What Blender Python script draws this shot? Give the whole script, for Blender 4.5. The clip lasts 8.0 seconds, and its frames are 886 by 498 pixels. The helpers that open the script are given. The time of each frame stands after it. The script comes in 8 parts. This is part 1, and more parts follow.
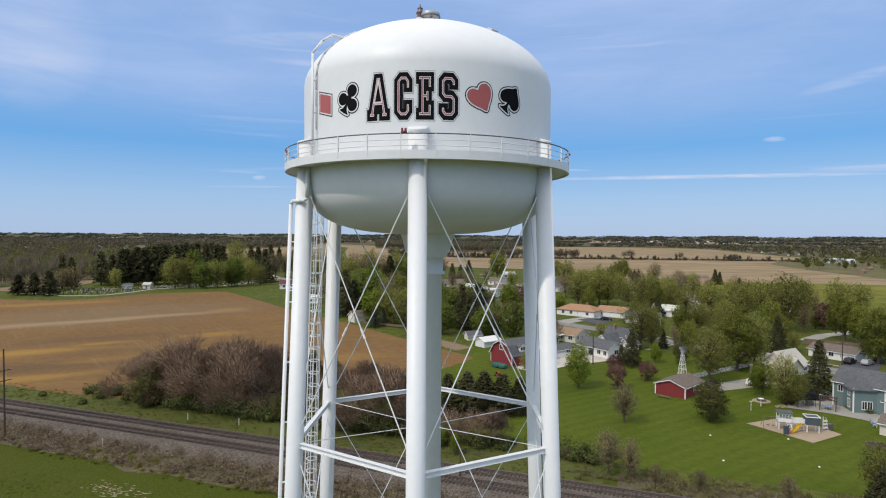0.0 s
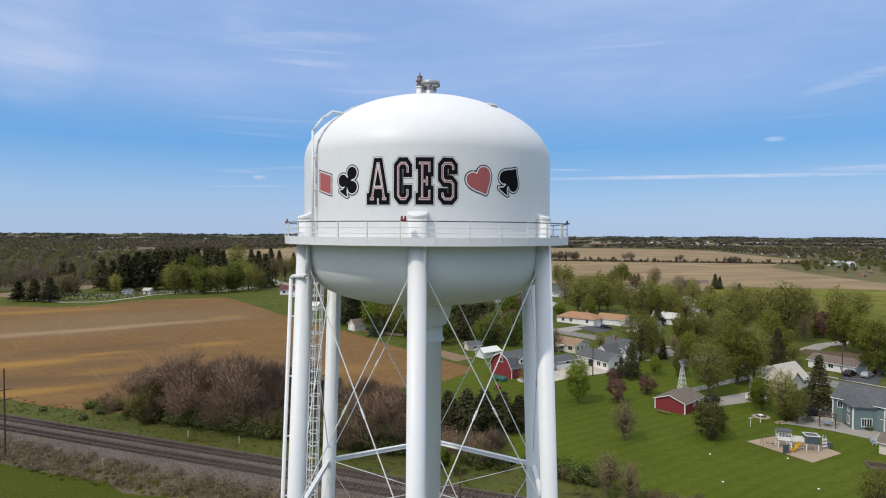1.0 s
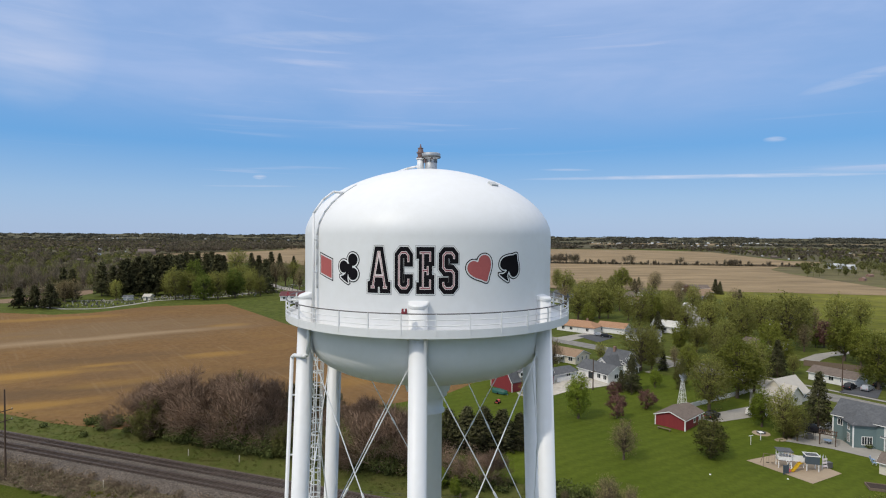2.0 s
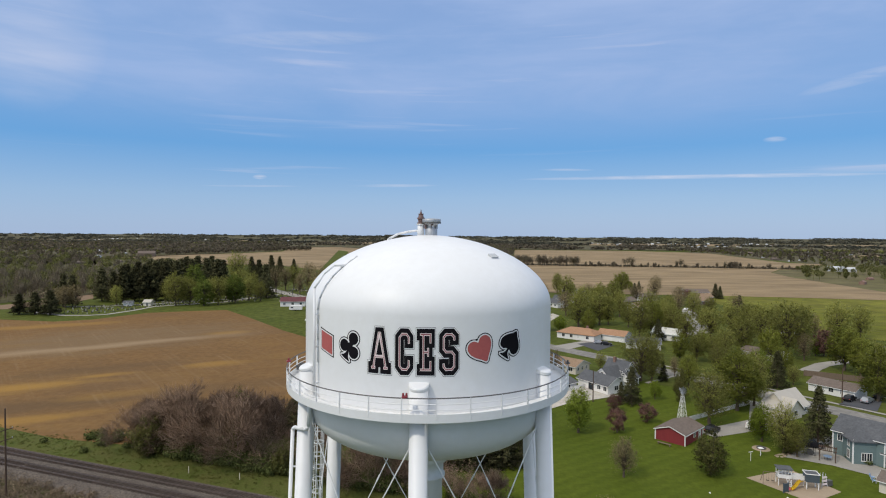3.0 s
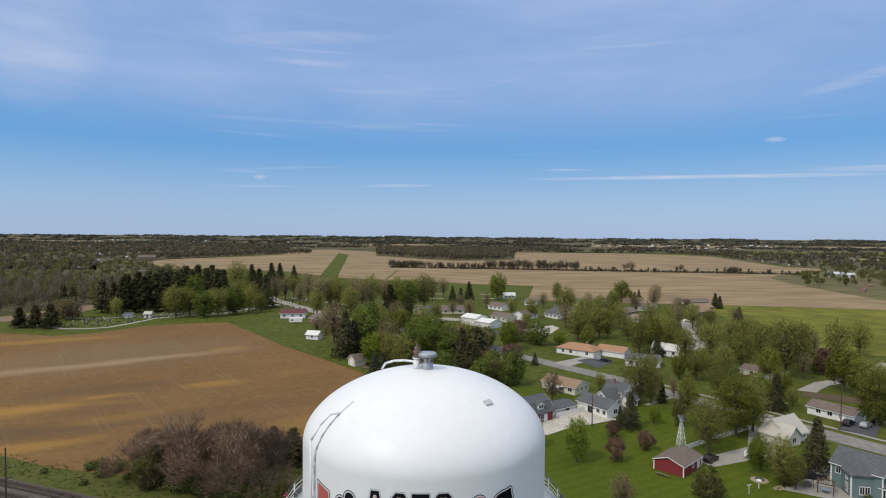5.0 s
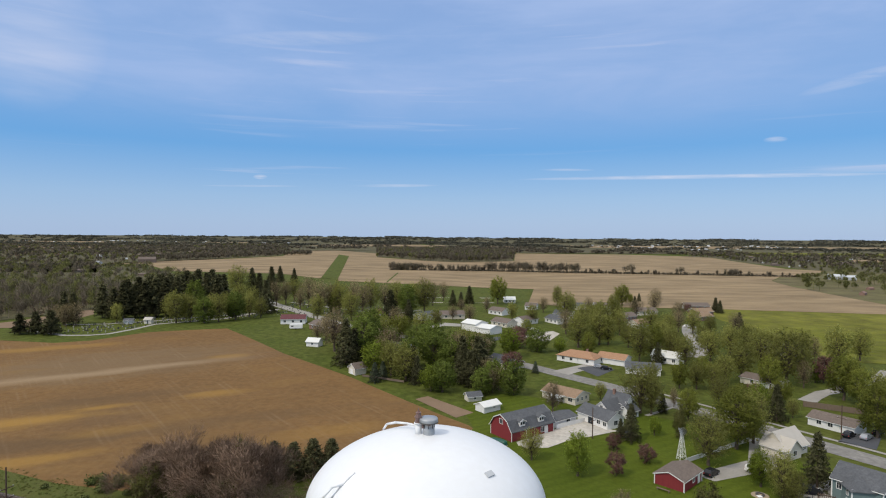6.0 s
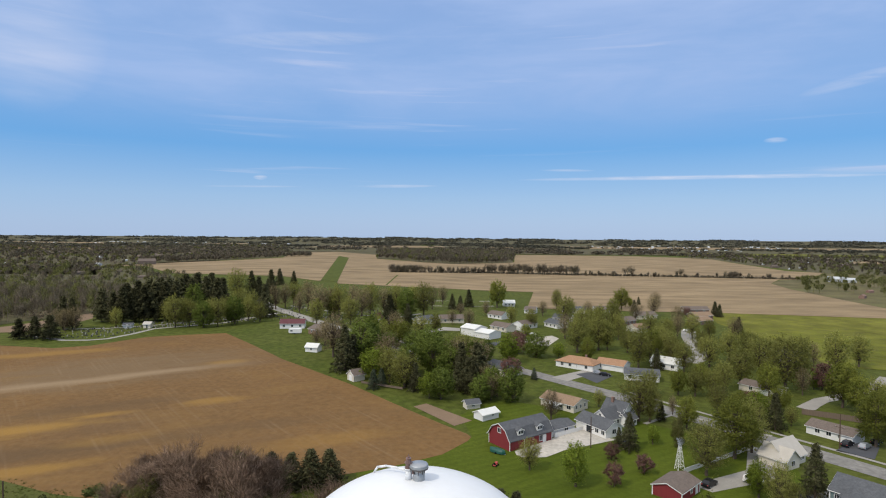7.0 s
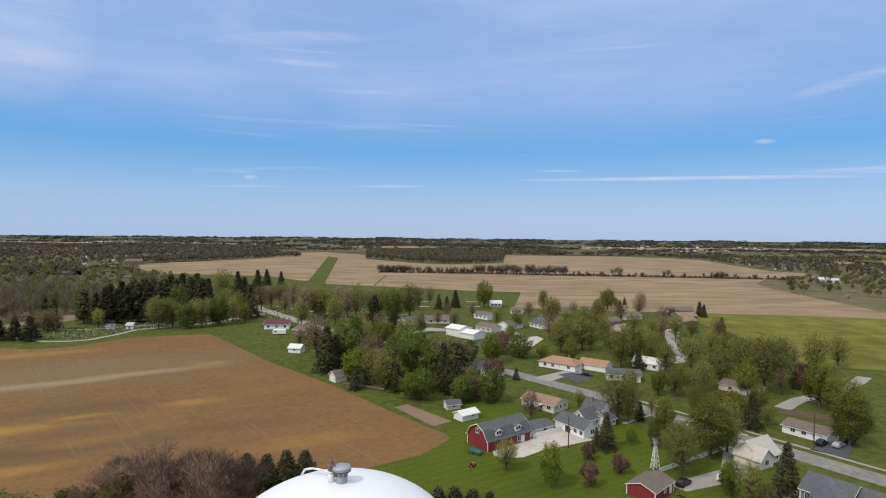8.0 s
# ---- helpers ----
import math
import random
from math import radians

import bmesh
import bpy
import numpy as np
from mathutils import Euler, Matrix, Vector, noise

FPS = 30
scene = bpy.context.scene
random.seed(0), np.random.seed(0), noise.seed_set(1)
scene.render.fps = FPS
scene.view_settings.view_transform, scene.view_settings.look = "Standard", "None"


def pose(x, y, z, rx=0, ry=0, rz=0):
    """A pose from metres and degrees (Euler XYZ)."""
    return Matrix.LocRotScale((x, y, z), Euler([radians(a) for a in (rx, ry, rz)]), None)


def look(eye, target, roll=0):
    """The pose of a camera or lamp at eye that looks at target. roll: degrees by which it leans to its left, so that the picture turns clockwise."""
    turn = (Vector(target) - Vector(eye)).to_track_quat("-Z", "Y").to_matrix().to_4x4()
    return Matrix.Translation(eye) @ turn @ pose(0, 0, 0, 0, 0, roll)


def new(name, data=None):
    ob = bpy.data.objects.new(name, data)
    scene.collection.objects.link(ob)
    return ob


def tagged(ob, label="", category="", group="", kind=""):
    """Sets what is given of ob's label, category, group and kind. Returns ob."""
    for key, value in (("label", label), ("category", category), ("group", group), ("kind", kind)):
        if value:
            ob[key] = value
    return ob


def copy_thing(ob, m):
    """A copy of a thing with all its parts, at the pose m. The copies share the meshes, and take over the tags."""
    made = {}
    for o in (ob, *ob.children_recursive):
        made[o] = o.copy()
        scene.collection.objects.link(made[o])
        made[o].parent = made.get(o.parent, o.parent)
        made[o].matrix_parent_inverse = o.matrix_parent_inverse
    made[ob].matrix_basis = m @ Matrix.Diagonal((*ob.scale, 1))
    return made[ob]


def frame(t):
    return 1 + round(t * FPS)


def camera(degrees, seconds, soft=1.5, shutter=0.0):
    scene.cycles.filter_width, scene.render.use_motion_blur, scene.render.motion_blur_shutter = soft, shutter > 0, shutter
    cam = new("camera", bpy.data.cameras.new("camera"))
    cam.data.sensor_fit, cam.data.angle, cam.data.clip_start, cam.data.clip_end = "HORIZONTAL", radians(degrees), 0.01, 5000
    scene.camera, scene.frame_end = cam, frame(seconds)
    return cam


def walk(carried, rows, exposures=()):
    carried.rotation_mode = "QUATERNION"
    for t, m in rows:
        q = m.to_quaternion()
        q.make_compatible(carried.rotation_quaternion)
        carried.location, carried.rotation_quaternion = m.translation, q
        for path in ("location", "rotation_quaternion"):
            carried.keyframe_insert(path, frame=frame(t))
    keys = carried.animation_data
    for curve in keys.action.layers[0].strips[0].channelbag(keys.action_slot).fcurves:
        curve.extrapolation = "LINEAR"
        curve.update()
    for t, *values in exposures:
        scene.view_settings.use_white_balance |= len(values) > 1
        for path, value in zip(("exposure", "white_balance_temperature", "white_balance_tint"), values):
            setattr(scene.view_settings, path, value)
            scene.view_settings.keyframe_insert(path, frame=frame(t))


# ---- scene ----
cam = camera(74.5, 8.0, 1.1)
METRES, EYE, TILT, LEAN, TURN = 26.0, 35.0, -1.5, -0.3, 0.0
ROWS = [
    (0.0, 0.0, 0.0, 0.0, 0.0, 0.0, -0.0),
    (0.5, 0.0014, -0.0023, 0.0682, 0.01, -0.02, -0.01),
    (1.0, 0.001, -0.0037, 0.129, 0.01, -0.02, -0.03),
    (1.5, 0.0006, -0.0037, 0.1985, 0.02, -0.03, -0.05),
    (3.0, -0.0005, -0.0076, 0.391, 0.04, -0.04, -0.08),
    (3.5, 0.0026, -0.0098, 0.4541, 0.04, -0.05, -0.1),
    (4.0, 0.0074, -0.0143, 0.5191, 0.06, -0.05, -0.12),
    (4.5, 0.0087, -0.0183, 0.5836, 0.06, -0.03, -0.12),
    (6.0, 0.005, -0.0182, 0.7744, 0.08, -0.04, -0.1),
    (6.5, 0.007, -0.0189, 0.8288, 0.09, -0.03, -0.11),
    (7.0, 0.0239, -0.0178, 0.8617, 0.09, 0.01, -0.13),
    (7.5, 0.0755, -0.0179, 0.8676, 0.09, 0.04, -0.15),
    (8.0, 0.1566, -0.0258, 0.8683, -0.77, 0.04, -0.17),
]
walk(cam, [(t, pose(0, 0, EYE, TILT, LEAN, TURN) @ pose(METRES * x, METRES * y, METRES * z, 90 + pitch, roll, yaw)) for t, x, y, z, yaw, pitch, roll in ROWS],
     [(0.0, 0.0), (1.5, -0.06), (3.0, -0.14), (4.5, -0.18), (6.0, -0.08), (7.0, -0.03), (8.0, -0.02)])

# ---------------------------------------------------------------- light
SUN = Vector((-0.50, -0.44, 0.745)).normalized()
sun = new("sun", bpy.data.lights.new("sun", "SUN"))
sun.data.energy, sun.data.angle, sun.data.color = 2.0, radians(0.9), (1.0, 0.93, 0.81)
sun.matrix_world = look((0, 0, 0), -SUN)

world = bpy.data.worlds.new("world")
scene.world = world
world.use_nodes = True


def sky():
    """Clear spring sky with thin high cloud and a few streaks; brightened out of view as fill."""
    nt = world.node_tree
    nt.nodes.clear()
    N, L = nt.nodes.new, nt.links.new
    out, bg = N("ShaderNodeOutputWorld"), N("ShaderNodeBackground")
    tex = N("ShaderNodeTexSky")
    tex.sky_type, tex.sun_disc = "NISHITA", False
    tex.sun_elevation = math.asin(SUN.z)
    tex.sun_rotation = math.atan2(SUN.x, SUN.y)
    tex.air_density, tex.dust_density, tex.ozone_density = 1.0, 0.6, 2.0
    co = N("ShaderNodeTexCoord")
    sep = N("ShaderNodeSeparateXYZ")
    L(co.outputs["Generated"], sep.inputs[0])

    def ramp(source, *stops):
        r = N("ShaderNodeValToRGB")
        r.color_ramp.elements[0].position, r.color_ramp.elements[0].color = stops[0][0], (*stops[0][1], 1)
        r.color_ramp.elements[1].position, r.color_ramp.elements[1].color = stops[-1][0], (*stops[-1][1], 1)
        for p, c in stops[1:-1]:
            r.color_ramp.elements.new(p).color = (*c, 1)
        L(source, r.inputs[0])
        return r.outputs[0]

    def mix(kind, fac, a, b):
        m = N("ShaderNodeMix")
        m.data_type, m.blend_type = "RGBA", kind
        for v, k in ((fac, 0), (a, 6), (b, 7)):
            if isinstance(v, (int, float)):
                m.inputs[k].default_value = v
            elif isinstance(v, tuple):
                m.inputs[k].default_value = (*v, 1)
            else:
                L(v, m.inputs[k])
        return m.outputs[2]

    def math_node(op, a, b):
        m = N("ShaderNodeMath")
        m.operation = op
        m.use_clamp = True
        for v, k in ((a, 0), (b, 1)):
            if isinstance(v, (int, float)):
                m.inputs[k].default_value = v
            else:
                L(v, m.inputs[k])
        return m.outputs[0]

    def cloud(scale, stretch, detail, rough, lo, hi):
        mp = N("ShaderNodeMapping")
        mp.inputs["Scale"].default_value = stretch
        L(co.outputs["Generated"], mp.inputs[0])
        n = N("ShaderNodeTexNoise")
        n.inputs["Scale"].default_value, n.inputs["Detail"].default_value, n.inputs["Roughness"].default_value = scale, detail, rough
        n.inputs["Distortion"].default_value = 0.4
        L(mp.outputs[0], n.inputs["Vector"])
        r = N("ShaderNodeMapRange")
        r.inputs[1].default_value, r.inputs[2].default_value = lo, hi
        r.interpolation_type = "SMOOTHSTEP"
        L(n.outputs[0], r.inputs[0])
        return r.outputs[0]

    base = mix("MULTIPLY", 1.0, tex.outputs[0], (0.098, 0.098, 0.098))
    tint = ramp(sep.outputs[2], (0.0, (0.42, 0.58, 0.86)), (0.06, (0.33, 0.54, 0.86)), (0.14, (0.135, 0.41, 0.84)), (0.4, (0.20, 0.38, 0.76)), (1.0, (0.16, 0.27, 0.52)))
    clear = mix("MIX", 0.8, base, tint)
    veil = cloud(2.2, (1.0, 1.0, 5.0), 5, 0.6, 0.30, 0.75)
    high = N("ShaderNodeMapRange")
    high.inputs[1].default_value, high.inputs[2].default_value = 0.13, 0.25
    high.interpolation_type = "SMOOTHSTEP"
    L(sep.outputs[2], high.inputs[0])
    amount = math_node("MULTIPLY", high.outputs[0], math_node("ADD", math_node("MULTIPLY", veil, 0.5), 0.42))
    veiled = mix("MIX", amount, clear, (0.40, 0.54, 0.85))
    streak = cloud(2.6, (1.0, 1.0, 26.0), 4, 0.55, 0.60, 0.80)
    low = ramp(sep.outputs[2], (0.0, (0, 0, 0)), (0.045, (0, 0, 0)), (0.09, (0.5, 0.5, 0.5)), (0.13, (0.1, 0.1, 0.1)), (0.22, (0.35, 0.35, 0.35)), (0.6, (0.3, 0.3, 0.3)))
    streaked = mix("MIX", math_node("MULTIPLY", streak, low), veiled, (0.66, 0.70, 0.88))
    # a few single streaks and puffs, by direction: sideways and upwards slopes
    flat = N("ShaderNodeVectorMath")
    flat.operation = "SCALE"
    L(co.outputs["Generated"], flat.inputs[0])
    inv = math_node("DIVIDE", 1.0, math_node("MAXIMUM", sep.outputs[1], 0.05))
    inv.node.use_clamp = False
    L(inv, flat.inputs["Scale"])
    fs = N("ShaderNodeSeparateXYZ")
    L(flat.outputs[0], fs.inputs[0])
    fray = cloud(9.0, (1.0, 1.0, 9.0), 5, 0.65, 0.25, 0.7)
    for u, w, wide, high_, rise, power in ((0.46, 0.1005, 0.34, 0.0042, 0.022, 0.75), (-0.09, 0.081, 0.085, 0.003, 0.01, 0.5), (-0.315, 0.0945, 0.013, 0.0045, 0.0, 0.9), (0.565, 0.164, 0.022, 0.0055, 0.06, 0.8), (0.71, 0.27, 0.11, 0.012, 0.28, 0.35), (-0.70, 0.32, 0.13, 0.12, 0.0, 0.0), (-0.33, 0.079, 0.09, 0.002, 0.0, 0.35), (0.21, 0.11, 0.05, 0.0025, 0.0, 0.35), (-0.24, 0.33, 0.16, 0.014, 0.02, 0.3)):
        du = math_node("DIVIDE", math_node("SUBTRACT", fs.outputs[0], u), wide)
        du.node.use_clamp = du.node.inputs[0].links[0].from_node.use_clamp = False
        tilt = math_node("MULTIPLY_ADD", math_node("SUBTRACT", fs.outputs[0], u), -rise)
        tilt.node.use_clamp = tilt.node.inputs[0].links[0].from_node.use_clamp = False
        L(fs.outputs[2], tilt.node.inputs[2])
        dw = math_node("DIVIDE", math_node("SUBTRACT", tilt, w), high_)
        dw.node.use_clamp = dw.node.inputs[0].links[0].from_node.use_clamp = False
        d2 = math_node("ADD", math_node("POWER", math_node("ABSOLUTE", du, 0), 2.0), math_node("POWER", math_node("ABSOLUTE", dw, 0), 2.0))
        for nd in (d2.node, d2.node.inputs[0].links[0].from_node, d2.node.inputs[1].links[0].from_node):
            nd.use_clamp = False
            for q in (nd.inputs[0].links[0].from_node,):
                q.use_clamp = False
        puff = math_node("MULTIPLY", math_node("SUBTRACT", 1.0, d2), math_node("MULTIPLY", fray, power))
        if not power:
            puff = math_node("MULTIPLY", math_node("SUBTRACT", 1.0, d2), math_node("MULTIPLY_ADD", veil, 0.35))
            puff.node.inputs[1].links[0].from_node.inputs[2].default_value = 0.12
        streaked = mix("MIX", puff, streaked, (0.74, 0.77, 0.90))
    # overhead, out of view, the sky is whitened to add fill light
    thick = N("ShaderNodeMapRange")
    thick.inputs[1].default_value, thick.inputs[2].default_value, thick.inputs[4].default_value = 0.38, 0.70, 0.85
    L(sep.outputs[2], thick.inputs[0])
    # added glow round the unseen sun, to fill the sides facing it
    near_sun = N("ShaderNodeVectorMath")
    near_sun.operation = "DOT_PRODUCT"
    L(co.outputs["Generated"], near_sun.inputs[0])
    near_sun.inputs[1].default_value = SUN
    glow = math_node("POWER", math_node("MAXIMUM", near_sun.outputs["Value"], 0.0), 3.0)
    with_glow = mix("ADD", math_node("MULTIPLY", glow, 0.85), streaked, (1.0, 0.97, 0.92))
    L(mix("MIX", thick.outputs[0], with_glow, (1.12, 1.15, 1.20)), bg.inputs[0])
    bg.inputs[1].default_value = 1.0
    L(bg.outputs[0], out.inputs[0])


sky()


# ---------------------------------------------------------------- materials
def material(name, a, b=None, rough=0.8, scale=1.0, fine=12.0, bump=0.15, metal=0.0, spread=0.0, c=None, stretch=None, objwise=False, thru=0.0, soft=0.0, grain=None, flick=0.0):
    """Two tones blended by a broad noise, a third by a fine one, relief, and a brightness spread from piece to piece."""
    m = bpy.data.materials.new(name)
    m.use_nodes = True
    nt = m.node_tree
    N, L = nt.nodes.new, nt.links.new
    bsdf = nt.nodes["Principled BSDF"]
    bsdf.inputs["Roughness"].default_value, bsdf.inputs["Metallic"].default_value = rough, metal
    bsdf.inputs["Specular IOR Level"].default_value = 0.08 if rough >= 0.9 or thru else 0.4
    b = b or tuple(v * 0.8 for v in a)
    c = c or tuple(0.5 * (u + v) * 0.85 for u, v in zip(a, b))
    co = N("ShaderNodeTexCoord") if objwise else N("ShaderNodeNewGeometry")
    vec = co.outputs["Object"] if objwise else co.outputs["Position"]
    if stretch:
        mp = N("ShaderNodeMapping")
        mp.inputs["Scale"].default_value = stretch[:3]
        if len(stretch) > 3:
            mp.vector_type = "TEXTURE"
            mp.inputs["Rotation"].default_value[2] = radians(stretch[3])
            mp.inputs["Scale"].default_value = tuple(1 / v for v in stretch[:3])
        L(vec, mp.inputs[0])
        vec = mp.outputs[0]

    def noise_at(s, d, lo, hi):
        n = N("ShaderNodeTexNoise")
        n.inputs["Scale"].default_value, n.inputs["Detail"].default_value, n.inputs["Roughness"].default_value = s, d, 0.6
        L(vec, n.inputs["Vector"])
        r = N("ShaderNodeMapRange")
        r.inputs[1].default_value, r.inputs[2].default_value = lo, hi
        L(n.outputs[0], r.inputs[0])
        return n.outputs[0], r.outputs[0]

    def mixed(fac, u, v, kind="MIX"):
        x = N("ShaderNodeMix")
        x.data_type, x.blend_type = "RGBA", kind
        for val, k in ((fac, 0), (u, 6), (v, 7)):
            if isinstance(val, float):
                x.inputs[k].default_value = val
            elif isinstance(val, tuple):
                x.inputs[k].default_value = (*val, 1)
            else:
                L(val, x.inputs[k])
        return x.outputs[2]

    raw, broad = noise_at(scale, 4, 0.35, 0.65)
    rawf, finer = noise_at(scale * fine, 6, 0.3, 0.8)
    col = mixed(finer, mixed(broad, a, b), c)
    if spread:
        info = N("ShaderNodeObjectInfo")
        r = N("ShaderNodeMapRange")
        r.inputs[3].default_value, r.inputs[4].default_value = 1 - spread, 1 + spread
        L(info.outputs["Random"], r.inputs[0])
        vm = N("ShaderNodeVectorMath")
        vm.operation = "SCALE"
        L(col, vm.inputs[0])
        L(r.outputs[0], vm.inputs["Scale"])
        col = vm.outputs[0]
    if grain:
        _, g = noise_at(grain[0], 3, 0.32, 0.68)
        r = N("ShaderNodeMapRange")
        r.inputs[3].default_value, r.inputs[4].default_value = 1 - grain[1], 1 + grain[1]
        L(g, r.inputs[0])
        vm = N("ShaderNodeVectorMath")
        vm.operation = "SCALE"
        L(col, vm.inputs[0])
        L(r.outputs[0], vm.inputs["Scale"])
        col = vm.outputs[0]
    if flick:
        geo_i, r = N("ShaderNodeNewGeometry"), N("ShaderNodeMapRange")
        r.inputs[3].default_value, r.inputs[4].default_value = 1 - flick, 1 + flick
        L(geo_i.outputs["Random Per Island"], r.inputs[0])
        vm = N("ShaderNodeVectorMath")
        vm.operation = "SCALE"
        L(col, vm.inputs[0])
        L(r.outputs[0], vm.inputs["Scale"])
        col = vm.outputs[0]
    L(col, bsdf.inputs["Base Color"])
    if bump:
        bp = N("ShaderNodeBump")
        bp.inputs["Strength"].default_value, bp.inputs["Distance"].default_value = bump, 0.5 / (scale * fine)
        L(rawf, bp.inputs["Height"])
        L(bp.outputs[0], bsdf.inputs["Normal"])
    if soft:
        # foliage is lit as a rounded mass rather than card by card
        geo, up, mx = N("ShaderNodeNewGeometry"), N("ShaderNodeVectorMath"), N("ShaderNodeMix")
        mx.data_type = "VECTOR"
        mx.inputs[0].default_value = soft
        L(geo.outputs["Normal"], mx.inputs[4])
        mx.inputs[5].default_value = (-0.1, -0.35, 0.93)
        up.operation = "NORMALIZE"
        L(mx.outputs[1], up.inputs[0])
        L(up.outputs[0], bsdf.inputs["Normal"])
    if thru:
        tr, ad = N("ShaderNodeBsdfTranslucent"), N("ShaderNodeMixShader")
        L(col, tr.inputs[0])
        ad.inputs[0].default_value = thru
        L(bsdf.outputs[0], ad.inputs[1])
        L(tr.outputs[0], ad.inputs[2])
        L(ad.outputs[0], nt.nodes["Material Output"].inputs[0])
    return m


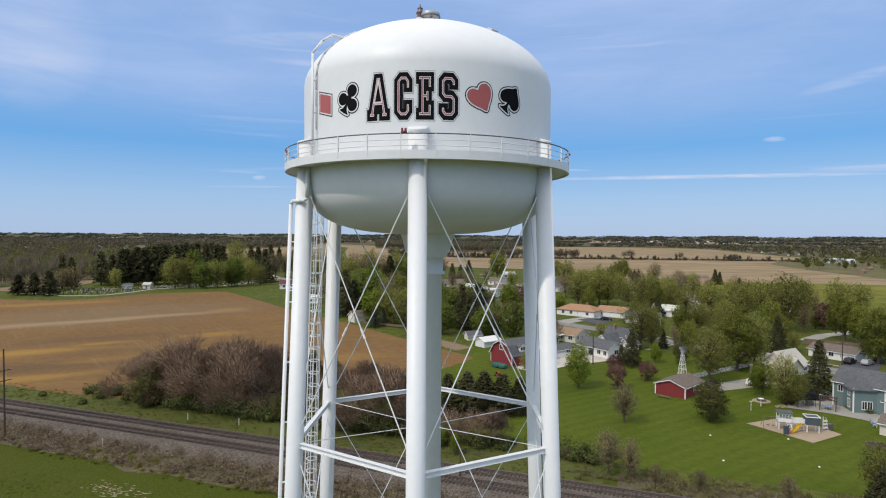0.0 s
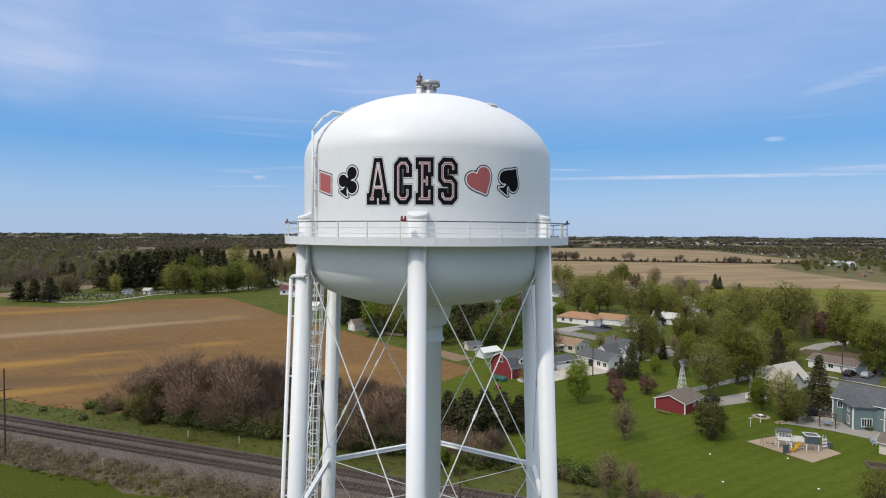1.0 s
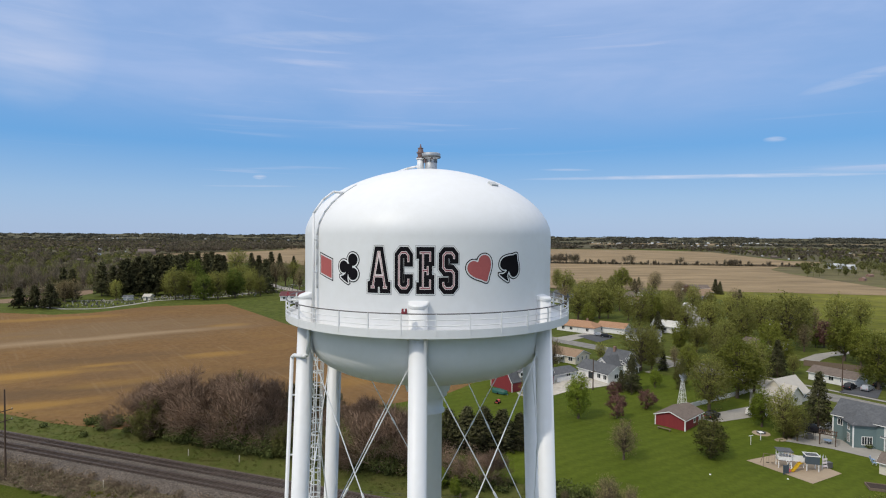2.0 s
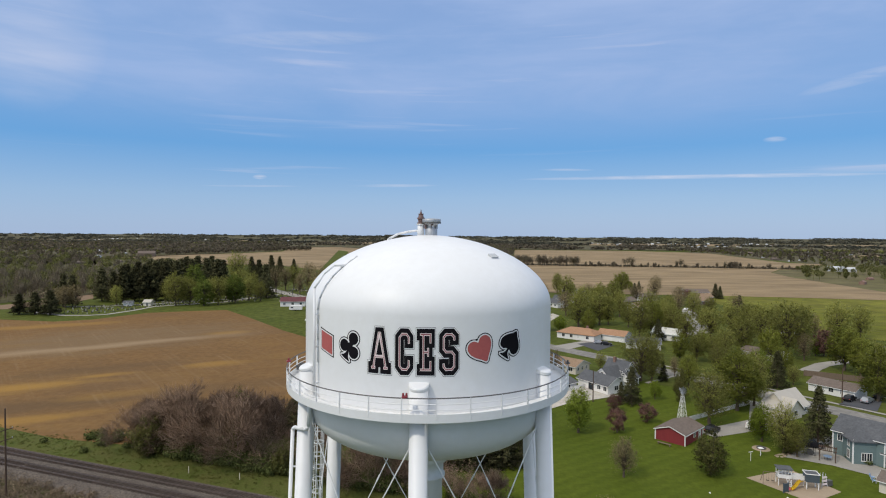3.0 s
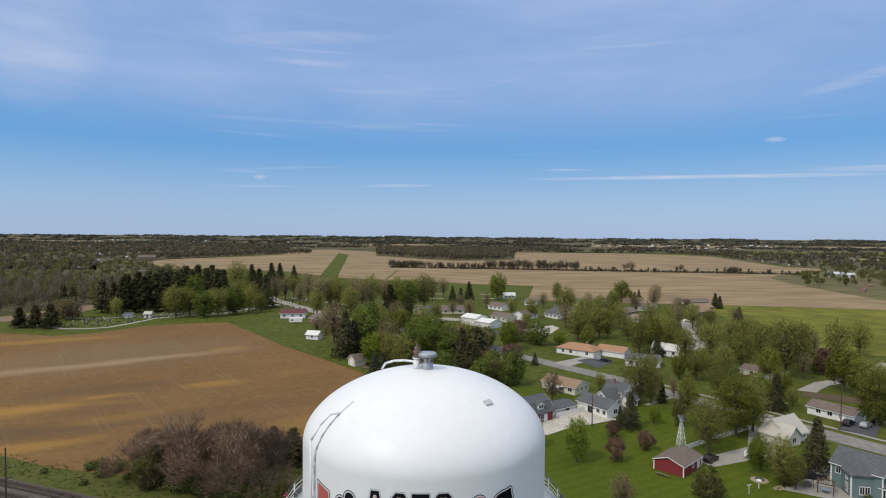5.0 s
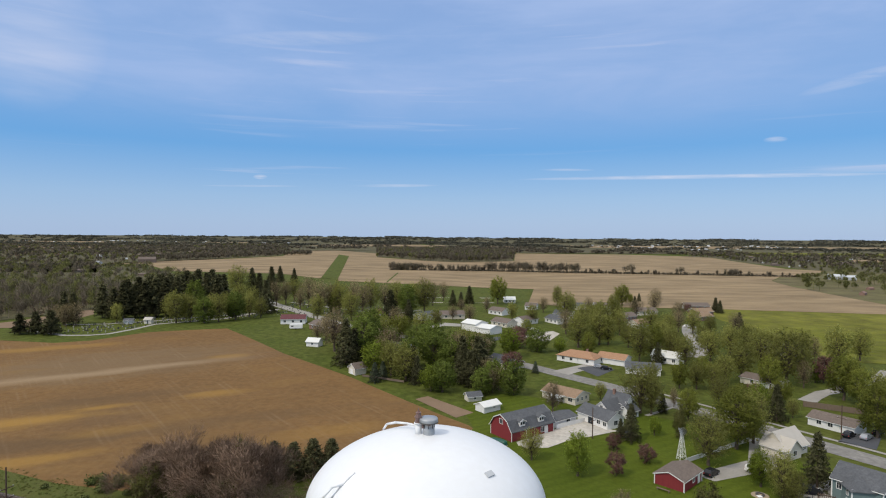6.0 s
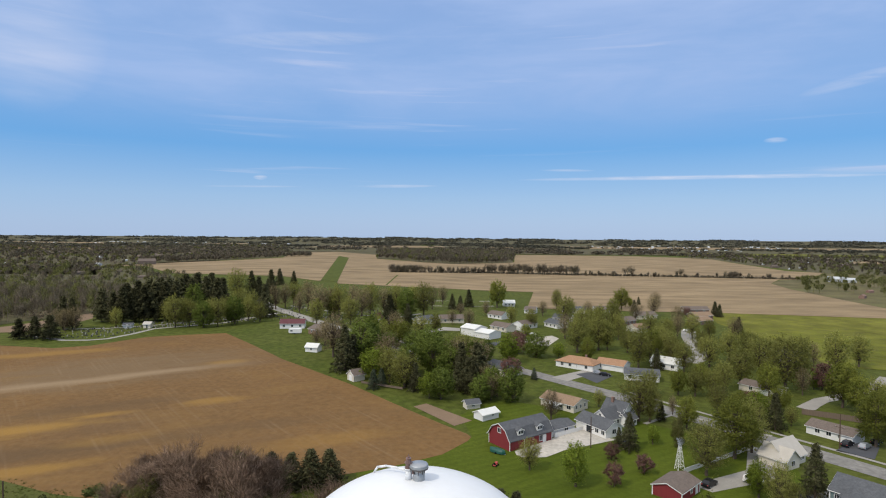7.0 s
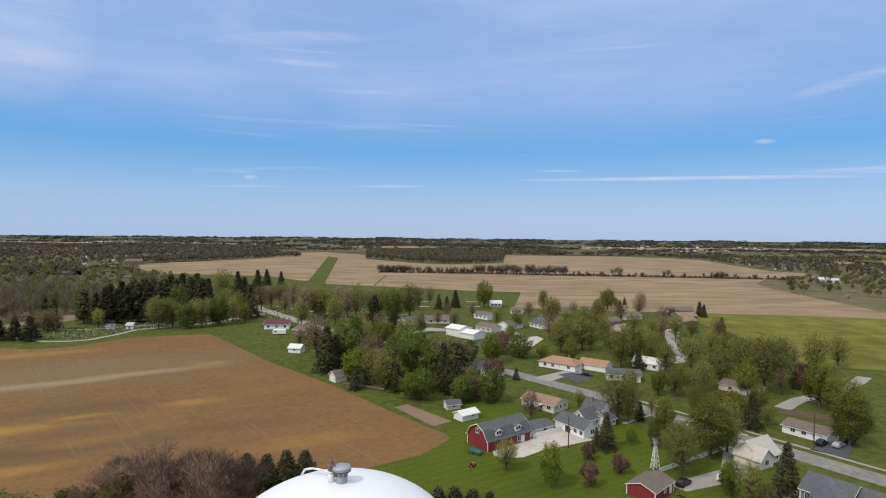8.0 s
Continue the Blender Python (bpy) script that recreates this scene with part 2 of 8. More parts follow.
MAT = {
    "grass": material("grass", (0.062, 0.084, 0.011), (0.085, 0.097, 0.017), 0.95, 0.03, 30, 0.4, c=(0.077, 0.082, 0.021), grain=(0.35, 0.28)),
    "soil": material("soil", (0.235, 0.135, 0.062), (0.17, 0.098, 0.052), 0.95, 0.02, 14, 0.3, c=(0.26, 0.15, 0.05), stretch=(1.0, 3.2, 1.0, 15)),
    "ballast": material("ballast", (0.106, 0.087, 0.072), (0.072, 0.059, 0.050), 0.95, 0.3, 16, 1.0, c=(0.142, 0.119, 0.100), stretch=(0.7, 1.0, 1.0, -19.7), grain=(5.0, 0.5)),
    "stubble": material("stubble", (0.315, 0.228, 0.132), (0.245, 0.180, 0.102), 0.95, 0.007, 16, 0.3, c=(0.200, 0.146, 0.086), stretch=(1.0, 2.6, 1.0), grain=(0.014, 0.32)),
    "meadow": material("meadow", (0.130, 0.142, 0.013), (0.166, 0.164, 0.022), 0.95, 0.012, 14, 0.3, c=(0.110, 0.100, 0.028), grain=(0.05, 0.28)),
    "dirt": material("dirt", (0.24, 0.165, 0.11), (0.20, 0.14, 0.09), 0.95, 0.2, 14, 0.4),
    "sand": material("sand", (0.38, 0.30, 0.21), (0.33, 0.255, 0.18), 0.95, 0.6, 14, 0.4),
    "concrete": material("concrete", (0.36, 0.335, 0.295), (0.285, 0.265, 0.235), 0.9, 0.15, 12, 0.2),
    "patio": material("patio_concrete", (0.50, 0.455, 0.385), (0.40, 0.37, 0.32), 0.9, 0.2, 10, 0.2, c=(0.44, 0.40, 0.345), grain=(0.9, 0.15)),
    "street": material("street_concrete", (0.235, 0.220, 0.198), (0.185, 0.175, 0.158), 0.9, 0.12, 14, 0.2, c=(0.20, 0.188, 0.17), grain=(0.6, 0.2)),
    "asphalt": material("asphalt", (0.075, 0.078, 0.085), (0.10, 0.10, 0.105), 0.9, 0.2, 14, 0.2),
    "tower_white": material("tower_white", (0.765, 0.765, 0.76), (0.735, 0.735, 0.73), 0.45, 0.25, 10, 0.02, c=(0.715, 0.71, 0.695)),
    "black": material("black_paint", (0.008, 0.007, 0.009), (0.012, 0.011, 0.013), 0.92, 1.0, 10, 0.0),
    "red": material("red_paint", (0.52, 0.085, 0.075), (0.47, 0.075, 0.07), 0.45, 1.0, 10, 0.0),
    "maroon": material("maroon_paint", (0.28, 0.04, 0.05), (0.25, 0.04, 0.05), 0.45, 1.0, 10, 0.0),
    "white": material("white_paint", (0.82, 0.80, 0.755), (0.76, 0.74, 0.70), 0.6, 0.5, 10, 0.05),
    "cream": material("cream_siding", (0.68, 0.62, 0.50), (0.62, 0.56, 0.46), 0.7, 0.5, 10, 0.1),
    "barn_red": material("barn_red", (0.235, 0.030, 0.032), (0.19, 0.024, 0.028), 0.7, 0.6, 12, 0.15, objwise=True, stretch=(6, 6, 0.6)),
    "teal": material("teal_siding", (0.145, 0.200, 0.195), (0.128, 0.180, 0.178), 0.7, 0.6, 12, 0.1),
    "brick": material("brick", (0.26, 0.16, 0.12), (0.22, 0.13, 0.10), 0.85, 0.8, 14, 0.2),
    "roof_grey": material("shingle_grey", (0.092, 0.095, 0.10), (0.125, 0.127, 0.132), 0.9, 0.7, 14, 0.4, objwise=True, grain=(2.5, 0.15)),
    "roof_brown": material("shingle_brown", (0.145, 0.115, 0.096), (0.185, 0.148, 0.124), 0.9, 0.7, 14, 0.4, objwise=True, grain=(2.5, 0.15)),
    "roof_tan": material("shingle_tan", (0.25, 0.172, 0.112), (0.29, 0.20, 0.132), 0.9, 0.7, 14, 0.4, objwise=True, grain=(2.5, 0.15)),
    "roof_orange": material("shingle_orange", (0.33, 0.19, 0.112), (0.38, 0.225, 0.135), 0.9, 0.7, 14, 0.4, objwise=True, grain=(2.5, 0.15)),
    "roof_pale": material("shingle_pale", (0.46, 0.42, 0.36), (0.52, 0.48, 0.42), 0.9, 0.7, 14, 0.3, objwise=True),
    "roof_maroon": material("shingle_maroon", (0.12, 0.05, 0.055), (0.15, 0.065, 0.065), 0.9, 0.7, 14, 0.3, objwise=True),
    "glass": material("window_glass", (0.02, 0.025, 0.03), (0.03, 0.035, 0.04), 0.08, 1.0, 4, 0.0),
    "wood": material("weathered_wood", (0.20, 0.15, 0.11), (0.16, 0.12, 0.09), 0.9, 1.0, 14, 0.3, objwise=True, stretch=(4, 4, 0.5)),
    "bark": material("bark", (0.13, 0.10, 0.075), (0.10, 0.075, 0.055), 0.95, 1.5, 8, 0.4, objwise=True),
    "steel": material("galvanised_steel", (0.45, 0.46, 0.47), (0.38, 0.39, 0.40), 0.5, 1.0, 10, 0.1, metal=0.6),
    "rust": material("rusty_rail", (0.15, 0.115, 0.098), (0.20, 0.16, 0.14), 0.45, 1.0, 10, 0.2, metal=0.5),
    "tie": material("sleeper_wood", (0.062, 0.047, 0.038), (0.090, 0.068, 0.056), 0.95, 2.0, 8, 0.3, spread=0.25),
    "leaf_green": material("leaf_green", (0.254, 0.264, 0.050), (0.198, 0.214, 0.042), 0.7, 0.35, 8, 0.0, spread=0.32, thru=0.5, flick=0.26),
    "leaf_deep": material("leaf_deep", (0.182, 0.228, 0.044), (0.146, 0.180, 0.038), 0.7, 0.35, 8, 0.0, spread=0.25, thru=0.45, flick=0.3),
    "leaf_bush": material("leaf_bush", (0.165, 0.158, 0.048), (0.130, 0.128, 0.042), 0.7, 0.35, 8, 0.0, spread=0.15, thru=0.4, flick=0.35),
    "waste": material("waste_land", (0.150, 0.125, 0.066), (0.098, 0.100, 0.034), 0.95, 0.02, 14, 0.3, c=(0.120, 0.098, 0.052), grain=(0.04, 0.3)),
    "leaf_bright": material("leaf_bright", (0.245, 0.300, 0.040), (0.205, 0.255, 0.036), 0.7, 0.35, 8, 0.0, spread=0.2, thru=0.5, flick=0.42),
    "leaf_olive": material("leaf_olive", (0.300, 0.294, 0.076), (0.246, 0.246, 0.066), 0.7, 0.35, 8, 0.0, spread=0.3, thru=0.52, flick=0.26),
    "leaf_bud": material("leaf_bud", (0.310, 0.245, 0.130), (0.258, 0.208, 0.108), 0.8, 0.35, 8, 0.0, spread=0.25, thru=0.45, flick=0.45),
    "leaf_purple": material("leaf_purple", (0.175, 0.092, 0.076), (0.215, 0.116, 0.094), 0.7, 0.35, 8, 0.0, spread=0.25, thru=0.4, flick=0.45),
    "needle": material("needle", (0.078, 0.078, 0.036), (0.098, 0.094, 0.045), 0.8, 0.5, 8, 0.0, spread=0.35, thru=0.25, flick=0.5),
    "needle_blue": material("needle_blue", (0.080, 0.098, 0.058), (0.100, 0.118, 0.074), 0.8, 0.5, 8, 0.0, spread=0.2, thru=0.1, flick=0.45),
    "twig": material("twig", (0.345, 0.236, 0.168), (0.268, 0.188, 0.134), 0.95, 0.5, 8, 0.0, spread=0.2, thru=0.25, flick=0.4),
    "pale_pink": material("pale_pink_paint", (0.80, 0.70, 0.69), (0.76, 0.66, 0.65), 0.6, 1.0, 10, 0.0),
    "red_mark": material("faded_red_paint", (0.46, 0.115, 0.105), (0.42, 0.10, 0.095), 0.5, 0.8, 10, 0.0),
    "dull_metal": material("dull_metal", (0.16, 0.15, 0.145), (0.12, 0.115, 0.11), 0.6, 1.0, 10, 0.1, metal=0.4),
    "beacon": material("beacon_lamp", (0.22, 0.13, 0.11), (0.16, 0.11, 0.10), 0.4, 2.0, 8, 0.0),
    "dull_white": material("dull_white", (0.55, 0.56, 0.56), (0.48, 0.49, 0.49), 0.6, 1.0, 10, 0.1),
    "roof_white": material("white_metal_roof", (0.74, 0.73, 0.68), (0.68, 0.67, 0.62), 0.5, 0.7, 12, 0.1, objwise=True),
    "car_black": material("black_car_paint", (0.012, 0.012, 0.014), (0.016, 0.016, 0.018), 0.25, 1.0, 10, 0.0),
    "car_silver": material("silver_car_paint", (0.40, 0.41, 0.42), (0.38, 0.39, 0.40), 0.3, 1.0, 10, 0.0, metal=0.5),
    "slate": material("slate_paint", (0.075, 0.095, 0.11), (0.065, 0.085, 0.10), 0.7, 1.0, 10, 0.1),
    "yellow": material("yellow_plastic", (0.75, 0.50, 0.02), (0.70, 0.46, 0.02), 0.4, 1.0, 10, 0.0),
    "blue_cover": material("pale_blue_plastic", (0.28, 0.38, 0.52), (0.24, 0.34, 0.48), 0.5, 1.0, 10, 0.0),
    "green_cover": material("green_tarpaulin", (0.01, 0.07, 0.05), (0.012, 0.085, 0.06), 0.5, 1.0, 10, 0.2),
    "pole_wood": material("pole_wood", (0.085, 0.055, 0.04), (0.11, 0.075, 0.055), 0.9, 1.0, 14, 0.3, objwise=True),
    "stone": material("grave_stone", (0.40, 0.38, 0.33), (0.22, 0.21, 0.19), 0.85, 0.9, 6, 0.1),
    "dark_stone": material("dark_grave_stone", (0.075, 0.072, 0.068), (0.045, 0.044, 0.042), 0.5, 0.9, 6, 0.1),
    "litter": material("leaf_litter", (0.108, 0.090, 0.056), (0.090, 0.090, 0.038), 0.95, 0.02, 12, 0.4, c=(0.098, 0.084, 0.050), grain=(0.3, 0.3)),
    "wood_grey": material("bare_wood", (0.215, 0.175, 0.130), (0.160, 0.148, 0.090), 0.95, 0.05, 3, 0.0, c=(0.158, 0.130, 0.098), thru=0.42, grain=(0.11, 0.22), flick=0.4),
    "wood_green": material("spring_wood", (0.212, 0.218, 0.072), (0.170, 0.168, 0.064), 0.95, 0.05, 3, 0.0, thru=0.42, grain=(0.11, 0.25), flick=0.45),
    "wood_brown": material("hedge_wood", (0.235, 0.18, 0.125), (0.19, 0.148, 0.10), 0.95, 0.05, 8, 0.0, thru=0.2, flick=0.35),
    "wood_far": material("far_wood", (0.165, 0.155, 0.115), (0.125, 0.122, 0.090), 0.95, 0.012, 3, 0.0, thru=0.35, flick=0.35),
    "weed_green": material("green_weeds", (0.092, 0.112, 0.024), (0.118, 0.116, 0.036), 0.9, 0.2, 10, 0.0, thru=0.3, soft=0.85),
    "leaf_dark": material("bush_leaf", (0.095, 0.118, 0.030), (0.125, 0.138, 0.050), 0.8, 0.3, 8, 0.0, thru=0.2, flick=0.4),
    "rough_grass": material("rough_grass", (0.042, 0.063, 0.003), (0.057, 0.070, 0.006), 0.95, 0.12, 14, 0.6, c=(0.066, 0.066, 0.013), grain=(4.0, 0.32)),
    "weed_yellow": material("yellow_weeds", (0.28, 0.27, 0.03), (0.20, 0.21, 0.03), 0.9, 0.5, 8, 0.0, thru=0.3),
    "verge": material("dry_verge", (0.112, 0.090, 0.056), (0.084, 0.076, 0.036), 0.95, 0.25, 10, 0.5, c=(0.120, 0.096, 0.062), grain=(2.5, 0.4)),
    "bank": material("bank_grass", (0.054, 0.084, 0.011), (0.086, 0.092, 0.022), 0.95, 0.2, 12, 0.5, c=(0.094, 0.086, 0.032), grain=(4.0, 0.25)),
    "pale_dirt": material("pale_dirt", (0.40, 0.33, 0.24), (0.20, 0.17, 0.08), 0.95, 0.9, 10, 0.4, c=(0.30, 0.25, 0.17)),
    "dry_grass": material("dry_grass", (0.26, 0.22, 0.11), (0.17, 0.165, 0.06), 0.95, 0.4, 8, 0.0, thru=0.3),
    "dry": material("dry_weeds", (0.310, 0.218, 0.168), (0.236, 0.168, 0.128), 0.95, 0.3, 8, 0.0, c=(0.150, 0.134, 0.062), thru=0.25, flick=0.35),
}


def field_soil():
    """Ploughed soil: brown with orange patches, fine drill lines and one pale worn band."""
    m = material("ploughed_soil", (0.182, 0.099, 0.037), (0.146, 0.082, 0.034), 0.95, 0.014, 40, 0.3, c=(0.174, 0.105, 0.046), grain=(0.5, 0.12))
    nt = m.node_tree
    N, L = nt.nodes.new, nt.links.new
    bsdf = nt.nodes["Principled BSDF"]
    col = bsdf.inputs["Base Color"].links[0].from_socket
    geo = N("ShaderNodeNewGeometry")

    def turned(angle, origin, scale):
        mp = N("ShaderNodeMapping")
        mp.vector_type = "TEXTURE"
        mp.inputs["Location"].default_value = (*origin, 0)
        mp.inputs["Rotation"].default_value[2] = radians(angle)
        mp.inputs["Scale"].default_value = scale
        L(geo.outputs["Position"], mp.inputs[0])
        return mp.outputs[0]

    def noisy(vec, scale, detail, lo, hi):
        n = N("ShaderNodeTexNoise")
        n.inputs["Scale"].default_value, n.inputs["Detail"].default_value = scale, detail
        L(vec, n.inputs["Vector"])
        r = N("ShaderNodeMapRange")
        r.inputs[1].default_value, r.inputs[2].default_value = lo, hi
        r.interpolation_type = "SMOOTHSTEP"
        L(n.outputs[0], r.inputs[0])
        return n.outputs[0], r.outputs[0]

    def blend(fac, top):
        nonlocal col
        x = N("ShaderNodeMix")
        x.data_type = "RGBA"
        L(fac, x.inputs[0])
        L(col, x.inputs[6])
        x.inputs[7].default_value = (*top, 1)
        col = x.outputs[2]

    def calc(op, a, b, c=None):
        n = N("ShaderNodeMath")
        n.operation = op
        for v, k in ((a, 0), (b, 1), (c, 2)):
            if v is None:
                continue
            if isinstance(v, (int, float)):
                n.inputs[k].default_value = v
            else:
                L(v, n.inputs[k])
        return n.outputs[0]

    def blot(x, y, long, wide, angle, power, top):
        """A soft-edged patch of other soil, frayed by noise."""
        d = N("ShaderNodeVectorMath")
        d.operation = "LENGTH"
        flat = N("ShaderNodeVectorMath")
        flat.operation = "MULTIPLY"
        flat.inputs[1].default_value = (1, 1, 0)
        L(turned(angle, (x, y), (long, wide, 1)), flat.inputs[0])
        L(flat.outputs[0], d.inputs[0])
        fray, _ = noisy(turned(angle, (0, 0), (14, 5, 1)), 1.0, 5, 0, 1)
        r = N("ShaderNodeMapRange")
        r.inputs[1].default_value, r.inputs[2].default_value, r.inputs[3].default_value, r.inputs[4].default_value = 0.2, 1.1, power, 0.0
        r.interpolation_type = "SMOOTHSTEP"
        L(calc("ADD", d.outputs["Value"], calc("MULTIPLY_ADD", fray, 1.1, -0.55)), r.inputs[0])
        blend(r.outputs[0], top)

    blot(-132, 232, 75, 34, 28, 0.7, (0.178, 0.122, 0.068))
    _, patch = noisy(turned(24, (0, 0), (46, 17, 1)), 1.0, 4, 0.52, 0.78)
    blend(calc("MULTIPLY", patch, 0.5), (0.225, 0.132, 0.046))
    _, dark = noisy(turned(30, (9, 4), (50, 20, 1)), 1.0, 4, 0.52, 0.75)
    blend(calc("MULTIPLY", dark, 0.6), (0.140, 0.085, 0.042))
    for x, y, long, wide, power in ((-108, 147, 44, 9, 0.75), (-112, 184, 44, 8, 0.6), (-60, 168, 34, 8, 0.45)):
        blot(x, y, long, wide, 24, power, (0.118, 0.074, 0.038))
    for x, y, long, wide, power in ((-120, 165, 26, 7, 0.9), (-104.8, 178, 10, 3, 0.7), (-76, 193, 14, 5, 0.6), (-104, 135, 26, 5, 0.7), (-91, 244, 12, 5, 0.45), (-176, 256, 36, 7, 0.6), (-92, 158, 16, 5, 0.35), (-30, 160, 26, 7, 0.35)):
        blot(x, y, long, wide, 24, power, (0.290, 0.165, 0.044))
    _, rows = noisy(turned(-50.5, (0, 0), (42, 0.9, 1)), 1.0, 3, 0.50, 0.80)
    _, where = noisy(turned(0, (40, 9), (40, 40, 1)), 1.0, 3, 0.42, 0.66)
    blend(calc("MULTIPLY", calc("MULTIPLY", rows, where), 0.24), (0.270, 0.185, 0.110))
    # pairs of wheel tracks, 14 m apart
    across = N("ShaderNodeSeparateXYZ")
    L(turned(-50.5, (0, 0), (1, 1, 1)), across.inputs[0])
    lane = calc("ABSOLUTE", calc("SUBTRACT", calc("MODULO", calc("ADD", across.outputs[1], 700 - 27.9 + 7), 14.0), 7.0), 0)
    pair_off = calc("ABSOLUTE", calc("SUBTRACT", lane, 1.0), 0)
    wheel = N("ShaderNodeMapRange")
    wheel.inputs[1].default_value, wheel.inputs[2].default_value, wheel.inputs[3].default_value, wheel.inputs[4].default_value = 0.15, 0.6, 1.0, 0.0
    L(pair_off, wheel.inputs[0])
    _, kept = noisy(turned(-50.5, (5, 8), (22, 6, 1)), 1.0, 3, 0.45, 0.68)
    blend(calc("MULTIPLY", calc("MULTIPLY", wheel.outputs[0], kept), 0.2), (0.280, 0.195, 0.115))
    sep = N("ShaderNodeSeparateXYZ")
    L(turned(27.8, (-119, 223), (1, 1, 1)), sep.inputs[0])
    wob, _ = noisy(turned(27.8, (0, 0), (26, 9, 1)), 1.0, 4, 0, 1)
    off = calc("ABSOLUTE", calc("ADD", sep.outputs[1], calc("MULTIPLY_ADD", wob, 9.0, -4.5)), 0)
    r = N("ShaderNodeMapRange")
    r.inputs[1].default_value, r.inputs[2].default_value, r.inputs[3].default_value, r.inputs[4].default_value = 0.2, 7.0, 1.0, 0.0
    r.interpolation_type = "SMOOTHSTEP"
    L(off, r.inputs[0])
    ends = N("ShaderNodeMapRange")
    ends.inputs[1].default_value, ends.inputs[2].default_value, ends.inputs[3].default_value, ends.inputs[4].default_value = 15.0, 50.0, 1.0, 0.0
    L(sep.outputs[0], ends.inputs[0])
    blend(calc("MULTIPLY", calc("MULTIPLY", r.outputs[0], ends.outputs[0]), 0.6), (0.315, 0.225, 0.135))
    L(col, bsdf.inputs["Base Color"])
    return m


def lawn_grass():
    """Mown lawn with faint mower stripes."""
    m = material("lawn_grass", (0.060, 0.084, 0.007), (0.084, 0.106, 0.011), 0.95, 0.05, 30, 0.4, c=(0.068, 0.086, 0.010), grain=(0.9, 0.12))
    nt = m.node_tree
    N, L = nt.nodes.new, nt.links.new
    bsdf = nt.nodes["Principled BSDF"]
    col = bsdf.inputs["Base Color"].links[0].from_socket
    geo = N("ShaderNodeNewGeometry")
    w = N("ShaderNodeTexWave")
    w.inputs["Scale"].default_value, w.inputs["Distortion"].default_value, w.inputs["Detail"].default_value, w.inputs["Detail Scale"].default_value = 0.11, 4.5, 3.0, 0.35
    mp = N("ShaderNodeMapping")
    mp.inputs["Rotation"].default_value[2] = radians(58)
    L(geo.outputs["Position"], mp.inputs[0])
    L(mp.outputs[0], w.inputs[0])
    r = N("ShaderNodeMapRange")
    r.inputs[3].default_value, r.inputs[4].default_value = 0.945, 1.055
    L(w.outputs[1], r.inputs[0])
    v = N("ShaderNodeVectorMath")
    v.operation = "SCALE"
    L(col, v.inputs[0])
    L(r.outputs[0], v.inputs["Scale"])
    L(v.outputs[0], bsdf.inputs["Base Color"])
    return m


MAT["soil"] = field_soil()
MAT["lawn"] = lawn_grass()


# ---------------------------------------------------------------- builders
def smooth(u):
    u = max(0.0, min(1.0, u))
    return u * u * (3 - 2 * u)


def land(x, y):
    """Height of the land: level, with a gentle rise towards the cemetery and low hills at the horizon."""
    return 3.5 * smooth((y - 130) / 170) * smooth((80 - x) / 160) + 16.0 * smooth((math.hypot(x, y) - 3000) / 1700)


def finish(name, bm, mat, parent=None, label="", round_faces=False):
    me = bpy.data.meshes.new(name)
    bmesh.ops.recalc_face_normals(bm, faces=bm.faces)
    bm.to_mesh(me)
    bm.free()
    me.materials.append(MAT[mat] if isinstance(mat, str) else mat)
    if round_faces:
        for p in me.polygons:
            p.use_smooth = True
    ob = new(name, me)
    if parent:
        ob.parent = parent
    if label:
        ob["label"] = label
    return ob


def part(name, bm, mat, parent, label="", round_faces=False):
    return finish(name, bm, mat, parent, label, round_faces)


def again(ob, m):
    """One more piece on the same mesh, under the same parent."""
    o = bpy.data.objects.new(ob.name.split(".")[0], ob.data)
    scene.collection.objects.link(o)
    o.parent = ob.parent
    o.matrix_basis = m
    return o


def thing(name, x, y, z, rz, label, category, group="", kind=""):
    ob = new(name)
    ob.empty_display_size = 0.5
    ob.matrix_basis = pose(x, y, z, 0, 0, rz)
    return tagged(ob, label, category, group, kind)


def box(bm, x0, x1, y0, y1, z0, z1, m=None):
    vs = [bm.verts.new((x, y, z)) for z in (z0, z1) for y in (y0, y1) for x in (x0, x1)]
    for f in ((0, 2, 3, 1), (4, 5, 7, 6), (0, 1, 5, 4), (2, 6, 7, 3), (0, 4, 6, 2), (1, 3, 7, 5)):
        bm.faces.new([vs[i] for i in f])
    if m:
        bmesh.ops.transform(bm, matrix=m, verts=vs)
    return vs


def tube(bm, p, q, r, n=8, r2=None):
    p, q = Vector(p), Vector(q)
    r2 = r if r2 is None else r2
    turn = (q - p).to_track_quat("Z", "Y")
    rings = []
    for c, rad in ((p, r), (q, r2)):
        rings.append([bm.verts.new(c + turn @ Vector((rad * math.cos(2 * math.pi * i / n), rad * math.sin(2 * math.pi * i / n), 0))) for i in range(n)])
    for i in range(n):
        j = (i + 1) % n
        bm.faces.new((rings[0][i], rings[0][j], rings[1][j], rings[1][i]))
    bm.faces.new(rings[0][::-1])
    bm.faces.new(rings[1])


def pipe(bm, pts, r, n=8):
    for a, b in zip(pts, pts[1:]):
        tube(bm, a, b, r, n)


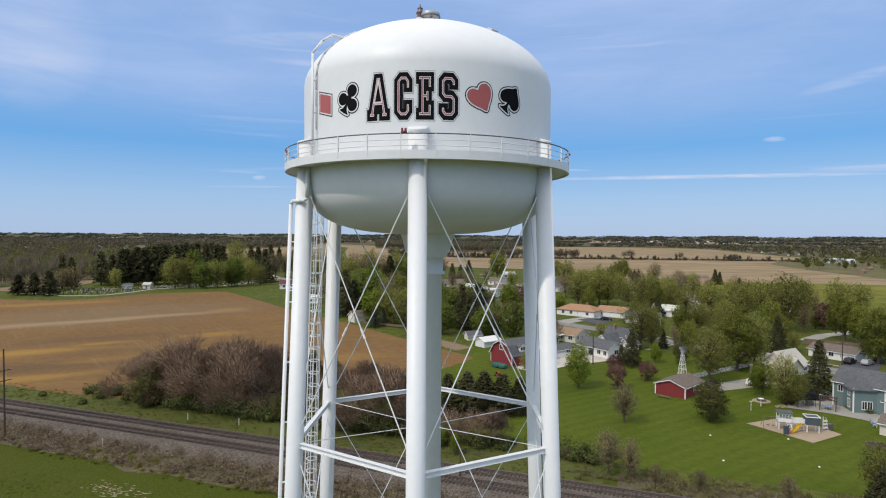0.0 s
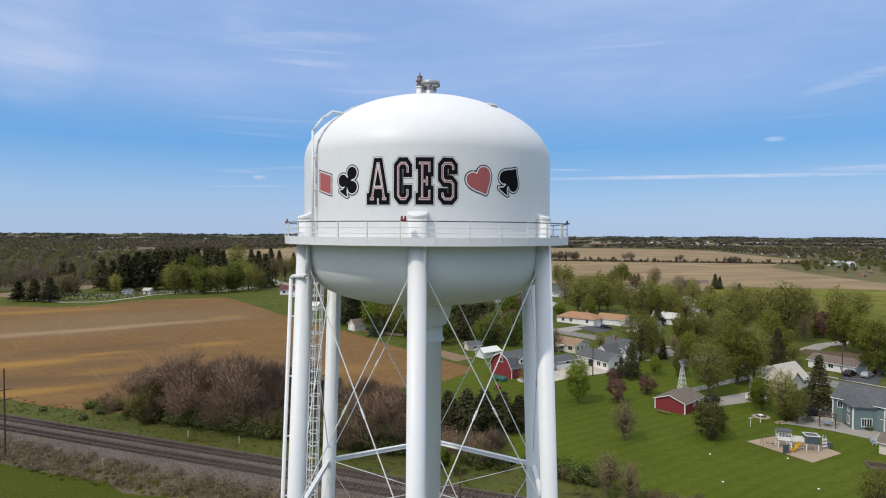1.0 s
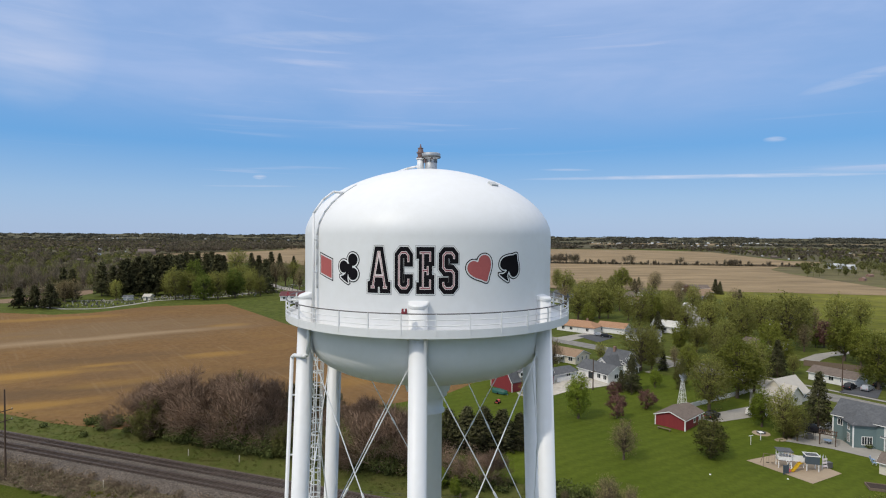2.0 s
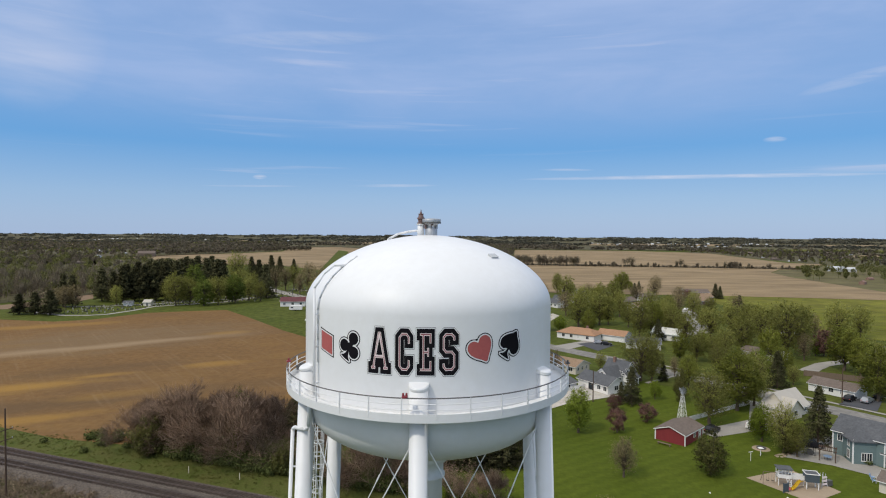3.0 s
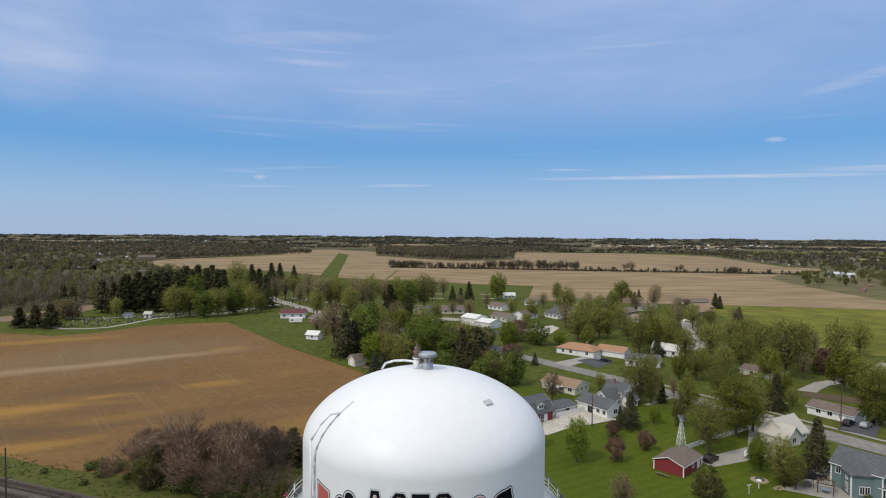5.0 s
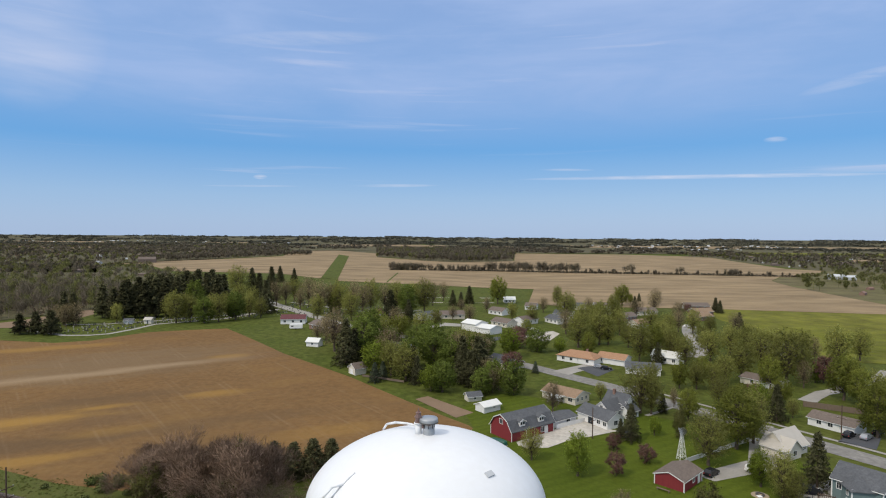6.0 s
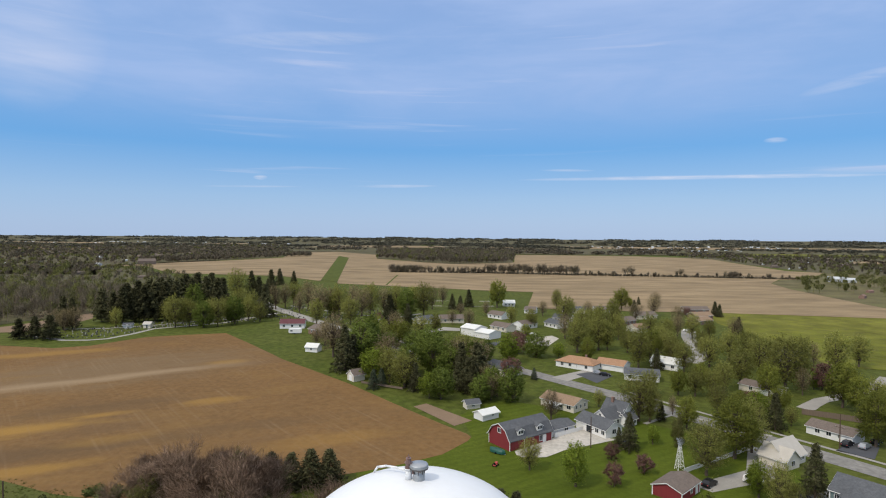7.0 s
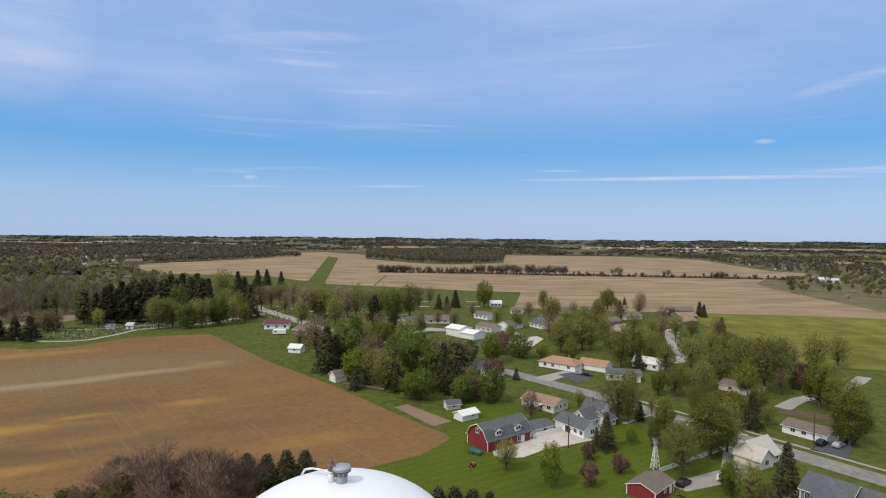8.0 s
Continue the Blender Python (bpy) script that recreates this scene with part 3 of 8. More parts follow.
def lathe(bm, profile, n=64, closed=False):
    """Turns (radius, height) pairs round the z axis."""
    rings = []
    for r, z in profile:
        if r < 1e-4:
            rings.append([bm.verts.new((0, 0, z))])
        else:
            rings.append([bm.verts.new((r * math.cos(2 * math.pi * i / n), r * math.sin(2 * math.pi * i / n), z)) for i in range(n)])
    pairs = list(zip(rings, rings[1:])) + ([(rings[-1], rings[0])] if closed else [])
    for a, b in pairs:
        for i in range(n):
            j = (i + 1) % n
            if len(a) == 1:
                bm.faces.new((a[0], b[j], b[i]))
            elif len(b) == 1:
                bm.faces.new((a[i], a[j], b[0]))
            else:
                bm.faces.new((a[i], a[j], b[j], b[i]))


def sheet(name, outline, mat, label, lift=0.05, step=12.0, category="ground"):
    """A sheet of ground of that outline, lying on the land."""
    bm = bmesh.new()
    vs = [bm.verts.new((x, y, 0)) for x, y in outline]
    bm.faces.new(vs)
    bmesh.ops.triangulate(bm, faces=bm.faces[:])
    xs, ys = [p[0] for p in outline], [p[1] for p in outline]
    for axis, lo, hi in ((0, min(xs), max(xs)), (1, min(ys), max(ys))):
        k = max(1, min(40, int((hi - lo) / step)))
        for i in range(1, k):
            co, no = [0, 0, 0], [0, 0, 0]
            co[axis], no[axis] = lo + (hi - lo) * i / k, 1
            bmesh.ops.bisect_plane(bm, geom=bm.verts[:] + bm.edges[:] + bm.faces[:], plane_co=co, plane_no=no)
    for v in bm.verts:
        v.co.z = land(v.co.x, v.co.y) + lift
    ob = finish(name, bm, mat)
    for p in ob.data.polygons:
        if p.normal.z < 0:
            p.flip()
    return tagged(ob, label, category, "", "structure")


def ribbon(line, wide):
    """Outline of a strip of that width along a line of places."""
    pts = [Vector((*p, 0)) for p in line]
    left, right = [], []
    for i, p in enumerate(pts):
        d = (pts[min(i + 1, len(pts) - 1)] - pts[max(i - 1, 0)]).normalized()
        n = Vector((-d.y, d.x, 0)) * wide / 2
        left.append((p + n).xy)
        right.append((p - n).xy)
    return [tuple(v) for v in left + right[::-1]]


# ---------------------------------------------------------------- ground
def ground():
    near = [-600 + 20 * i for i in range(61)]
    wings = [800, 1100, 1600, 2000, 2400] + [2700 + 200 * i for i in range(12)]
    xs = [-w for w in wings[::-1]] + near + wings
    ys = [-w for w in wings[::-1]] + [-500, -200] + [-100 + 20 * i for i in range(36)] + wings[0:]
    ys = sorted(set(ys) | {700, 900, 1000, 1300})
    verts = [(x, y, land(x, y)) for y in ys for x in xs]
    w = len(xs)
    faces = [(j * w + i, j * w + i + 1, (j + 1) * w + i + 1, (j + 1) * w + i) for j in range(len(ys) - 1) for i in range(w - 1)]
    me = bpy.data.meshes.new("ground")
    me.from_pydata(verts, [], faces)
    me.materials.append(MAT["grass"])
    tagged(new("ground", me), "green spring grassland reaching to the horizon", "ground", "", "structure")


ground()
sheet("ploughed_field", [(-330, 250), (-208, 272.7), (-180, 268), (-166, 274), (-151, 296.4), (-134, 303.8), (-115.5, 309.8), (-69, 250.5), (-34, 215), (0, 174), (7.6, 165.4), (8.6, 163),
                         (7.6, 160), (0.5, 150), (-11.5, 142.2), (-24.3, 136.3), (-44, 129.5), (-68, 122.2), (-84, 125.5), (-104.5, 133.8), (-240, 185), (-330, 215)],
      "soil", "bare brown ploughed field with paler streaks", 0.06)
sheet("lawn", [(9, 163), (-20, 149), (-20, 104), (10, 93), (30, 87), (60, 76), (110, 60), (112, 100), (100, 120), (84, 128), (90, 150), (60, 180), (20, 200), (6, 182)],
      "lawn", "mown green lawn with faint mower stripes", 0.03)
sheet("near_lawn", [(-240, 155), (-166, 129), (-59, 90.6), (116, 27.9), (60, -60), (-240, -60)], "rough_grass", "green rough grass before the railway", 0.03)
sheet("garden_plot", [(-9, 190), (-5, 193.5), (9.5, 177), (4, 172)], "dirt", "small bare garden plot beside the ploughed field", 0.09)
sheet("stubble_field", [(-207.5, 1277), (-116.7, 642), (-112.7, 620), (-57, 598), (90, 579), (67.6, 462), (88.5, 443), (204, 432), (345, 402), (352, 440), (366, 559), (376, 630), (397, 705),
                        (445, 771), (485, 775), (597, 912), (566, 965), (606, 1191), (650, 1412), (606, 1506), (489, 1601), (336, 1614), (200, 1631), (145, 1194), (16, 1085), (-40, 1100), (-140, 1230)],
      "stubble", "wide tan field of corn stubble", 0.25, 60)
sheet("stubble_field_far", [(-524, 913), (-462, 905), (-357, 757), (-200, 721), (-140, 652), (-138.3, 656), (-246.4, 1369), (-347, 1253), (-414, 1107), (-476, 1010)], "stubble", "tan stubble field beyond the cemetery trees", 0.25, 60)
sheet("grass_strip", [(-138, 656), (-117, 642), (-208, 1277), (-246, 1369)], "grass", "long green grass strip between stubble fields", 0.35, 60)
sheet("stubble_field_end", [(-347, 1256), (-247, 1372), (-208, 1281), (-141, 1234), (-170, 1460), (-299, 1662), (-421, 1633)], "stubble", "tan stubble field before distant woods", 0.2, 60)
sheet("stubble_field_beyond", [(935, 1339), (1160, 1430), (980, 1230), (901, 1187), (834, 1178)], "stubble", "pale field beyond far houses", 0.2, 60)
sheet("scrub_land", [(346, 404), (353, 440), (367, 559), (377, 630), (398, 705), (446, 770), (486, 774), (598, 910), (760, 860), (620, 600), (440, 380)], "waste", "rough brown-green land beside the stubble", 0.1, 60)
sheet("young_crop", [(-66, 530), (88, 576), (66, 466), (-34, 436)], "grass", "narrow green field before the stubble", 0.14, 40)
sheet("green_field", [(196, 436.5), (330, 430.5), (470, 400), (520, 330), (420, 240), (300, 225), (205, 247), (172, 255), (178, 300), (180, 380)], "meadow", "bright green field of young crop", 0.12, 40)
sheet("street", ribbon([(-40, 318), (0, 277), (37.8, 237), (62.5, 207.5), (90, 166.5), (107, 141), (135, 100)], 8.0), "street", "grey concrete village street", 0.07)
sheet("sidewalk", ribbon([(68.6, 211.3), (96.1, 170.3), (113.1, 144.9), (141, 104)], 1.4), "concrete", "narrow pale sidewalk beside the street", 0.1)
sheet("side_street", ribbon([(149, 352), (140, 330), (131, 302), (124, 276), (112, 262)], 8.0), "concrete", "pale side street between houses", 0.075)
sheet("cemetery_road", ribbon([(-150, 470), (-121, 416), (-58, 328), (-40, 318)], 8.0), "concrete", "grey road passing the cemetery", 0.08)
sheet("cemetery_path", ribbon([(-215, 300), (-187, 286), (-175, 287), (-168, 291), (-163, 305), (-160, 322), (-130, 345), (-110, 390)], 3.0), "concrete", "pale curved cemetery path", 0.08)
sheet("bare_strip", [(-242, 331), (-237, 373), (-229.7, 381.4), (-216.2, 359.2), (-214.9, 339.1), (-221.3, 322.7), (-224.3, 307.9), (-262, 300)], "dirt", "strip of bare tan soil beside the woods", 0.08)
sheet("cemetery_lane", ribbon([(-208, 318), (-186, 322), (-166, 334), (-148, 350), (-128, 362), (-112, 375)], 2.4), "concrete", "pale lane through the cemetery", 0.085)
sheet("cemetery_lane_far", ribbon([(-112, 428), (-88, 408), (-60, 386), (-30, 378), (-15, 400)], 2.6), "concrete", "pale lane among cemetery trees", 0.085)
sheet("sand_patch", [(56.6, 107.4), (67, 111.6), (70.4, 101.6), (62.6, 97.3)], "sand", "sand bed of the playground", 0.07)
sheet("driveway", [(58, 133), (75, 141.5), (84, 158), (89, 155), (79, 136), (61, 129)], "concrete", "pale concrete driveway", 0.09)
sheet("patio", [(19.6, 152.6), (19.8, 150), (21.6, 148.3), (27.3, 148.8), (33.1, 153.7), (42.8, 158.6), (50.1, 162.4), (47, 163.2), (41.3, 171), (31.8, 163)], "patio", "pale concrete yard behind a house", 0.09)


# ---------------------------------------------------------------- railway
ALONG, ACROSS = Vector((0.9415, -0.337, 0)), Vector((0.337, 0.9415, 0))


def railway():
    bm = bmesh.new()
    prof = [(71.6, 0.0), (72.6, 0.55), (73.0, 0.75), (73.4, 1.05), (81.0, 1.05), (82.8, 0.0)]
    stops = [-420 + 20 * i for i in range(43)]
    rows = [[bm.verts.new(ALONG * s + ACROSS * c + Vector((0, 0, z + 0.02))) for c, z in prof] for s in stops]
    for a, b in zip(rows, rows[1:]):
        for i in range(len(prof) - 1):
            bm.faces.new((a[i], a[i + 1], b[i + 1], b[i]))
    ob = finish("ballast_bed", bm, "ballast")
    tagged(ob, "grey and brown gravel bed of the railway", "ballast", "", "structure")
    rot = math.degrees(math.atan2(ALONG.y, ALONG.x))
    for c in (79.3, 75.4):
        o = ACROSS * c
        track = thing("railway_track", o.x, o.y, 1.02, rot, "rusty steel rails on dark timber sleepers in gravel", "railway track", "railway tracks")
        for side in (-0.7175, 0.7175):
            b2 = bmesh.new()
            for w, z0, z1 in ((0.07, 0.16, 0.17), (0.012, 0.17, 0.30), (0.036, 0.30, 0.34)):
                box(b2, -420, 420, side - w, side + w, z0, z1)
            part("rail", b2, "rust", track)
        b3 = bmesh.new()
        box(b3, -0.115, 0.115, -1.3, 1.3, 0.0, 0.16)
        first = part("sleeper", b3, "tie", track)
        first.location.x = -110
        for i in range(1, 299):
            again(first, Matrix.Translation((-110 + i * 0.56, 0, 0)) @ pose(0, random.uniform(-0.04, 0.04), 0, 0, 0, random.uniform(-1, 1)))
        rest = bmesh.new()
        for s in [-420 + 0.56 * i for i in range(553)] + [57.5 + 0.56 * i for i in range(640)]:
            box(rest, s - 0.115, s + 0.115, -1.3, 1.3, 0.0, 0.16)
        tagged(part("sleepers", rest, "tie", track), kind="stuff")


railway()


def beside(c0, c1, s0, s1, ragged):
    """Outline of a strip beside the railway with a ragged edge."""
    rng = random.Random(int(c0 * 7 + s1))
    far_side, near_side = [], []
    s = s0
    while s <= s1:
        far_side.append((ALONG * s + ACROSS * (c1 + rng.uniform(-ragged, ragged))).xy)
        near_side.append((ALONG * s + ACROSS * (c0 + rng.uniform(-ragged, ragged))).xy)
        s += 6
    return [tuple(v) for v in far_side + near_side[::-1]]


sheet("dry_verge", beside(64.6, 73.0, -240, 240, 1.0), "verge", "brown dry verge beside the railway", 0.05)
sheet("grass_bank", beside(81.8, 95.3, -240, -4, 0.3), "bank", "olive grass bank beside the railway", 0.05)
sheet("dry_bank", beside(81.8, 88.6, -4, 200, 0.8), "verge", "dry brown grass beside the railway", 0.05)


def bare_patch(x, y, long, wide, turn, seed):
    rng = random.Random(seed)
    pts = []
    for i in range(22):
        a = 2 * math.pi * i / 22
        k = rng.uniform(0.45, 1.1)
        px, py = long * k * math.cos(a), wide * k * math.sin(a)
        c, n = math.cos(radians(turn)), math.sin(radians(turn))
        pts.append((x + px * c - py * n, y + px * n + py * c))
    sheet("bare_patch", pts, "pale_dirt", "pale bare patch in the grass", 0.045)


patch_rng = random.Random(77)
for k in range(90):
    u, v = patch_rng.gauss(0, 1), patch_rng.gauss(0, 1)
    bare_patch(-44.0 + 2.3 * u + 0.5 * v, 78.0 - 0.9 * u + 0.7 * v, patch_rng.uniform(0.08, 0.5), patch_rng.uniform(0.05, 0.16), patch_rng.uniform(-30, 5), 30 + k)


# ---------------------------------------------------------------- water tower
AX, AY, R, TURNED = -0.77, 29.12, 5.99, -2.2
FLOOR, SPRING, TOP, BOTTOM = 37.95, 41.85, 45.08, 34.97


DOME, BOWL = 1.84, 3.0


def tank_radius(z):
    if z > SPRING:
        return R * max(0.0, 1 - ((z - SPRING) / (TOP - SPRING)) ** DOME) ** (1 / DOME)
    if z < FLOOR:
        return R * max(0.0, 1 - ((FLOOR - z) / (FLOOR - BOTTOM)) ** BOWL) ** (1 / BOWL)
    return R


def on_tank(u, z, lift):
    """A place on the tank's skin: u metres round from the side that faces the railway."""
    a, r = u / 6.2, tank_radius(z) + lift
    return Vector((r * math.sin(a), -r * math.cos(a), z))


def decal(name, loops, u0, z0, size, lift, mat, tower, label=""):
    """Painted shape: outer loop and holes, laid on the tank."""
    bm = bmesh.new()
    edges = []
    for loop in loops:
        vs = [bm.verts.new((x * size, 0, y * size)) for x, y in loop]
        edges += [bm.edges.new((vs[i], vs[(i + 1) % len(vs)])) for i in range(len(vs))]
    bmesh.ops.triangle_fill(bm, use_beauty=True, edges=edges)
    for axis in (0, 2):
        lo, hi = min(v.co[axis] for v in bm.verts), max(v.co[axis] for v in bm.verts)
        k = max(2, int((hi - lo) / 0.12))
        for i in range(1, k):
            co, no = [0, 0, 0], [0, 0, 0]
            co[axis], no[axis] = lo + (hi - lo) * i / k, 1
            bmesh.ops.bisect_plane(bm, geom=bm.verts[:] + bm.edges[:] + bm.faces[:], plane_co=co, plane_no=no)
    for v in bm.verts:
        v.co = on_tank(u0 + v.co.x, z0 + v.co.z, lift)
    return part(name, bm, mat, tower, label)


def grown(loop, d):
    """The loop moved outwards by d (mitred); loops run anticlockwise, holes clockwise."""
    n, out = len(loop), []
    for i in range(n):
        a, b, c = Vector(loop[i - 1]), Vector(loop[i]), Vector(loop[(i + 1) % n])
        e, f = (b - a).normalized(), (c - b).normalized()
        p, q = Vector((e.y, -e.x)), Vector((f.y, -f.x))
        m = p + q
        m = m * (d / max(0.35, 0.5 * m.length_squared))
        out.append((b.x + m.x, b.y + m.y))
    return out


def hairline(inner, outer, u0, z0, mat, parent, lift=0.007):
    """Thin painted line between two loops of equal length."""
    bm = bmesh.new()
    n = len(inner)
    for i in range(n):
        j = (i + 1) % n
        steps = max(1, int(math.dist(inner[i], inner[j]) / 0.2))
        for k in range(steps):
            f, g = k / steps, (k + 1) / steps
            corners = [(lp[i][0] + (lp[j][0] - lp[i][0]) * q, lp[i][1] + (lp[j][1] - lp[i][1]) * q) for lp, q in ((inner, f), (inner, g), (outer, g), (outer, f))]
            bm.faces.new([bm.verts.new(on_tank(u0 + x, z0 + y, lift)) for x, y in corners])
    return part("outline", bm, mat, parent)


def leg_place(k, z):
    a = radians(TURNED + 60 * k)
    r = 6.12 + (38.0 - z) * 0.040
    return Vector((r * math.sin(a), -r * math.cos(a), z))


def water_tower():
    tower = thing("water_tower", AX, AY, 0, 0, "tall white steel water tower on six tubular legs", "water tower")
    prof = [(0, BOTTOM)] + [(R * math.sin(radians(a)) ** (2 / BOWL), FLOOR - (FLOOR - BOTTOM) * math.cos(radians(a)) ** (2 / BOWL)) for a in range(3, 90, 4)]
    prof += [(R, FLOOR), (R, SPRING)] + [(R * math.cos(radians(a)) ** (2 / DOME), SPRING + (TOP - SPRING) * math.sin(radians(a)) ** (2 / DOME)) for a in range(4, 90, 4)] + [(0, TOP)]
    bm = bmesh.new()
    lathe(bm, prof, 128)
    part("tank", bm, "tower_white", tower, "white painted ellipsoidal steel tank", True)
    # walkway and its railing
    bm = bmesh.new()
    lathe(bm, [(5.9, 37.96), (6.86, 37.96), (6.86, 38.20), (6.88, 38.20), (6.88, 37.86), (6.78, 37.86), (6.78, 37.92), (5.9, 37.92)], 96, True)
    part("walkway", bm, "tower_white", tower)
    for z, r in ((38.82, 0.025), (38.58, 0.018), (38.36, 0.018)):
        bm = bmesh.new()
        lathe(bm, [(6.86 + r * math.cos(radians(a)), z + r * math.sin(radians(a))) for a in range(0, 360, 60)], 96, True)
        part("handrail", bm, "tower_white" if z < 38.7 else "dull_metal", tower)
    bm = bmesh.new()
    box(bm, -0.02, 0.02, -0.03, 0.03, 37.97, 38.82)
    post = part("post", bm, "tower_white", tower)
    post.matrix_basis = pose(0, 0, 0, 0, 0, 4) @ Matrix.Translation((0, -6.86, 0))
    for i in range(1, 32):
        again(post, pose(0, 0, 0, 0, 0, 4 + i * 11.25) @ Matrix.Translation((0, -6.86, 0)))
    # legs
    for k in range(6):
        bm = bmesh.new()
        a, b = leg_place(k, 0), leg_place(k, 39.08)
        tube(bm, a, b, 0.38, 24)
        leg = part("leg", bm, "tower_white", tower, "", True)
        bm = bmesh.new()
        m = Matrix.Translation(leg_place(k, 39.06)) @ Matrix.Rotation(radians(TURNED + 60 * k), 4, "Z") @ Matrix.Rotation(radians(16), 4, "X")
        lathe(bm, [(0, -0.04), (0.405, -0.04), (0.415, 0.0), (0.405, 0.09), (0.36, 0.13), (0, 0.15)], 24)
        box(bm, -0.40, 0.40, 0.0, 0.55, -0.10, 0.12)
        bmesh.ops.transform(bm, matrix=m, verts=bm.verts)
        part("cap_plate", bm, "tower_white", leg)
        bm = bmesh.new()
        tube(bm, leg_place(k, 0), leg_place(k, 0.25) , 0.6, 8)
        part("foot_plate", bm, "concrete", leg)
    # central riser
    bm = bmesh.new()
    lathe(bm, [(1.45, 35.15), (1.25, 34.7), (1.1, 34.1), (0.98, 33.97), (0.98, 33.85), (0.78, 33.8), (0.78, 33.15), (0.86, 33.12), (0.86, 33.02), (0.72, 32.95), (0.72, 0)], 32)
    part("riser", bm, "tower_white", tower, "wide white central pipe", True)
    # struts, rods
    for z in (25.5, 12.8):
        for k in range(6):
            p, q = leg_place(k, z), leg_place(k + 1, z)
            d = (q - p).normalized()
            m = Matrix.Translation(p) @ d.to_track_quat("X", "Z").to_matrix().to_4x4()
            bm = bmesh.new()
            long = (q - p).length
            box(bm, 0.3, long - 0.3, -0.11, 0.11, 0.09, 0.11, m)
            box(bm, 0.3, long - 0.3, -0.11, 0.11, -0.11, -0.09, m)
            box(bm, 0.3, long - 0.3, -0.012, 0.012, -0.09, 0.09, m)
            part("strut", bm, "tower_white", tower)
            bm = bmesh.new()
            tube(bm, p, Vector((0, 0, z - 0.15)), 0.017, 6)
            part("spoke_rod", bm, "tower_white", tower)
    for z0, z1 in ((25.7, 37.3), (13.0, 25.3), (0.8, 12.5)):
        for k in range(6):
            for a, b in ((k, k + 1), (k + 1, k)):
                p, q = leg_place(a, z0), leg_place(b, z1)
                d = (q - p).normalized()
                bm = bmesh.new()
                tube(bm, p + d * 0.3, q - d * 0.3, 0.027, 6)
                rod = part("brace_rod", bm, "tower_white", tower)
                bm = bmesh.new()
                mid = p + (q - p) * 0.44
                tube(bm, mid - d * 0.22, mid + d * 0.22, 0.05, 6)
                part("turnbuckle", bm, "tower_white", rod)
                bm = bmesh.new()
                tube(bm, q - d * 0.65, q - d * 0.2, 0.09, 6, 0.14)
                part("clevis", bm, "tower_white", rod)
    return tower


tower = water_tower()


def mark_letters(tower):
    """The word ACES: pale letters with a red line, inside heavy black ones, inside a thin dark line."""
    A = [(0, 0), (.2, 0), (.2, .11), (.17, .11), (.21, .36), (.53, .36), (.57, .11), (.54, .11), (.54, 0), (.74, 0), (.74, .11), (.68, .11), (.44, 1.22), (.30, 1.22), (.06, .11), (0, .11)]
    A_hole = [(.235, .47), (.37, 1.02), (.505, .47)]
    C = [(.14, 0), (.36, 0), (.48, .14), (.48, .36), (.38, .36), (.38, .17), (.32, .10), (.17, .10), (.10, .17), (.10, 1.05), (.17, 1.12), (.32, 1.12), (.38, 1.05), (.38, .86), (.48, .86), (.48, 1.08), (.36, 1.22), (.14, 1.22), (0, 1.08), (0, .14)]
    A_heavy = [(0, 0), (.20, 0), (.20, .20), (.54, .20), (.54, 0), (.74, 0), (.74, .11), (.68, .11), (.44, 1.22), (.30, 1.22), (.06, .11), (0, .11)]
    E = [(0, 0), (.5, 0), (.5, .34), (.40, .34), (.40, .10), (.20, .10), (.20, .56), (.30, .56), (.30, .46), (.40, .46), (.40, .76), (.30, .76), (.30, .66), (.20, .66), (.20, 1.12), (.40, 1.12), (.40, .88), (.5, .88), (.5, 1.22), (0, 1.22), (0, 1.12), (.1, 1.12), (.1, .10), (0, .10)]
    E_heavy = [(0, 0), (.5, 0), (.5, .34), (.41, .34), (.41, .88), (.5, .88), (.5, 1.22), (0, 1.22), (0, 1.11), (.1, 1.11), (.1, .11), (0, .11)]
    S = [(0, .26), (0, .12), (.12, 0), (.40, 0), (.52, .12), (.52, .54), (.40, .66), (.17, .66), (.10, .73), (.10, 1.05), (.17, 1.12), (.35, 1.12), (.42, 1.05), (.42, .96), (.52, .96), (.52, 1.10), (.40, 1.22), (.12, 1.22), (0, 1.10), (0, .68), (.12, .56), (.35, .56), (.42, .49), (.42, .17), (.35, .10), (.17, .10), (.10, .17), (.10, .26)]
    for name, u, wide, loops, heavy in (("letter_A", -2.32, 1.03, [A, A_hole], A_heavy), ("letter_C", -1.11, 1.03, [C], C), ("letter_E", -0.21, 0.97, [E], E_heavy), ("letter_S", 0.72, 1.05, [S], S)):

        def fit(lp):
            return [(x * wide, y * 1.262) for x, y in lp]

        z0 = 39.665
        body = decal(name, [fit(grown(heavy, 0.132))], u, z0, 1, 0.006, "black", tower, "heavy black block letter with a pale inline")
        decal("inner_letter", [fit(grown(loops[0], -0.010))], u, z0, 1, 0.012, "pale_pink", body)
        hairline(fit(grown(loops[0], -0.034)), fit(grown(loops[0], -0.050)), u, z0, "maroon", body, 0.016)
        if len(loops) > 1:
            decal("counter", [fit(loops[1])], u, z0, 1, 0.018, "black", body)
        hairline(fit(grown(heavy, 0.164)), fit(grown(heavy, 0.176)), u, z0, "dull_metal", body)


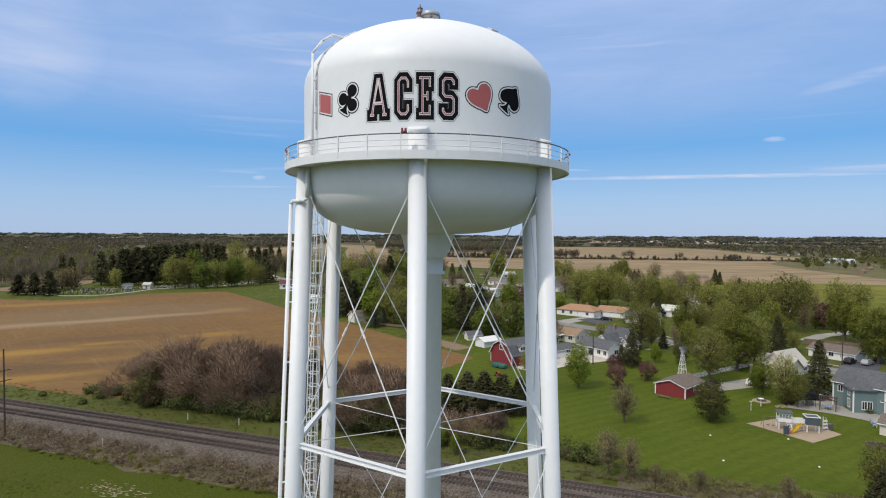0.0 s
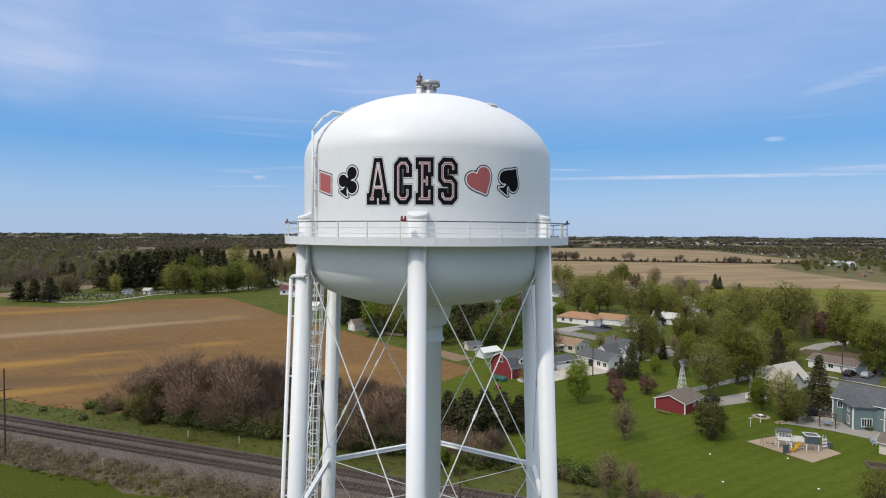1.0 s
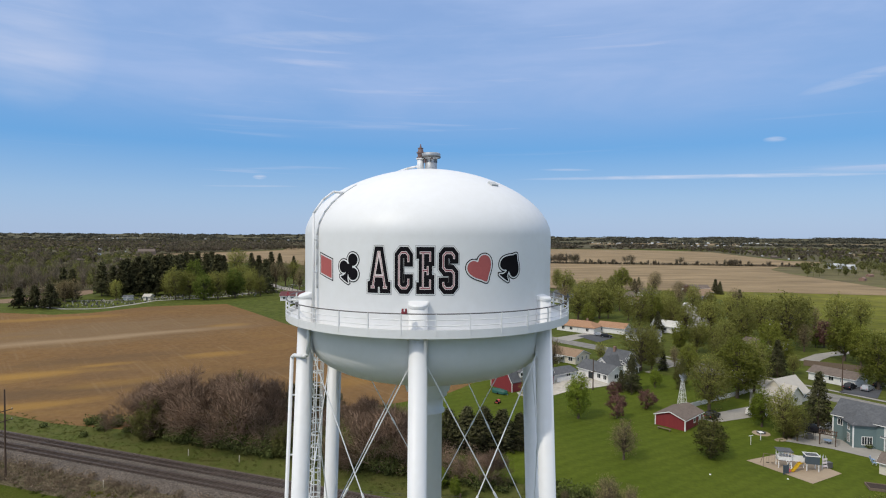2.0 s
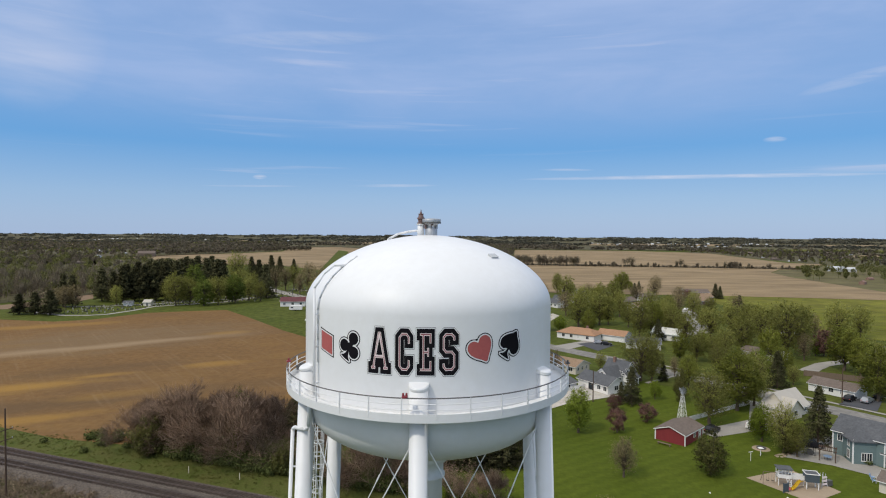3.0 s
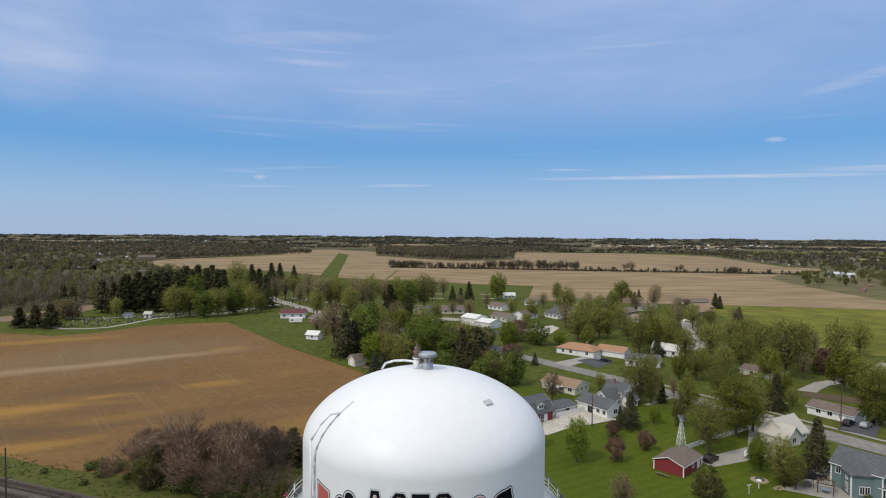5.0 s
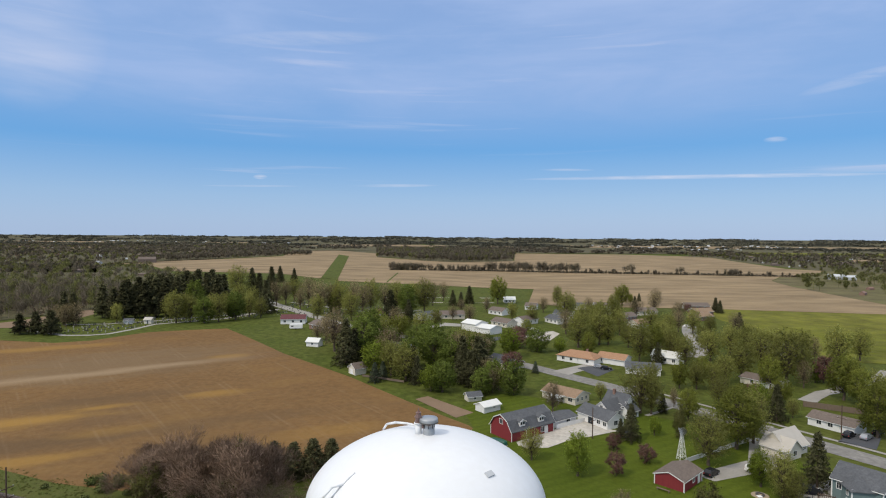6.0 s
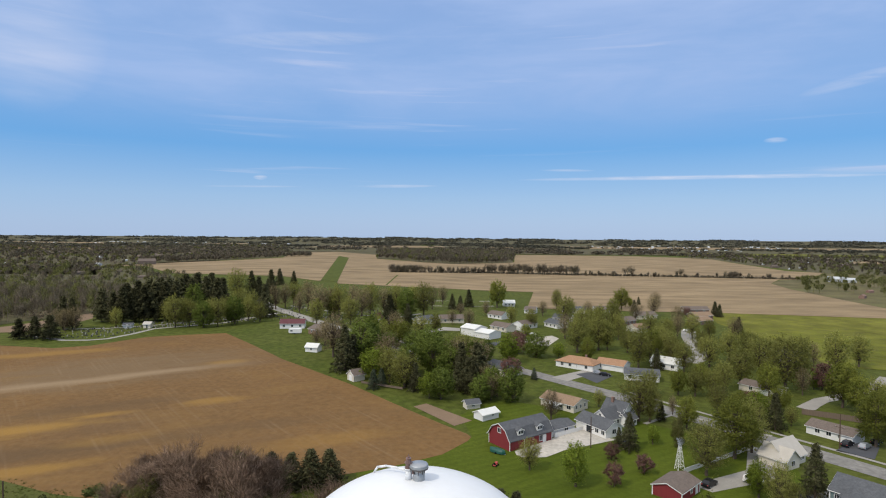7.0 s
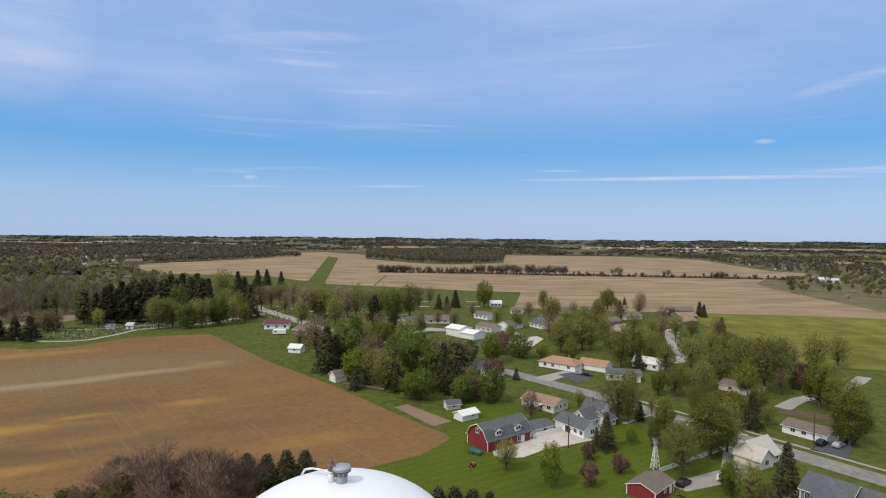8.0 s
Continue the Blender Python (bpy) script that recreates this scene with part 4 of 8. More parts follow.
def mark_suits(tower):
    def smooth_loop(half, turn, wide=1.0):
        """A mirror-symmetric outline through the points of its right half, leaning by turn degrees."""
        pts = half + [(-x, y) for x, y in half[::-1] if x > 1e-6]
        n, out = len(pts), []
        for i in range(n):
            p0, p1, p2, p3 = (Vector(pts[(i + k) % n]) for k in (-1, 0, 1, 2))
            steps = 1 if (p2 - p1).length < 0.12 else 4
            for k in range(steps):
                t = k / steps
                q = p1 if steps == 1 else 0.5 * (2 * p1 + (p2 - p0) * t + (2 * p0 - 5 * p1 + 4 * p2 - p3) * t * t + (3 * p1 - p0 - 3 * p2 + p3) * t ** 3)
                c, s = math.cos(radians(turn)), math.sin(radians(turn))
                out.append((wide * (q.x * c - q.y * s), q.x * s + q.y * c))
        area = sum(a[0] * b[1] - b[0] * a[1] for a, b in zip(out, out[1:] + out[:1]))
        return out if area > 0 else out[::-1]

    def disc(cx, cz, r):
        return [(cx + r * math.cos(2 * math.pi * i / 28), cz + r * math.sin(2 * math.pi * i / 28)) for i in range(28)]

    def paint(name, loops, u, z, fill, label):
        for d, lift, mat in ((0.095, 0.006, "black"), (0.052, 0.011, "tower_white"), (0.0, 0.016, fill)):
            for i, lp in enumerate(loops):
                decal(name, [grown(lp, d)], u, z, 1, lift + 0.0006 * i, mat, tower, label if mat == fill and not i else "")

    paint("diamond", [[(-5.31, 40.20), (-4.48, 39.99), (-4.48, 40.76), (-5.31, 40.97)]], 0, 0, "red_mark", "faded red diamond with a dark edge")
    heart = [(0, 0.30), (0.12, 0.41), (0.27, 0.45), (0.44, 0.39), (0.54, 0.22), (0.51, 0.0), (0.37, -0.22), (0.18, -0.41), (0, -0.59)]
    paint("heart", [smooth_loop(heart, 27, 1.04)], 2.40, 40.50, "red_mark", "faded red heart with a black edge")
    spade = [(0, 0.60), (0.16, 0.44), (0.36, 0.27), (0.50, 0.07), (0.51, -0.12), (0.41, -0.28), (0.23, -0.31), (0.10, -0.24)]
    stem = [(0.03, -0.1), (0.06, -0.32), (0.13, -0.46), (0.25, -0.58)]
    paint("spade", [smooth_loop(spade, -34, 1.1), smooth_loop(stem, -34, 1.1)], 3.90, 40.57, "black", "black spade with a white line")
    lobes = []
    for a in (61, 181, 301):
        lobes.append(disc(0.335 * math.cos(radians(a)), 0.335 * math.sin(radians(a)), 0.255))
    club_stem = [(0.05, 0.1), (0.06, -0.29), (0.13, -0.49), (0.25, -0.63)]
    paint("club", lobes + [smooth_loop(club_stem, -29), disc(0, 0, 0.14)], -3.37, 40.52, "black", "black club with a white line")


def tower_fittings(tower):
    # overflow pipe down one leg
    leg_dir = (leg_place(-1, 0) - leg_place(-1, 36)).normalized()
    off = Vector((-0.56, -0.12, 0))
    top = leg_place(-1, 36.3) + off
    bm = bmesh.new()
    front = leg_place(-1, 36.55) + Vector((0.22, -0.5, 0))
    pipe(bm, [front + Vector((0.05, 0.05, 1.4)), front, front + Vector((-0.06, 0, -0.1)), front + Vector((-0.2, 0, -0.14)), top + Vector((0.12, -0.1, 0.12)), top, leg_place(-1, 0.3) + off], 0.085, 10)
    over = part("overflow_pipe", bm, "tower_white", tower, "", True)
    for i in range(13):
        z = 34.6 - 2.7 * i
        p = leg_place(-1, z)
        bm = bmesh.new()
        tube(bm, p + off, p, 0.04, 6)
        part("bracket", bm, "tower_white", over)
    # caged ladder beside a back leg
    base = new("ladder")
    base.parent = tower
    lo = Vector((-0.86, -0.15, 0))
    c0, c1 = leg_place(-2, 0.5) + lo, leg_place(-2, 37.9) + lo
    slope = (c1 - c0).normalized()
    q = slope.to_track_quat("Z", "Y").to_matrix().to_4x4()
    for x in (-0.2, 0.2):
        bm = bmesh.new()
        s = q @ Vector((x, 0.3, 0))
        tube(bm, c0 + s, c1 + s, 0.035, 6)
        part("stile", bm, "tower_white", base)
    bm = bmesh.new()
    tube(bm, (-0.2, 0.3, 0), (0.2, 0.3, 0), 0.015, 5)
    rung = part("rung", bm, "tower_white", base)
    span = (c1 - c0).length
    rung.matrix_basis = Matrix.Translation(c0) @ q
    for i in range(1, int(span / 0.33)):
        again(rung, Matrix.Translation(c0 + slope * (0.33 * i)) @ q)
    for a in (-150, -110, -70, -30, 180, 0):
        bm = bmesh.new()
        s = q @ Vector((0.29 * math.cos(radians(a)), 0.29 * math.sin(radians(a)), 0))
        tube(bm, c0 + s + slope * 2.2, c1 + s, 0.022, 5)
        part("cage_bar", bm, "tower_white", base)
    bm = bmesh.new()
    lathe(bm, [(0.28, -0.03), (0.30, -0.03), (0.30, 0.03), (0.28, 0.03)], 16, True)
    hoop = part("cage_hoop", bm, "tower_white", base)
    hoop.matrix_basis = Matrix.Translation(c0 + slope * 2.2) @ q
    for i in range(1, 50):
        again(hoop, Matrix.Translation(c0 + slope * (2.2 + 0.7 * i)) @ q)
    # stand-off roof ladder: outer pipe and rail on the skin
    a = -5.62
    bm = bmesh.new()

    def off_axis(r, z):
        return Vector((r * math.sin(a / 6.2), -r * math.cos(a / 6.2), z))

    pipe(bm, [off_axis(6.2, 37.95), off_axis(6.2, 42.75), off_axis(5.75, 43.35), off_axis(5.25, 43.72), off_axis(4.6, 43.7), off_axis(4.2, 43.72)], 0.055, 8)
    roof = part("roof_pipe", bm, "tower_white", tower, "", True)
    bm = bmesh.new()
    pipe(bm, [off_axis(tank_radius(z) + 0.05, z) for z in (39.5, 40.5, 41.2, 41.8, 42.3, 42.8, 43.2, 43.6, 43.9, 44.1)], 0.032, 6)
    part("skin_rail", bm, "tower_white", roof, "", True)
    for z in (38.6, 40.2, 41.6):
        bm = bmesh.new()
        tube(bm, off_axis(5.9, z), off_axis(6.2, z), 0.04, 6)
        part("bracket", bm, "tower_white", roof)
    # top: mast with lamp, mushroom vent, hatch, handrail
    bm = bmesh.new()
    tube(bm, (-0.42, 0, TOP - 0.1), (-0.42, 0, TOP + 0.50), 0.17, 12)
    tube(bm, (-0.42, 0, TOP + 0.50), (-0.42, 0, TOP + 0.55), 0.22, 12)
    mast = part("mast", bm, "tower_white", tower, "", True)
    bm = bmesh.new()
    for z0, z1, r, r2 in ((0.55, 0.62, 0.19, 0.19), (0.62, 0.80, 0.13, 0.16), (0.80, 0.86, 0.20, 0.20), (0.86, 1.02, 0.15, 0.11), (1.02, 1.06, 0.14, 0.14), (1.06, 1.14, 0.06, 0.05), (1.14, 1.26, 0.03, 0.02)):
        tube(bm, (-0.42, 0, TOP + z0), (-0.42, 0, TOP + z1), r, 12, r2)
    tube(bm, (-0.18, -0.14, TOP + 0.3), (-0.18, -0.14, TOP + 0.72), 0.06, 8)
    tube(bm, (-0.42, 0, TOP + 0.66), (-0.18, -0.14, TOP + 0.66), 0.03, 6)
    tube(bm, (-0.18, -0.14, TOP + 0.52), (0.20, -0.42, TOP + 0.50), 0.03, 6)
    part("beacon", bm, "beacon", mast, "dull red double beacon lamp")
    bm = bmesh.new()
    lathe(bm, [(0.30, TOP - 0.08), (0.30, TOP + 0.30), (0.27, TOP + 0.34), (0.27, TOP + 0.48), (0.36, TOP + 0.56), (0.46, TOP + 0.60), (0.47, TOP + 0.62), (0.47, TOP + 0.76), (0.44, TOP + 0.80), (0, TOP + 0.83)], 28)
    vent = part("roof_vent", bm, "steel", tower, "galvanised mushroom vent", True)
    vent.location = (0.10, -0.05, 0)
    bm = bmesh.new()
    lathe(bm, [(0.46, TOP + 0.57), (0.485, TOP + 0.57), (0.485, TOP + 0.63), (0.46, TOP + 0.63)], 28, True)
    part("rim_band", bm, "dull_metal", vent)
    for i in range(8):
        bm = bmesh.new()
        b = radians(45 * i)
        box(bm, -0.02, 0.02, 0.27, 0.31, TOP + 0.32, TOP + 0.54, Matrix.Rotation(b, 4, "Z"))
        part("mesh_bar", bm, "dull_metal", vent)
    bm = bmesh.new()
    n = Vector((2.95 / 38, -3.1 / 38, 3.4 / 18)).normalized()
    m = Matrix.Translation(on_dome(2.95, -2.7)) @ n.to_track_quat("Z", "Y").to_matrix().to_4x4()
    box(bm, -0.22, 0.22, -0.14, 0.14, -0.05, 0.08, m)
    part("roof_hatch", bm, "dull_white", tower)
    bm = bmesh.new()
    pipe(bm, [on_dome(-2.4, 2.2, 0.05), on_dome(-2.2, 2.0, 0.3), on_dome(-1.7, 1.55, 0.34), on_dome(-1.1, 1.0, 0.3), on_dome(-0.6, 0.55, 0.26), on_dome(-0.5, 0.45, 0.0)], 0.06, 8)
    part("roof_handrail", bm, "tower_white", tower, "", True)
    # obstruction lights and boxes on the railing
    for ang, mat, n in ((-6.2, "maroon", 2), (-84, "maroon", 1), (84, "dull_metal", 1)):
        c = Vector((6.86 * math.sin(radians(ang)), -6.86 * math.cos(radians(ang)), 38.84))
        bm = bmesh.new()
        tube(bm, c, c + Vector((0, 0, 0.06)), 0.12, 8)
        for i in range(n):
            s = Vector(((i - (n - 1) / 2) * 0.13, 0, 0))
            tube(bm, c + s + Vector((0, 0, 0.03)), c + s + Vector((0, 0, 0.18)), 0.05, 10, 0.04)
        part("warning_light", bm, mat, tower, "small dark red warning light" if mat == "maroon" else "")
    for ang in (-97, -100.5, -102):
        c = Vector((6.8 * math.sin(radians(ang)), -6.8 * math.cos(radians(ang)), 38.2))
        bm = bmesh.new()
        box(bm, -0.1, 0.1, -0.06, 0.06, -0.1, 0.12, Matrix.Translation(c))
        part("junction_box", bm, "dull_metal", tower)


def on_dome(x, y, lift=0.0):
    r = math.hypot(x, y)
    return Vector((x, y, SPRING + (TOP - SPRING) * (max(0.0, 1 - (r / R) ** DOME)) ** (1 / DOME) + lift))


mark_letters(tower)
mark_suits(tower)
tower_fittings(tower)


# ---------------------------------------------------------------- trees
def cards(rng, p, out, size, slim):
    """Small leaf sprays at the places p, lying roughly across the direction out, shaded by it."""
    n = len(p)
    g = out + 0.85 * rng.normal(size=(n, 3))
    g /= np.linalg.norm(g, axis=1)[:, None] + 1e-9
    u = np.cross(g, rng.normal(size=(n, 3)))
    u /= np.linalg.norm(u, axis=1)[:, None] + 1e-9
    v = np.cross(g, u)
    s = size * rng.uniform(0.55, 1.25, (n, 1))
    a, b = u * s, v * s * slim * 1.3
    verts = np.stack([p - a, p + a * 0.8 - b, p + a * 0.8 + b], axis=1).reshape(-1, 3)
    return verts, np.arange(n * 3).reshape(-1, 3), np.repeat(out, 3, axis=0)


def unit(v):
    return v / (np.linalg.norm(v, axis=-1, keepdims=True) + 1e-9)


def leaves(rng, centres, per, spread, size, flat=1.0, slim=0.6, middle=(0, 0, 5.0), feather=0.0):
    """Leaf sprays round the centres of the clumps of one crown; feather strings them along rising twigs."""
    n = len(centres) * per
    c = np.repeat(np.array(centres), per, axis=0)
    d = unit(rng.normal(size=(n, 3)))
    rad = spread * np.minimum(np.abs(rng.normal(0.55, 0.45, (n, 1))), 1.8)
    p = c + d * rad * np.array([1, 1, flat])
    if feather:
        k = len(centres) * (per // 9 + 1)
        away = unit(np.repeat(np.array(centres), per // 9 + 1, axis=0) - np.array(middle))
        to = unit(0.55 * away + 0.6 * rng.normal(size=(k, 3)) + np.array([0, 0, 0.5]))
        pick = np.arange(n) // per * (per // 9 + 1) + np.arange(n) % per // 9
        strung = c + to[pick] * spread * 1.7 * rng.uniform(-0.15, 1.0, (n, 1)) + rng.normal(size=(n, 3)) * 0.16 * spread
        p = np.where(rng.random((n, 1)) < feather, strung, p)
    out = unit(0.7 * unit(p - np.array(middle)) + 0.55 * d + np.array([0, 0, 0.2]))
    return cards(rng, p, out, size, slim)


def mesh_of(name, verts, faces, mat, normals=None):
    me = bpy.data.meshes.new(name)
    me.from_pydata([tuple(v) for v in verts], [], [tuple(f) for f in faces])
    me.materials.append(MAT[mat])
    if normals is not None:
        me.normals_split_custom_set_from_vertices([tuple(v) for v in normals])
    return me


def limb(bm, p, q, r0, r1, n=6):
    tube(bm, p, q, r0, n, r1)


KINDS = {
    # leaf material, half width/height, crown base, clumps, leaves per clump, clump radius, leaf size, branchiness, widest at
    "green": ("leaf_green", 0.31, 0.15, 92, 52, 0.78, 0.20, 1, 0.42),
    "bright": ("leaf_bright", 0.30, 0.15, 84, 52, 0.80, 0.20, 1, 0.40),
    "olive": ("leaf_olive", 0.33, 0.18, 96, 38, 0.98, 0.18, 2, 0.55),
    "bud": ("leaf_bud", 0.31, 0.20, 80, 36, 0.95, 0.19, 3, 0.55),
    "purple": ("leaf_purple", 0.45, 0.10, 60, 80, 0.95, 0.23, 1, 0.45),
    "bush": ("leaf_bush", 0.36, 0.05, 84, 48, 0.85, 0.23, 1, 0.30),
    "deep": ("leaf_deep", 0.34, 0.08, 104, 56, 0.80, 0.20, 1, 0.40),
}


def broadleaf(kind, seed, fine=False):
    leaf, wide, low, clumps, per, cr, size, branchy, belly = KINDS[kind]
    if fine:
        per, size = int(per * 2.1), size * 0.66
    rng = np.random.default_rng(seed)
    root = thing("tree", 0, 0, 0, 0, "", "")
    centres = []
    lobes = rng.uniform(0, 6.28, 3)
    room, tries = 0.95 * cr, 0
    half = wide * 10 - 0.7 * cr
    while len(centres) < clumps:
        x, y = rng.uniform(-1.15, 1.15, 2)
        f = rng.uniform(0, 1)
        a = math.atan2(y, x)
        reach = math.sqrt(max(0.0, 1 - ((f - belly) / (1 - belly)) ** 2)) if f > belly else 0.55 + 0.45 * math.sin(math.pi / 2 * f / belly)
        reach *= 1 + 0.15 * math.sin(2 * a + lobes[0] + 2 * f) + 0.13 * math.sin(3 * a + lobes[1] + 5 * f) + 0.1 * math.sin(5 * a + lobes[2])
        r = math.hypot(x, y)
        if r < reach and (r > 0.5 * reach or rng.uniform() < 0.3):
            c = (x * half, y * half, 10 * (low + (0.94 - low) * f))
            tries += 1
            if tries > 2500:
                room, tries = room * 0.9, 0
            if all((c[0] - q[0]) ** 2 + (c[1] - q[1]) ** 2 + (c[2] - q[2]) ** 2 > room * room for q in centres):
                centres.append(c)
    bm = bmesh.new()
    lean = Vector((rng.uniform(-0.3, 0.3), rng.uniform(-0.3, 0.3), 0))
    knots = [Vector((0, 0, -0.3)), Vector((0, 0, 10 * low)) + lean * 0.4, Vector((0, 0, 5.6)) + lean, Vector((0, 0, 8.4)) + lean * 1.4]
    radii = [0.30, 0.21, 0.12, 0.04]
    for i in range(3):
        limb(bm, knots[i], knots[i + 1], radii[i], radii[i + 1], 7)
    for k, c in enumerate(centres[: int(clumps * (0.4 if branchy < 2 else 0.65))]):
        c = Vector(c)
        stout = 1.8 if k < 7 else 1.0
        f = max(0.0, min(0.9, (c.z - 10 * low - 2.0) / 9.0))
        s = knots[1].lerp(knots[3], f * 0.7)
        mid = s.lerp(c, 0.5) + Vector((0, 0, -0.1 + 0.12 * (c.z - s.z)))
        limb(bm, s, mid, 0.085 * stout, 0.055 * stout, 4 if fine else 3)
        limb(bm, mid, c, 0.055 * stout, 0.018, 3)
        if branchy >= 2 and fine:
            for _ in range(branchy * 2):
                e = c + Vector(rng.normal(size=3)) * 0.6 + Vector((0, 0, 0.35))
                limb(bm, mid.lerp(c, 0.6), e, 0.022, 0.008, 3)
    part("trunk", bm, "bark", root)
    v, f, nn = leaves(rng, centres, per, cr, size, 0.9, 0.35 if kind == "bud" else 0.6, (0, 0, 4.6), {"olive": 0.85, "bud": 0.75, "bright": 0.45, "green": 0.35}.get(kind, 0.2))
    crown = new("crown", mesh_of("crown", v, f, leaf, nn))
    crown.parent = root
    return root


def conifer(mat, seed, wide=0.30, thick=1.0, fine=False, bare=0.7, ragged=0.0):
    rng = np.random.default_rng(seed)
    root = thing("conifer", 0, 0, 0, 0, "", "")
    bm = bmesh.new()
    limb(bm, Vector((0, 0, -0.3)), Vector((0, 0, 9.6)), 0.2, 0.03, 7)
    cs = []
    z = bare
    while z < 9.7:
        reach = wide * 10 * (1 - (z / 10.2) ** 1.15) + 0.12
        k = max(4, int(9 * reach / (wide * 10)) + 4)
        for i in range(k):
            a = 2 * math.pi * i / k + rng.uniform(0, 1)
            rr = reach * rng.uniform(0.75 - ragged, 1.1 + 0.5 * ragged)
            for f in (0.45, 0.75, 1.0):
                cs.append((rr * f * math.cos(a), rr * f * math.sin(a), z - 0.16 * rr * f + rng.normal() * 0.07))
            limb(bm, Vector((0, 0, z)), Vector((rr * 0.9 * math.cos(a), rr * 0.9 * math.sin(a), z - 0.2)), 0.04, 0.012, 3)
        z += 0.52 * (0.7 + 0.5 * (1 - z / 10))
    part("trunk", bm, "bark", root)
    v, f, nn = leaves(rng, cs, 20 if fine else 11, (0.40 if fine else 0.44) * thick, 0.17 if fine else 0.25, 0.55, 0.4, (0, 0, 3.5))
    crown = new("crown", mesh_of("crown", v, f, mat, nn))
    crown.parent = root
    return root


def bare_shrub(seed, mat="twig"):
    """Leafless multi-stemmed thicket tree."""
    rng = np.random.default_rng(seed)
    root = thing("bare_tree", 0, 0, 0, 0, "", "")
    bm = bmesh.new()
    tips = []

    def grow(p, d, long, r, depth):
        q = p + d * long
        limb(bm, p, q, r, r * 0.6, 4 if depth > 1 else 3)
        if depth < 3:
            tips.append((q, d))
        if depth == 0:
            return
        for _ in range(3):
            e = (d + Vector(rng.normal(size=3)) * 0.42 + Vector((0, 0, 0.12))).normalized()
            grow(q, e, long * rng.uniform(0.62, 0.92), r * 0.6, depth - 1)

    for _ in range(5):
        d = Vector((rng.normal() * 0.32, rng.normal() * 0.32, 1)).normalized()
        grow(Vector((rng.normal() * 0.5, rng.normal() * 0.5, -0.2)), d, 2.3, 0.07, 4)
    part("trunk", bm, "twig", root)
    n = len(tips) * 13
    at = np.repeat(np.array([tuple(q) for q, _ in tips]), 13, axis=0) + rng.normal(size=(n, 3)) * 0.3
    to = unit(np.repeat(np.array([tuple(d) for _, d in tips]), 13, axis=0) + rng.normal(size=(n, 3)) * 0.5 + np.array([0, 0, 0.25]))
    side = unit(np.cross(to, rng.normal(size=(n, 3)))) * rng.uniform(0.014, 0.028, (n, 1))
    v = np.stack([at - side, at + side, at + to * rng.uniform(0.5, 1.3, (n, 1))], axis=1).reshape(-1, 3)
    crown = new("crown", mesh_of("crown", v, np.arange(n * 3).reshape(-1, 3), mat, np.repeat(unit(at - np.array([0, 0, 4.5])), 3, axis=0)))
    crown.parent = root
    return root


PROTO = {k: [broadleaf(k, 10 * i + s) for s in (1, 2, 3)] for i, k in enumerate(KINDS)}
PROTO.update({k + "_near": [broadleaf(k, 10 * i + s, True) for s in (4, 5, 6)] for i, k in enumerate(KINDS)})
PROTO["spruce_near"] = [conifer("needle", s, 0.30, 1.0, True) for s in (63, 64)]
PROTO["blue_near"] = [conifer("needle_blue", s, 0.34, 1.0, True) for s in (73, 74)]
PROTO["spruce"] = [conifer("needle", s) for s in (61, 62)]
PROTO["blue"] = [conifer("needle_blue", s, 0.34) for s in (71, 72)]
PROTO["pine"] = [conifer("needle", s, 0.22, 1.1, False, 1.3, 0.3) for s in (81, 82, 83)]
PROTO["bare"] = [bare_shrub(s) for s in (91, 92, 93)]
LABELS = {
    "green": ("leafy green tree standing on the grass", "tree"), "bright": ("bright spring-green tree standing on the grass", "tree"),
    "olive": ("tree with sparse olive-green spring leaves", "tree"), "bud": ("nearly bare tree with brown spring buds", "tree"),
    "purple": ("small ornamental tree with dark purple leaves", "tree"), "bush": ("rounded dark green bushy tree on the lawn", "tree"),
    "spruce": ("dark green conical spruce tree", "tree"), "blue": ("bluish green conical spruce tree", "tree"),
    "deep": ("dense dark green tree standing on the grass", "tree"), "pine": ("dense dark evergreen tree", "tree"), "bare": ("leafless brown thicket tree beside the field", "tree"),
}
used_protos = set()
tree_rng = random.Random(5)


def plant(kind, x, y, h, wide=1.0, group="village trees"):
    """A tree of that kind, h metres high; wide stretches its crown."""
    if group == "village trees" and y > 355 and x < 20 and kind in ("green", "olive") and tree_rng.random() < 0.45:
        kind = "bud"
    if kind == "green" and x < 60 and 190 < y < 275 or kind == "green" and y > 320 and x < 20:
        kind = "deep"
    p = tree_rng.choice(PROTO[kind + "_near" if y < 190 and kind + "_near" in PROTO else kind])
    s = h / 10
    if group == "village trees" and kind in KINDS:
        wide *= tree_rng.uniform(1.05, 1.4) if 190 < y < 320 and x < 60 else tree_rng.uniform(0.9, 1.2)
        s *= 1.12 if y > 230 else 1.0
        s *= 0.85 if y > 355 and x < 20 else 1.0
        s *= 1.1 if x < 45 and 190 < y < 265 else 1.0
    if kind == "bare":
        s *= 1.24
    m = Matrix.Translation((x, y, land(x, y))) @ Matrix.Rotation(tree_rng.uniform(0, 6.28), 4, "Z") @ Matrix.Diagonal((s * wide, s * wide, s, 1))
    if p.name not in used_protos:
        used_protos.add(p.name)
        p.matrix_basis = m
        ob = p
    else:
        loc, rot, _ = p.matrix_basis.decompose()
        old = p.scale.copy()
        p.scale = (1, 1, 1)
        ob = copy_thing(p, m)
        p.scale = old
    tagged(ob, *LABELS[kind], group)
    return ob


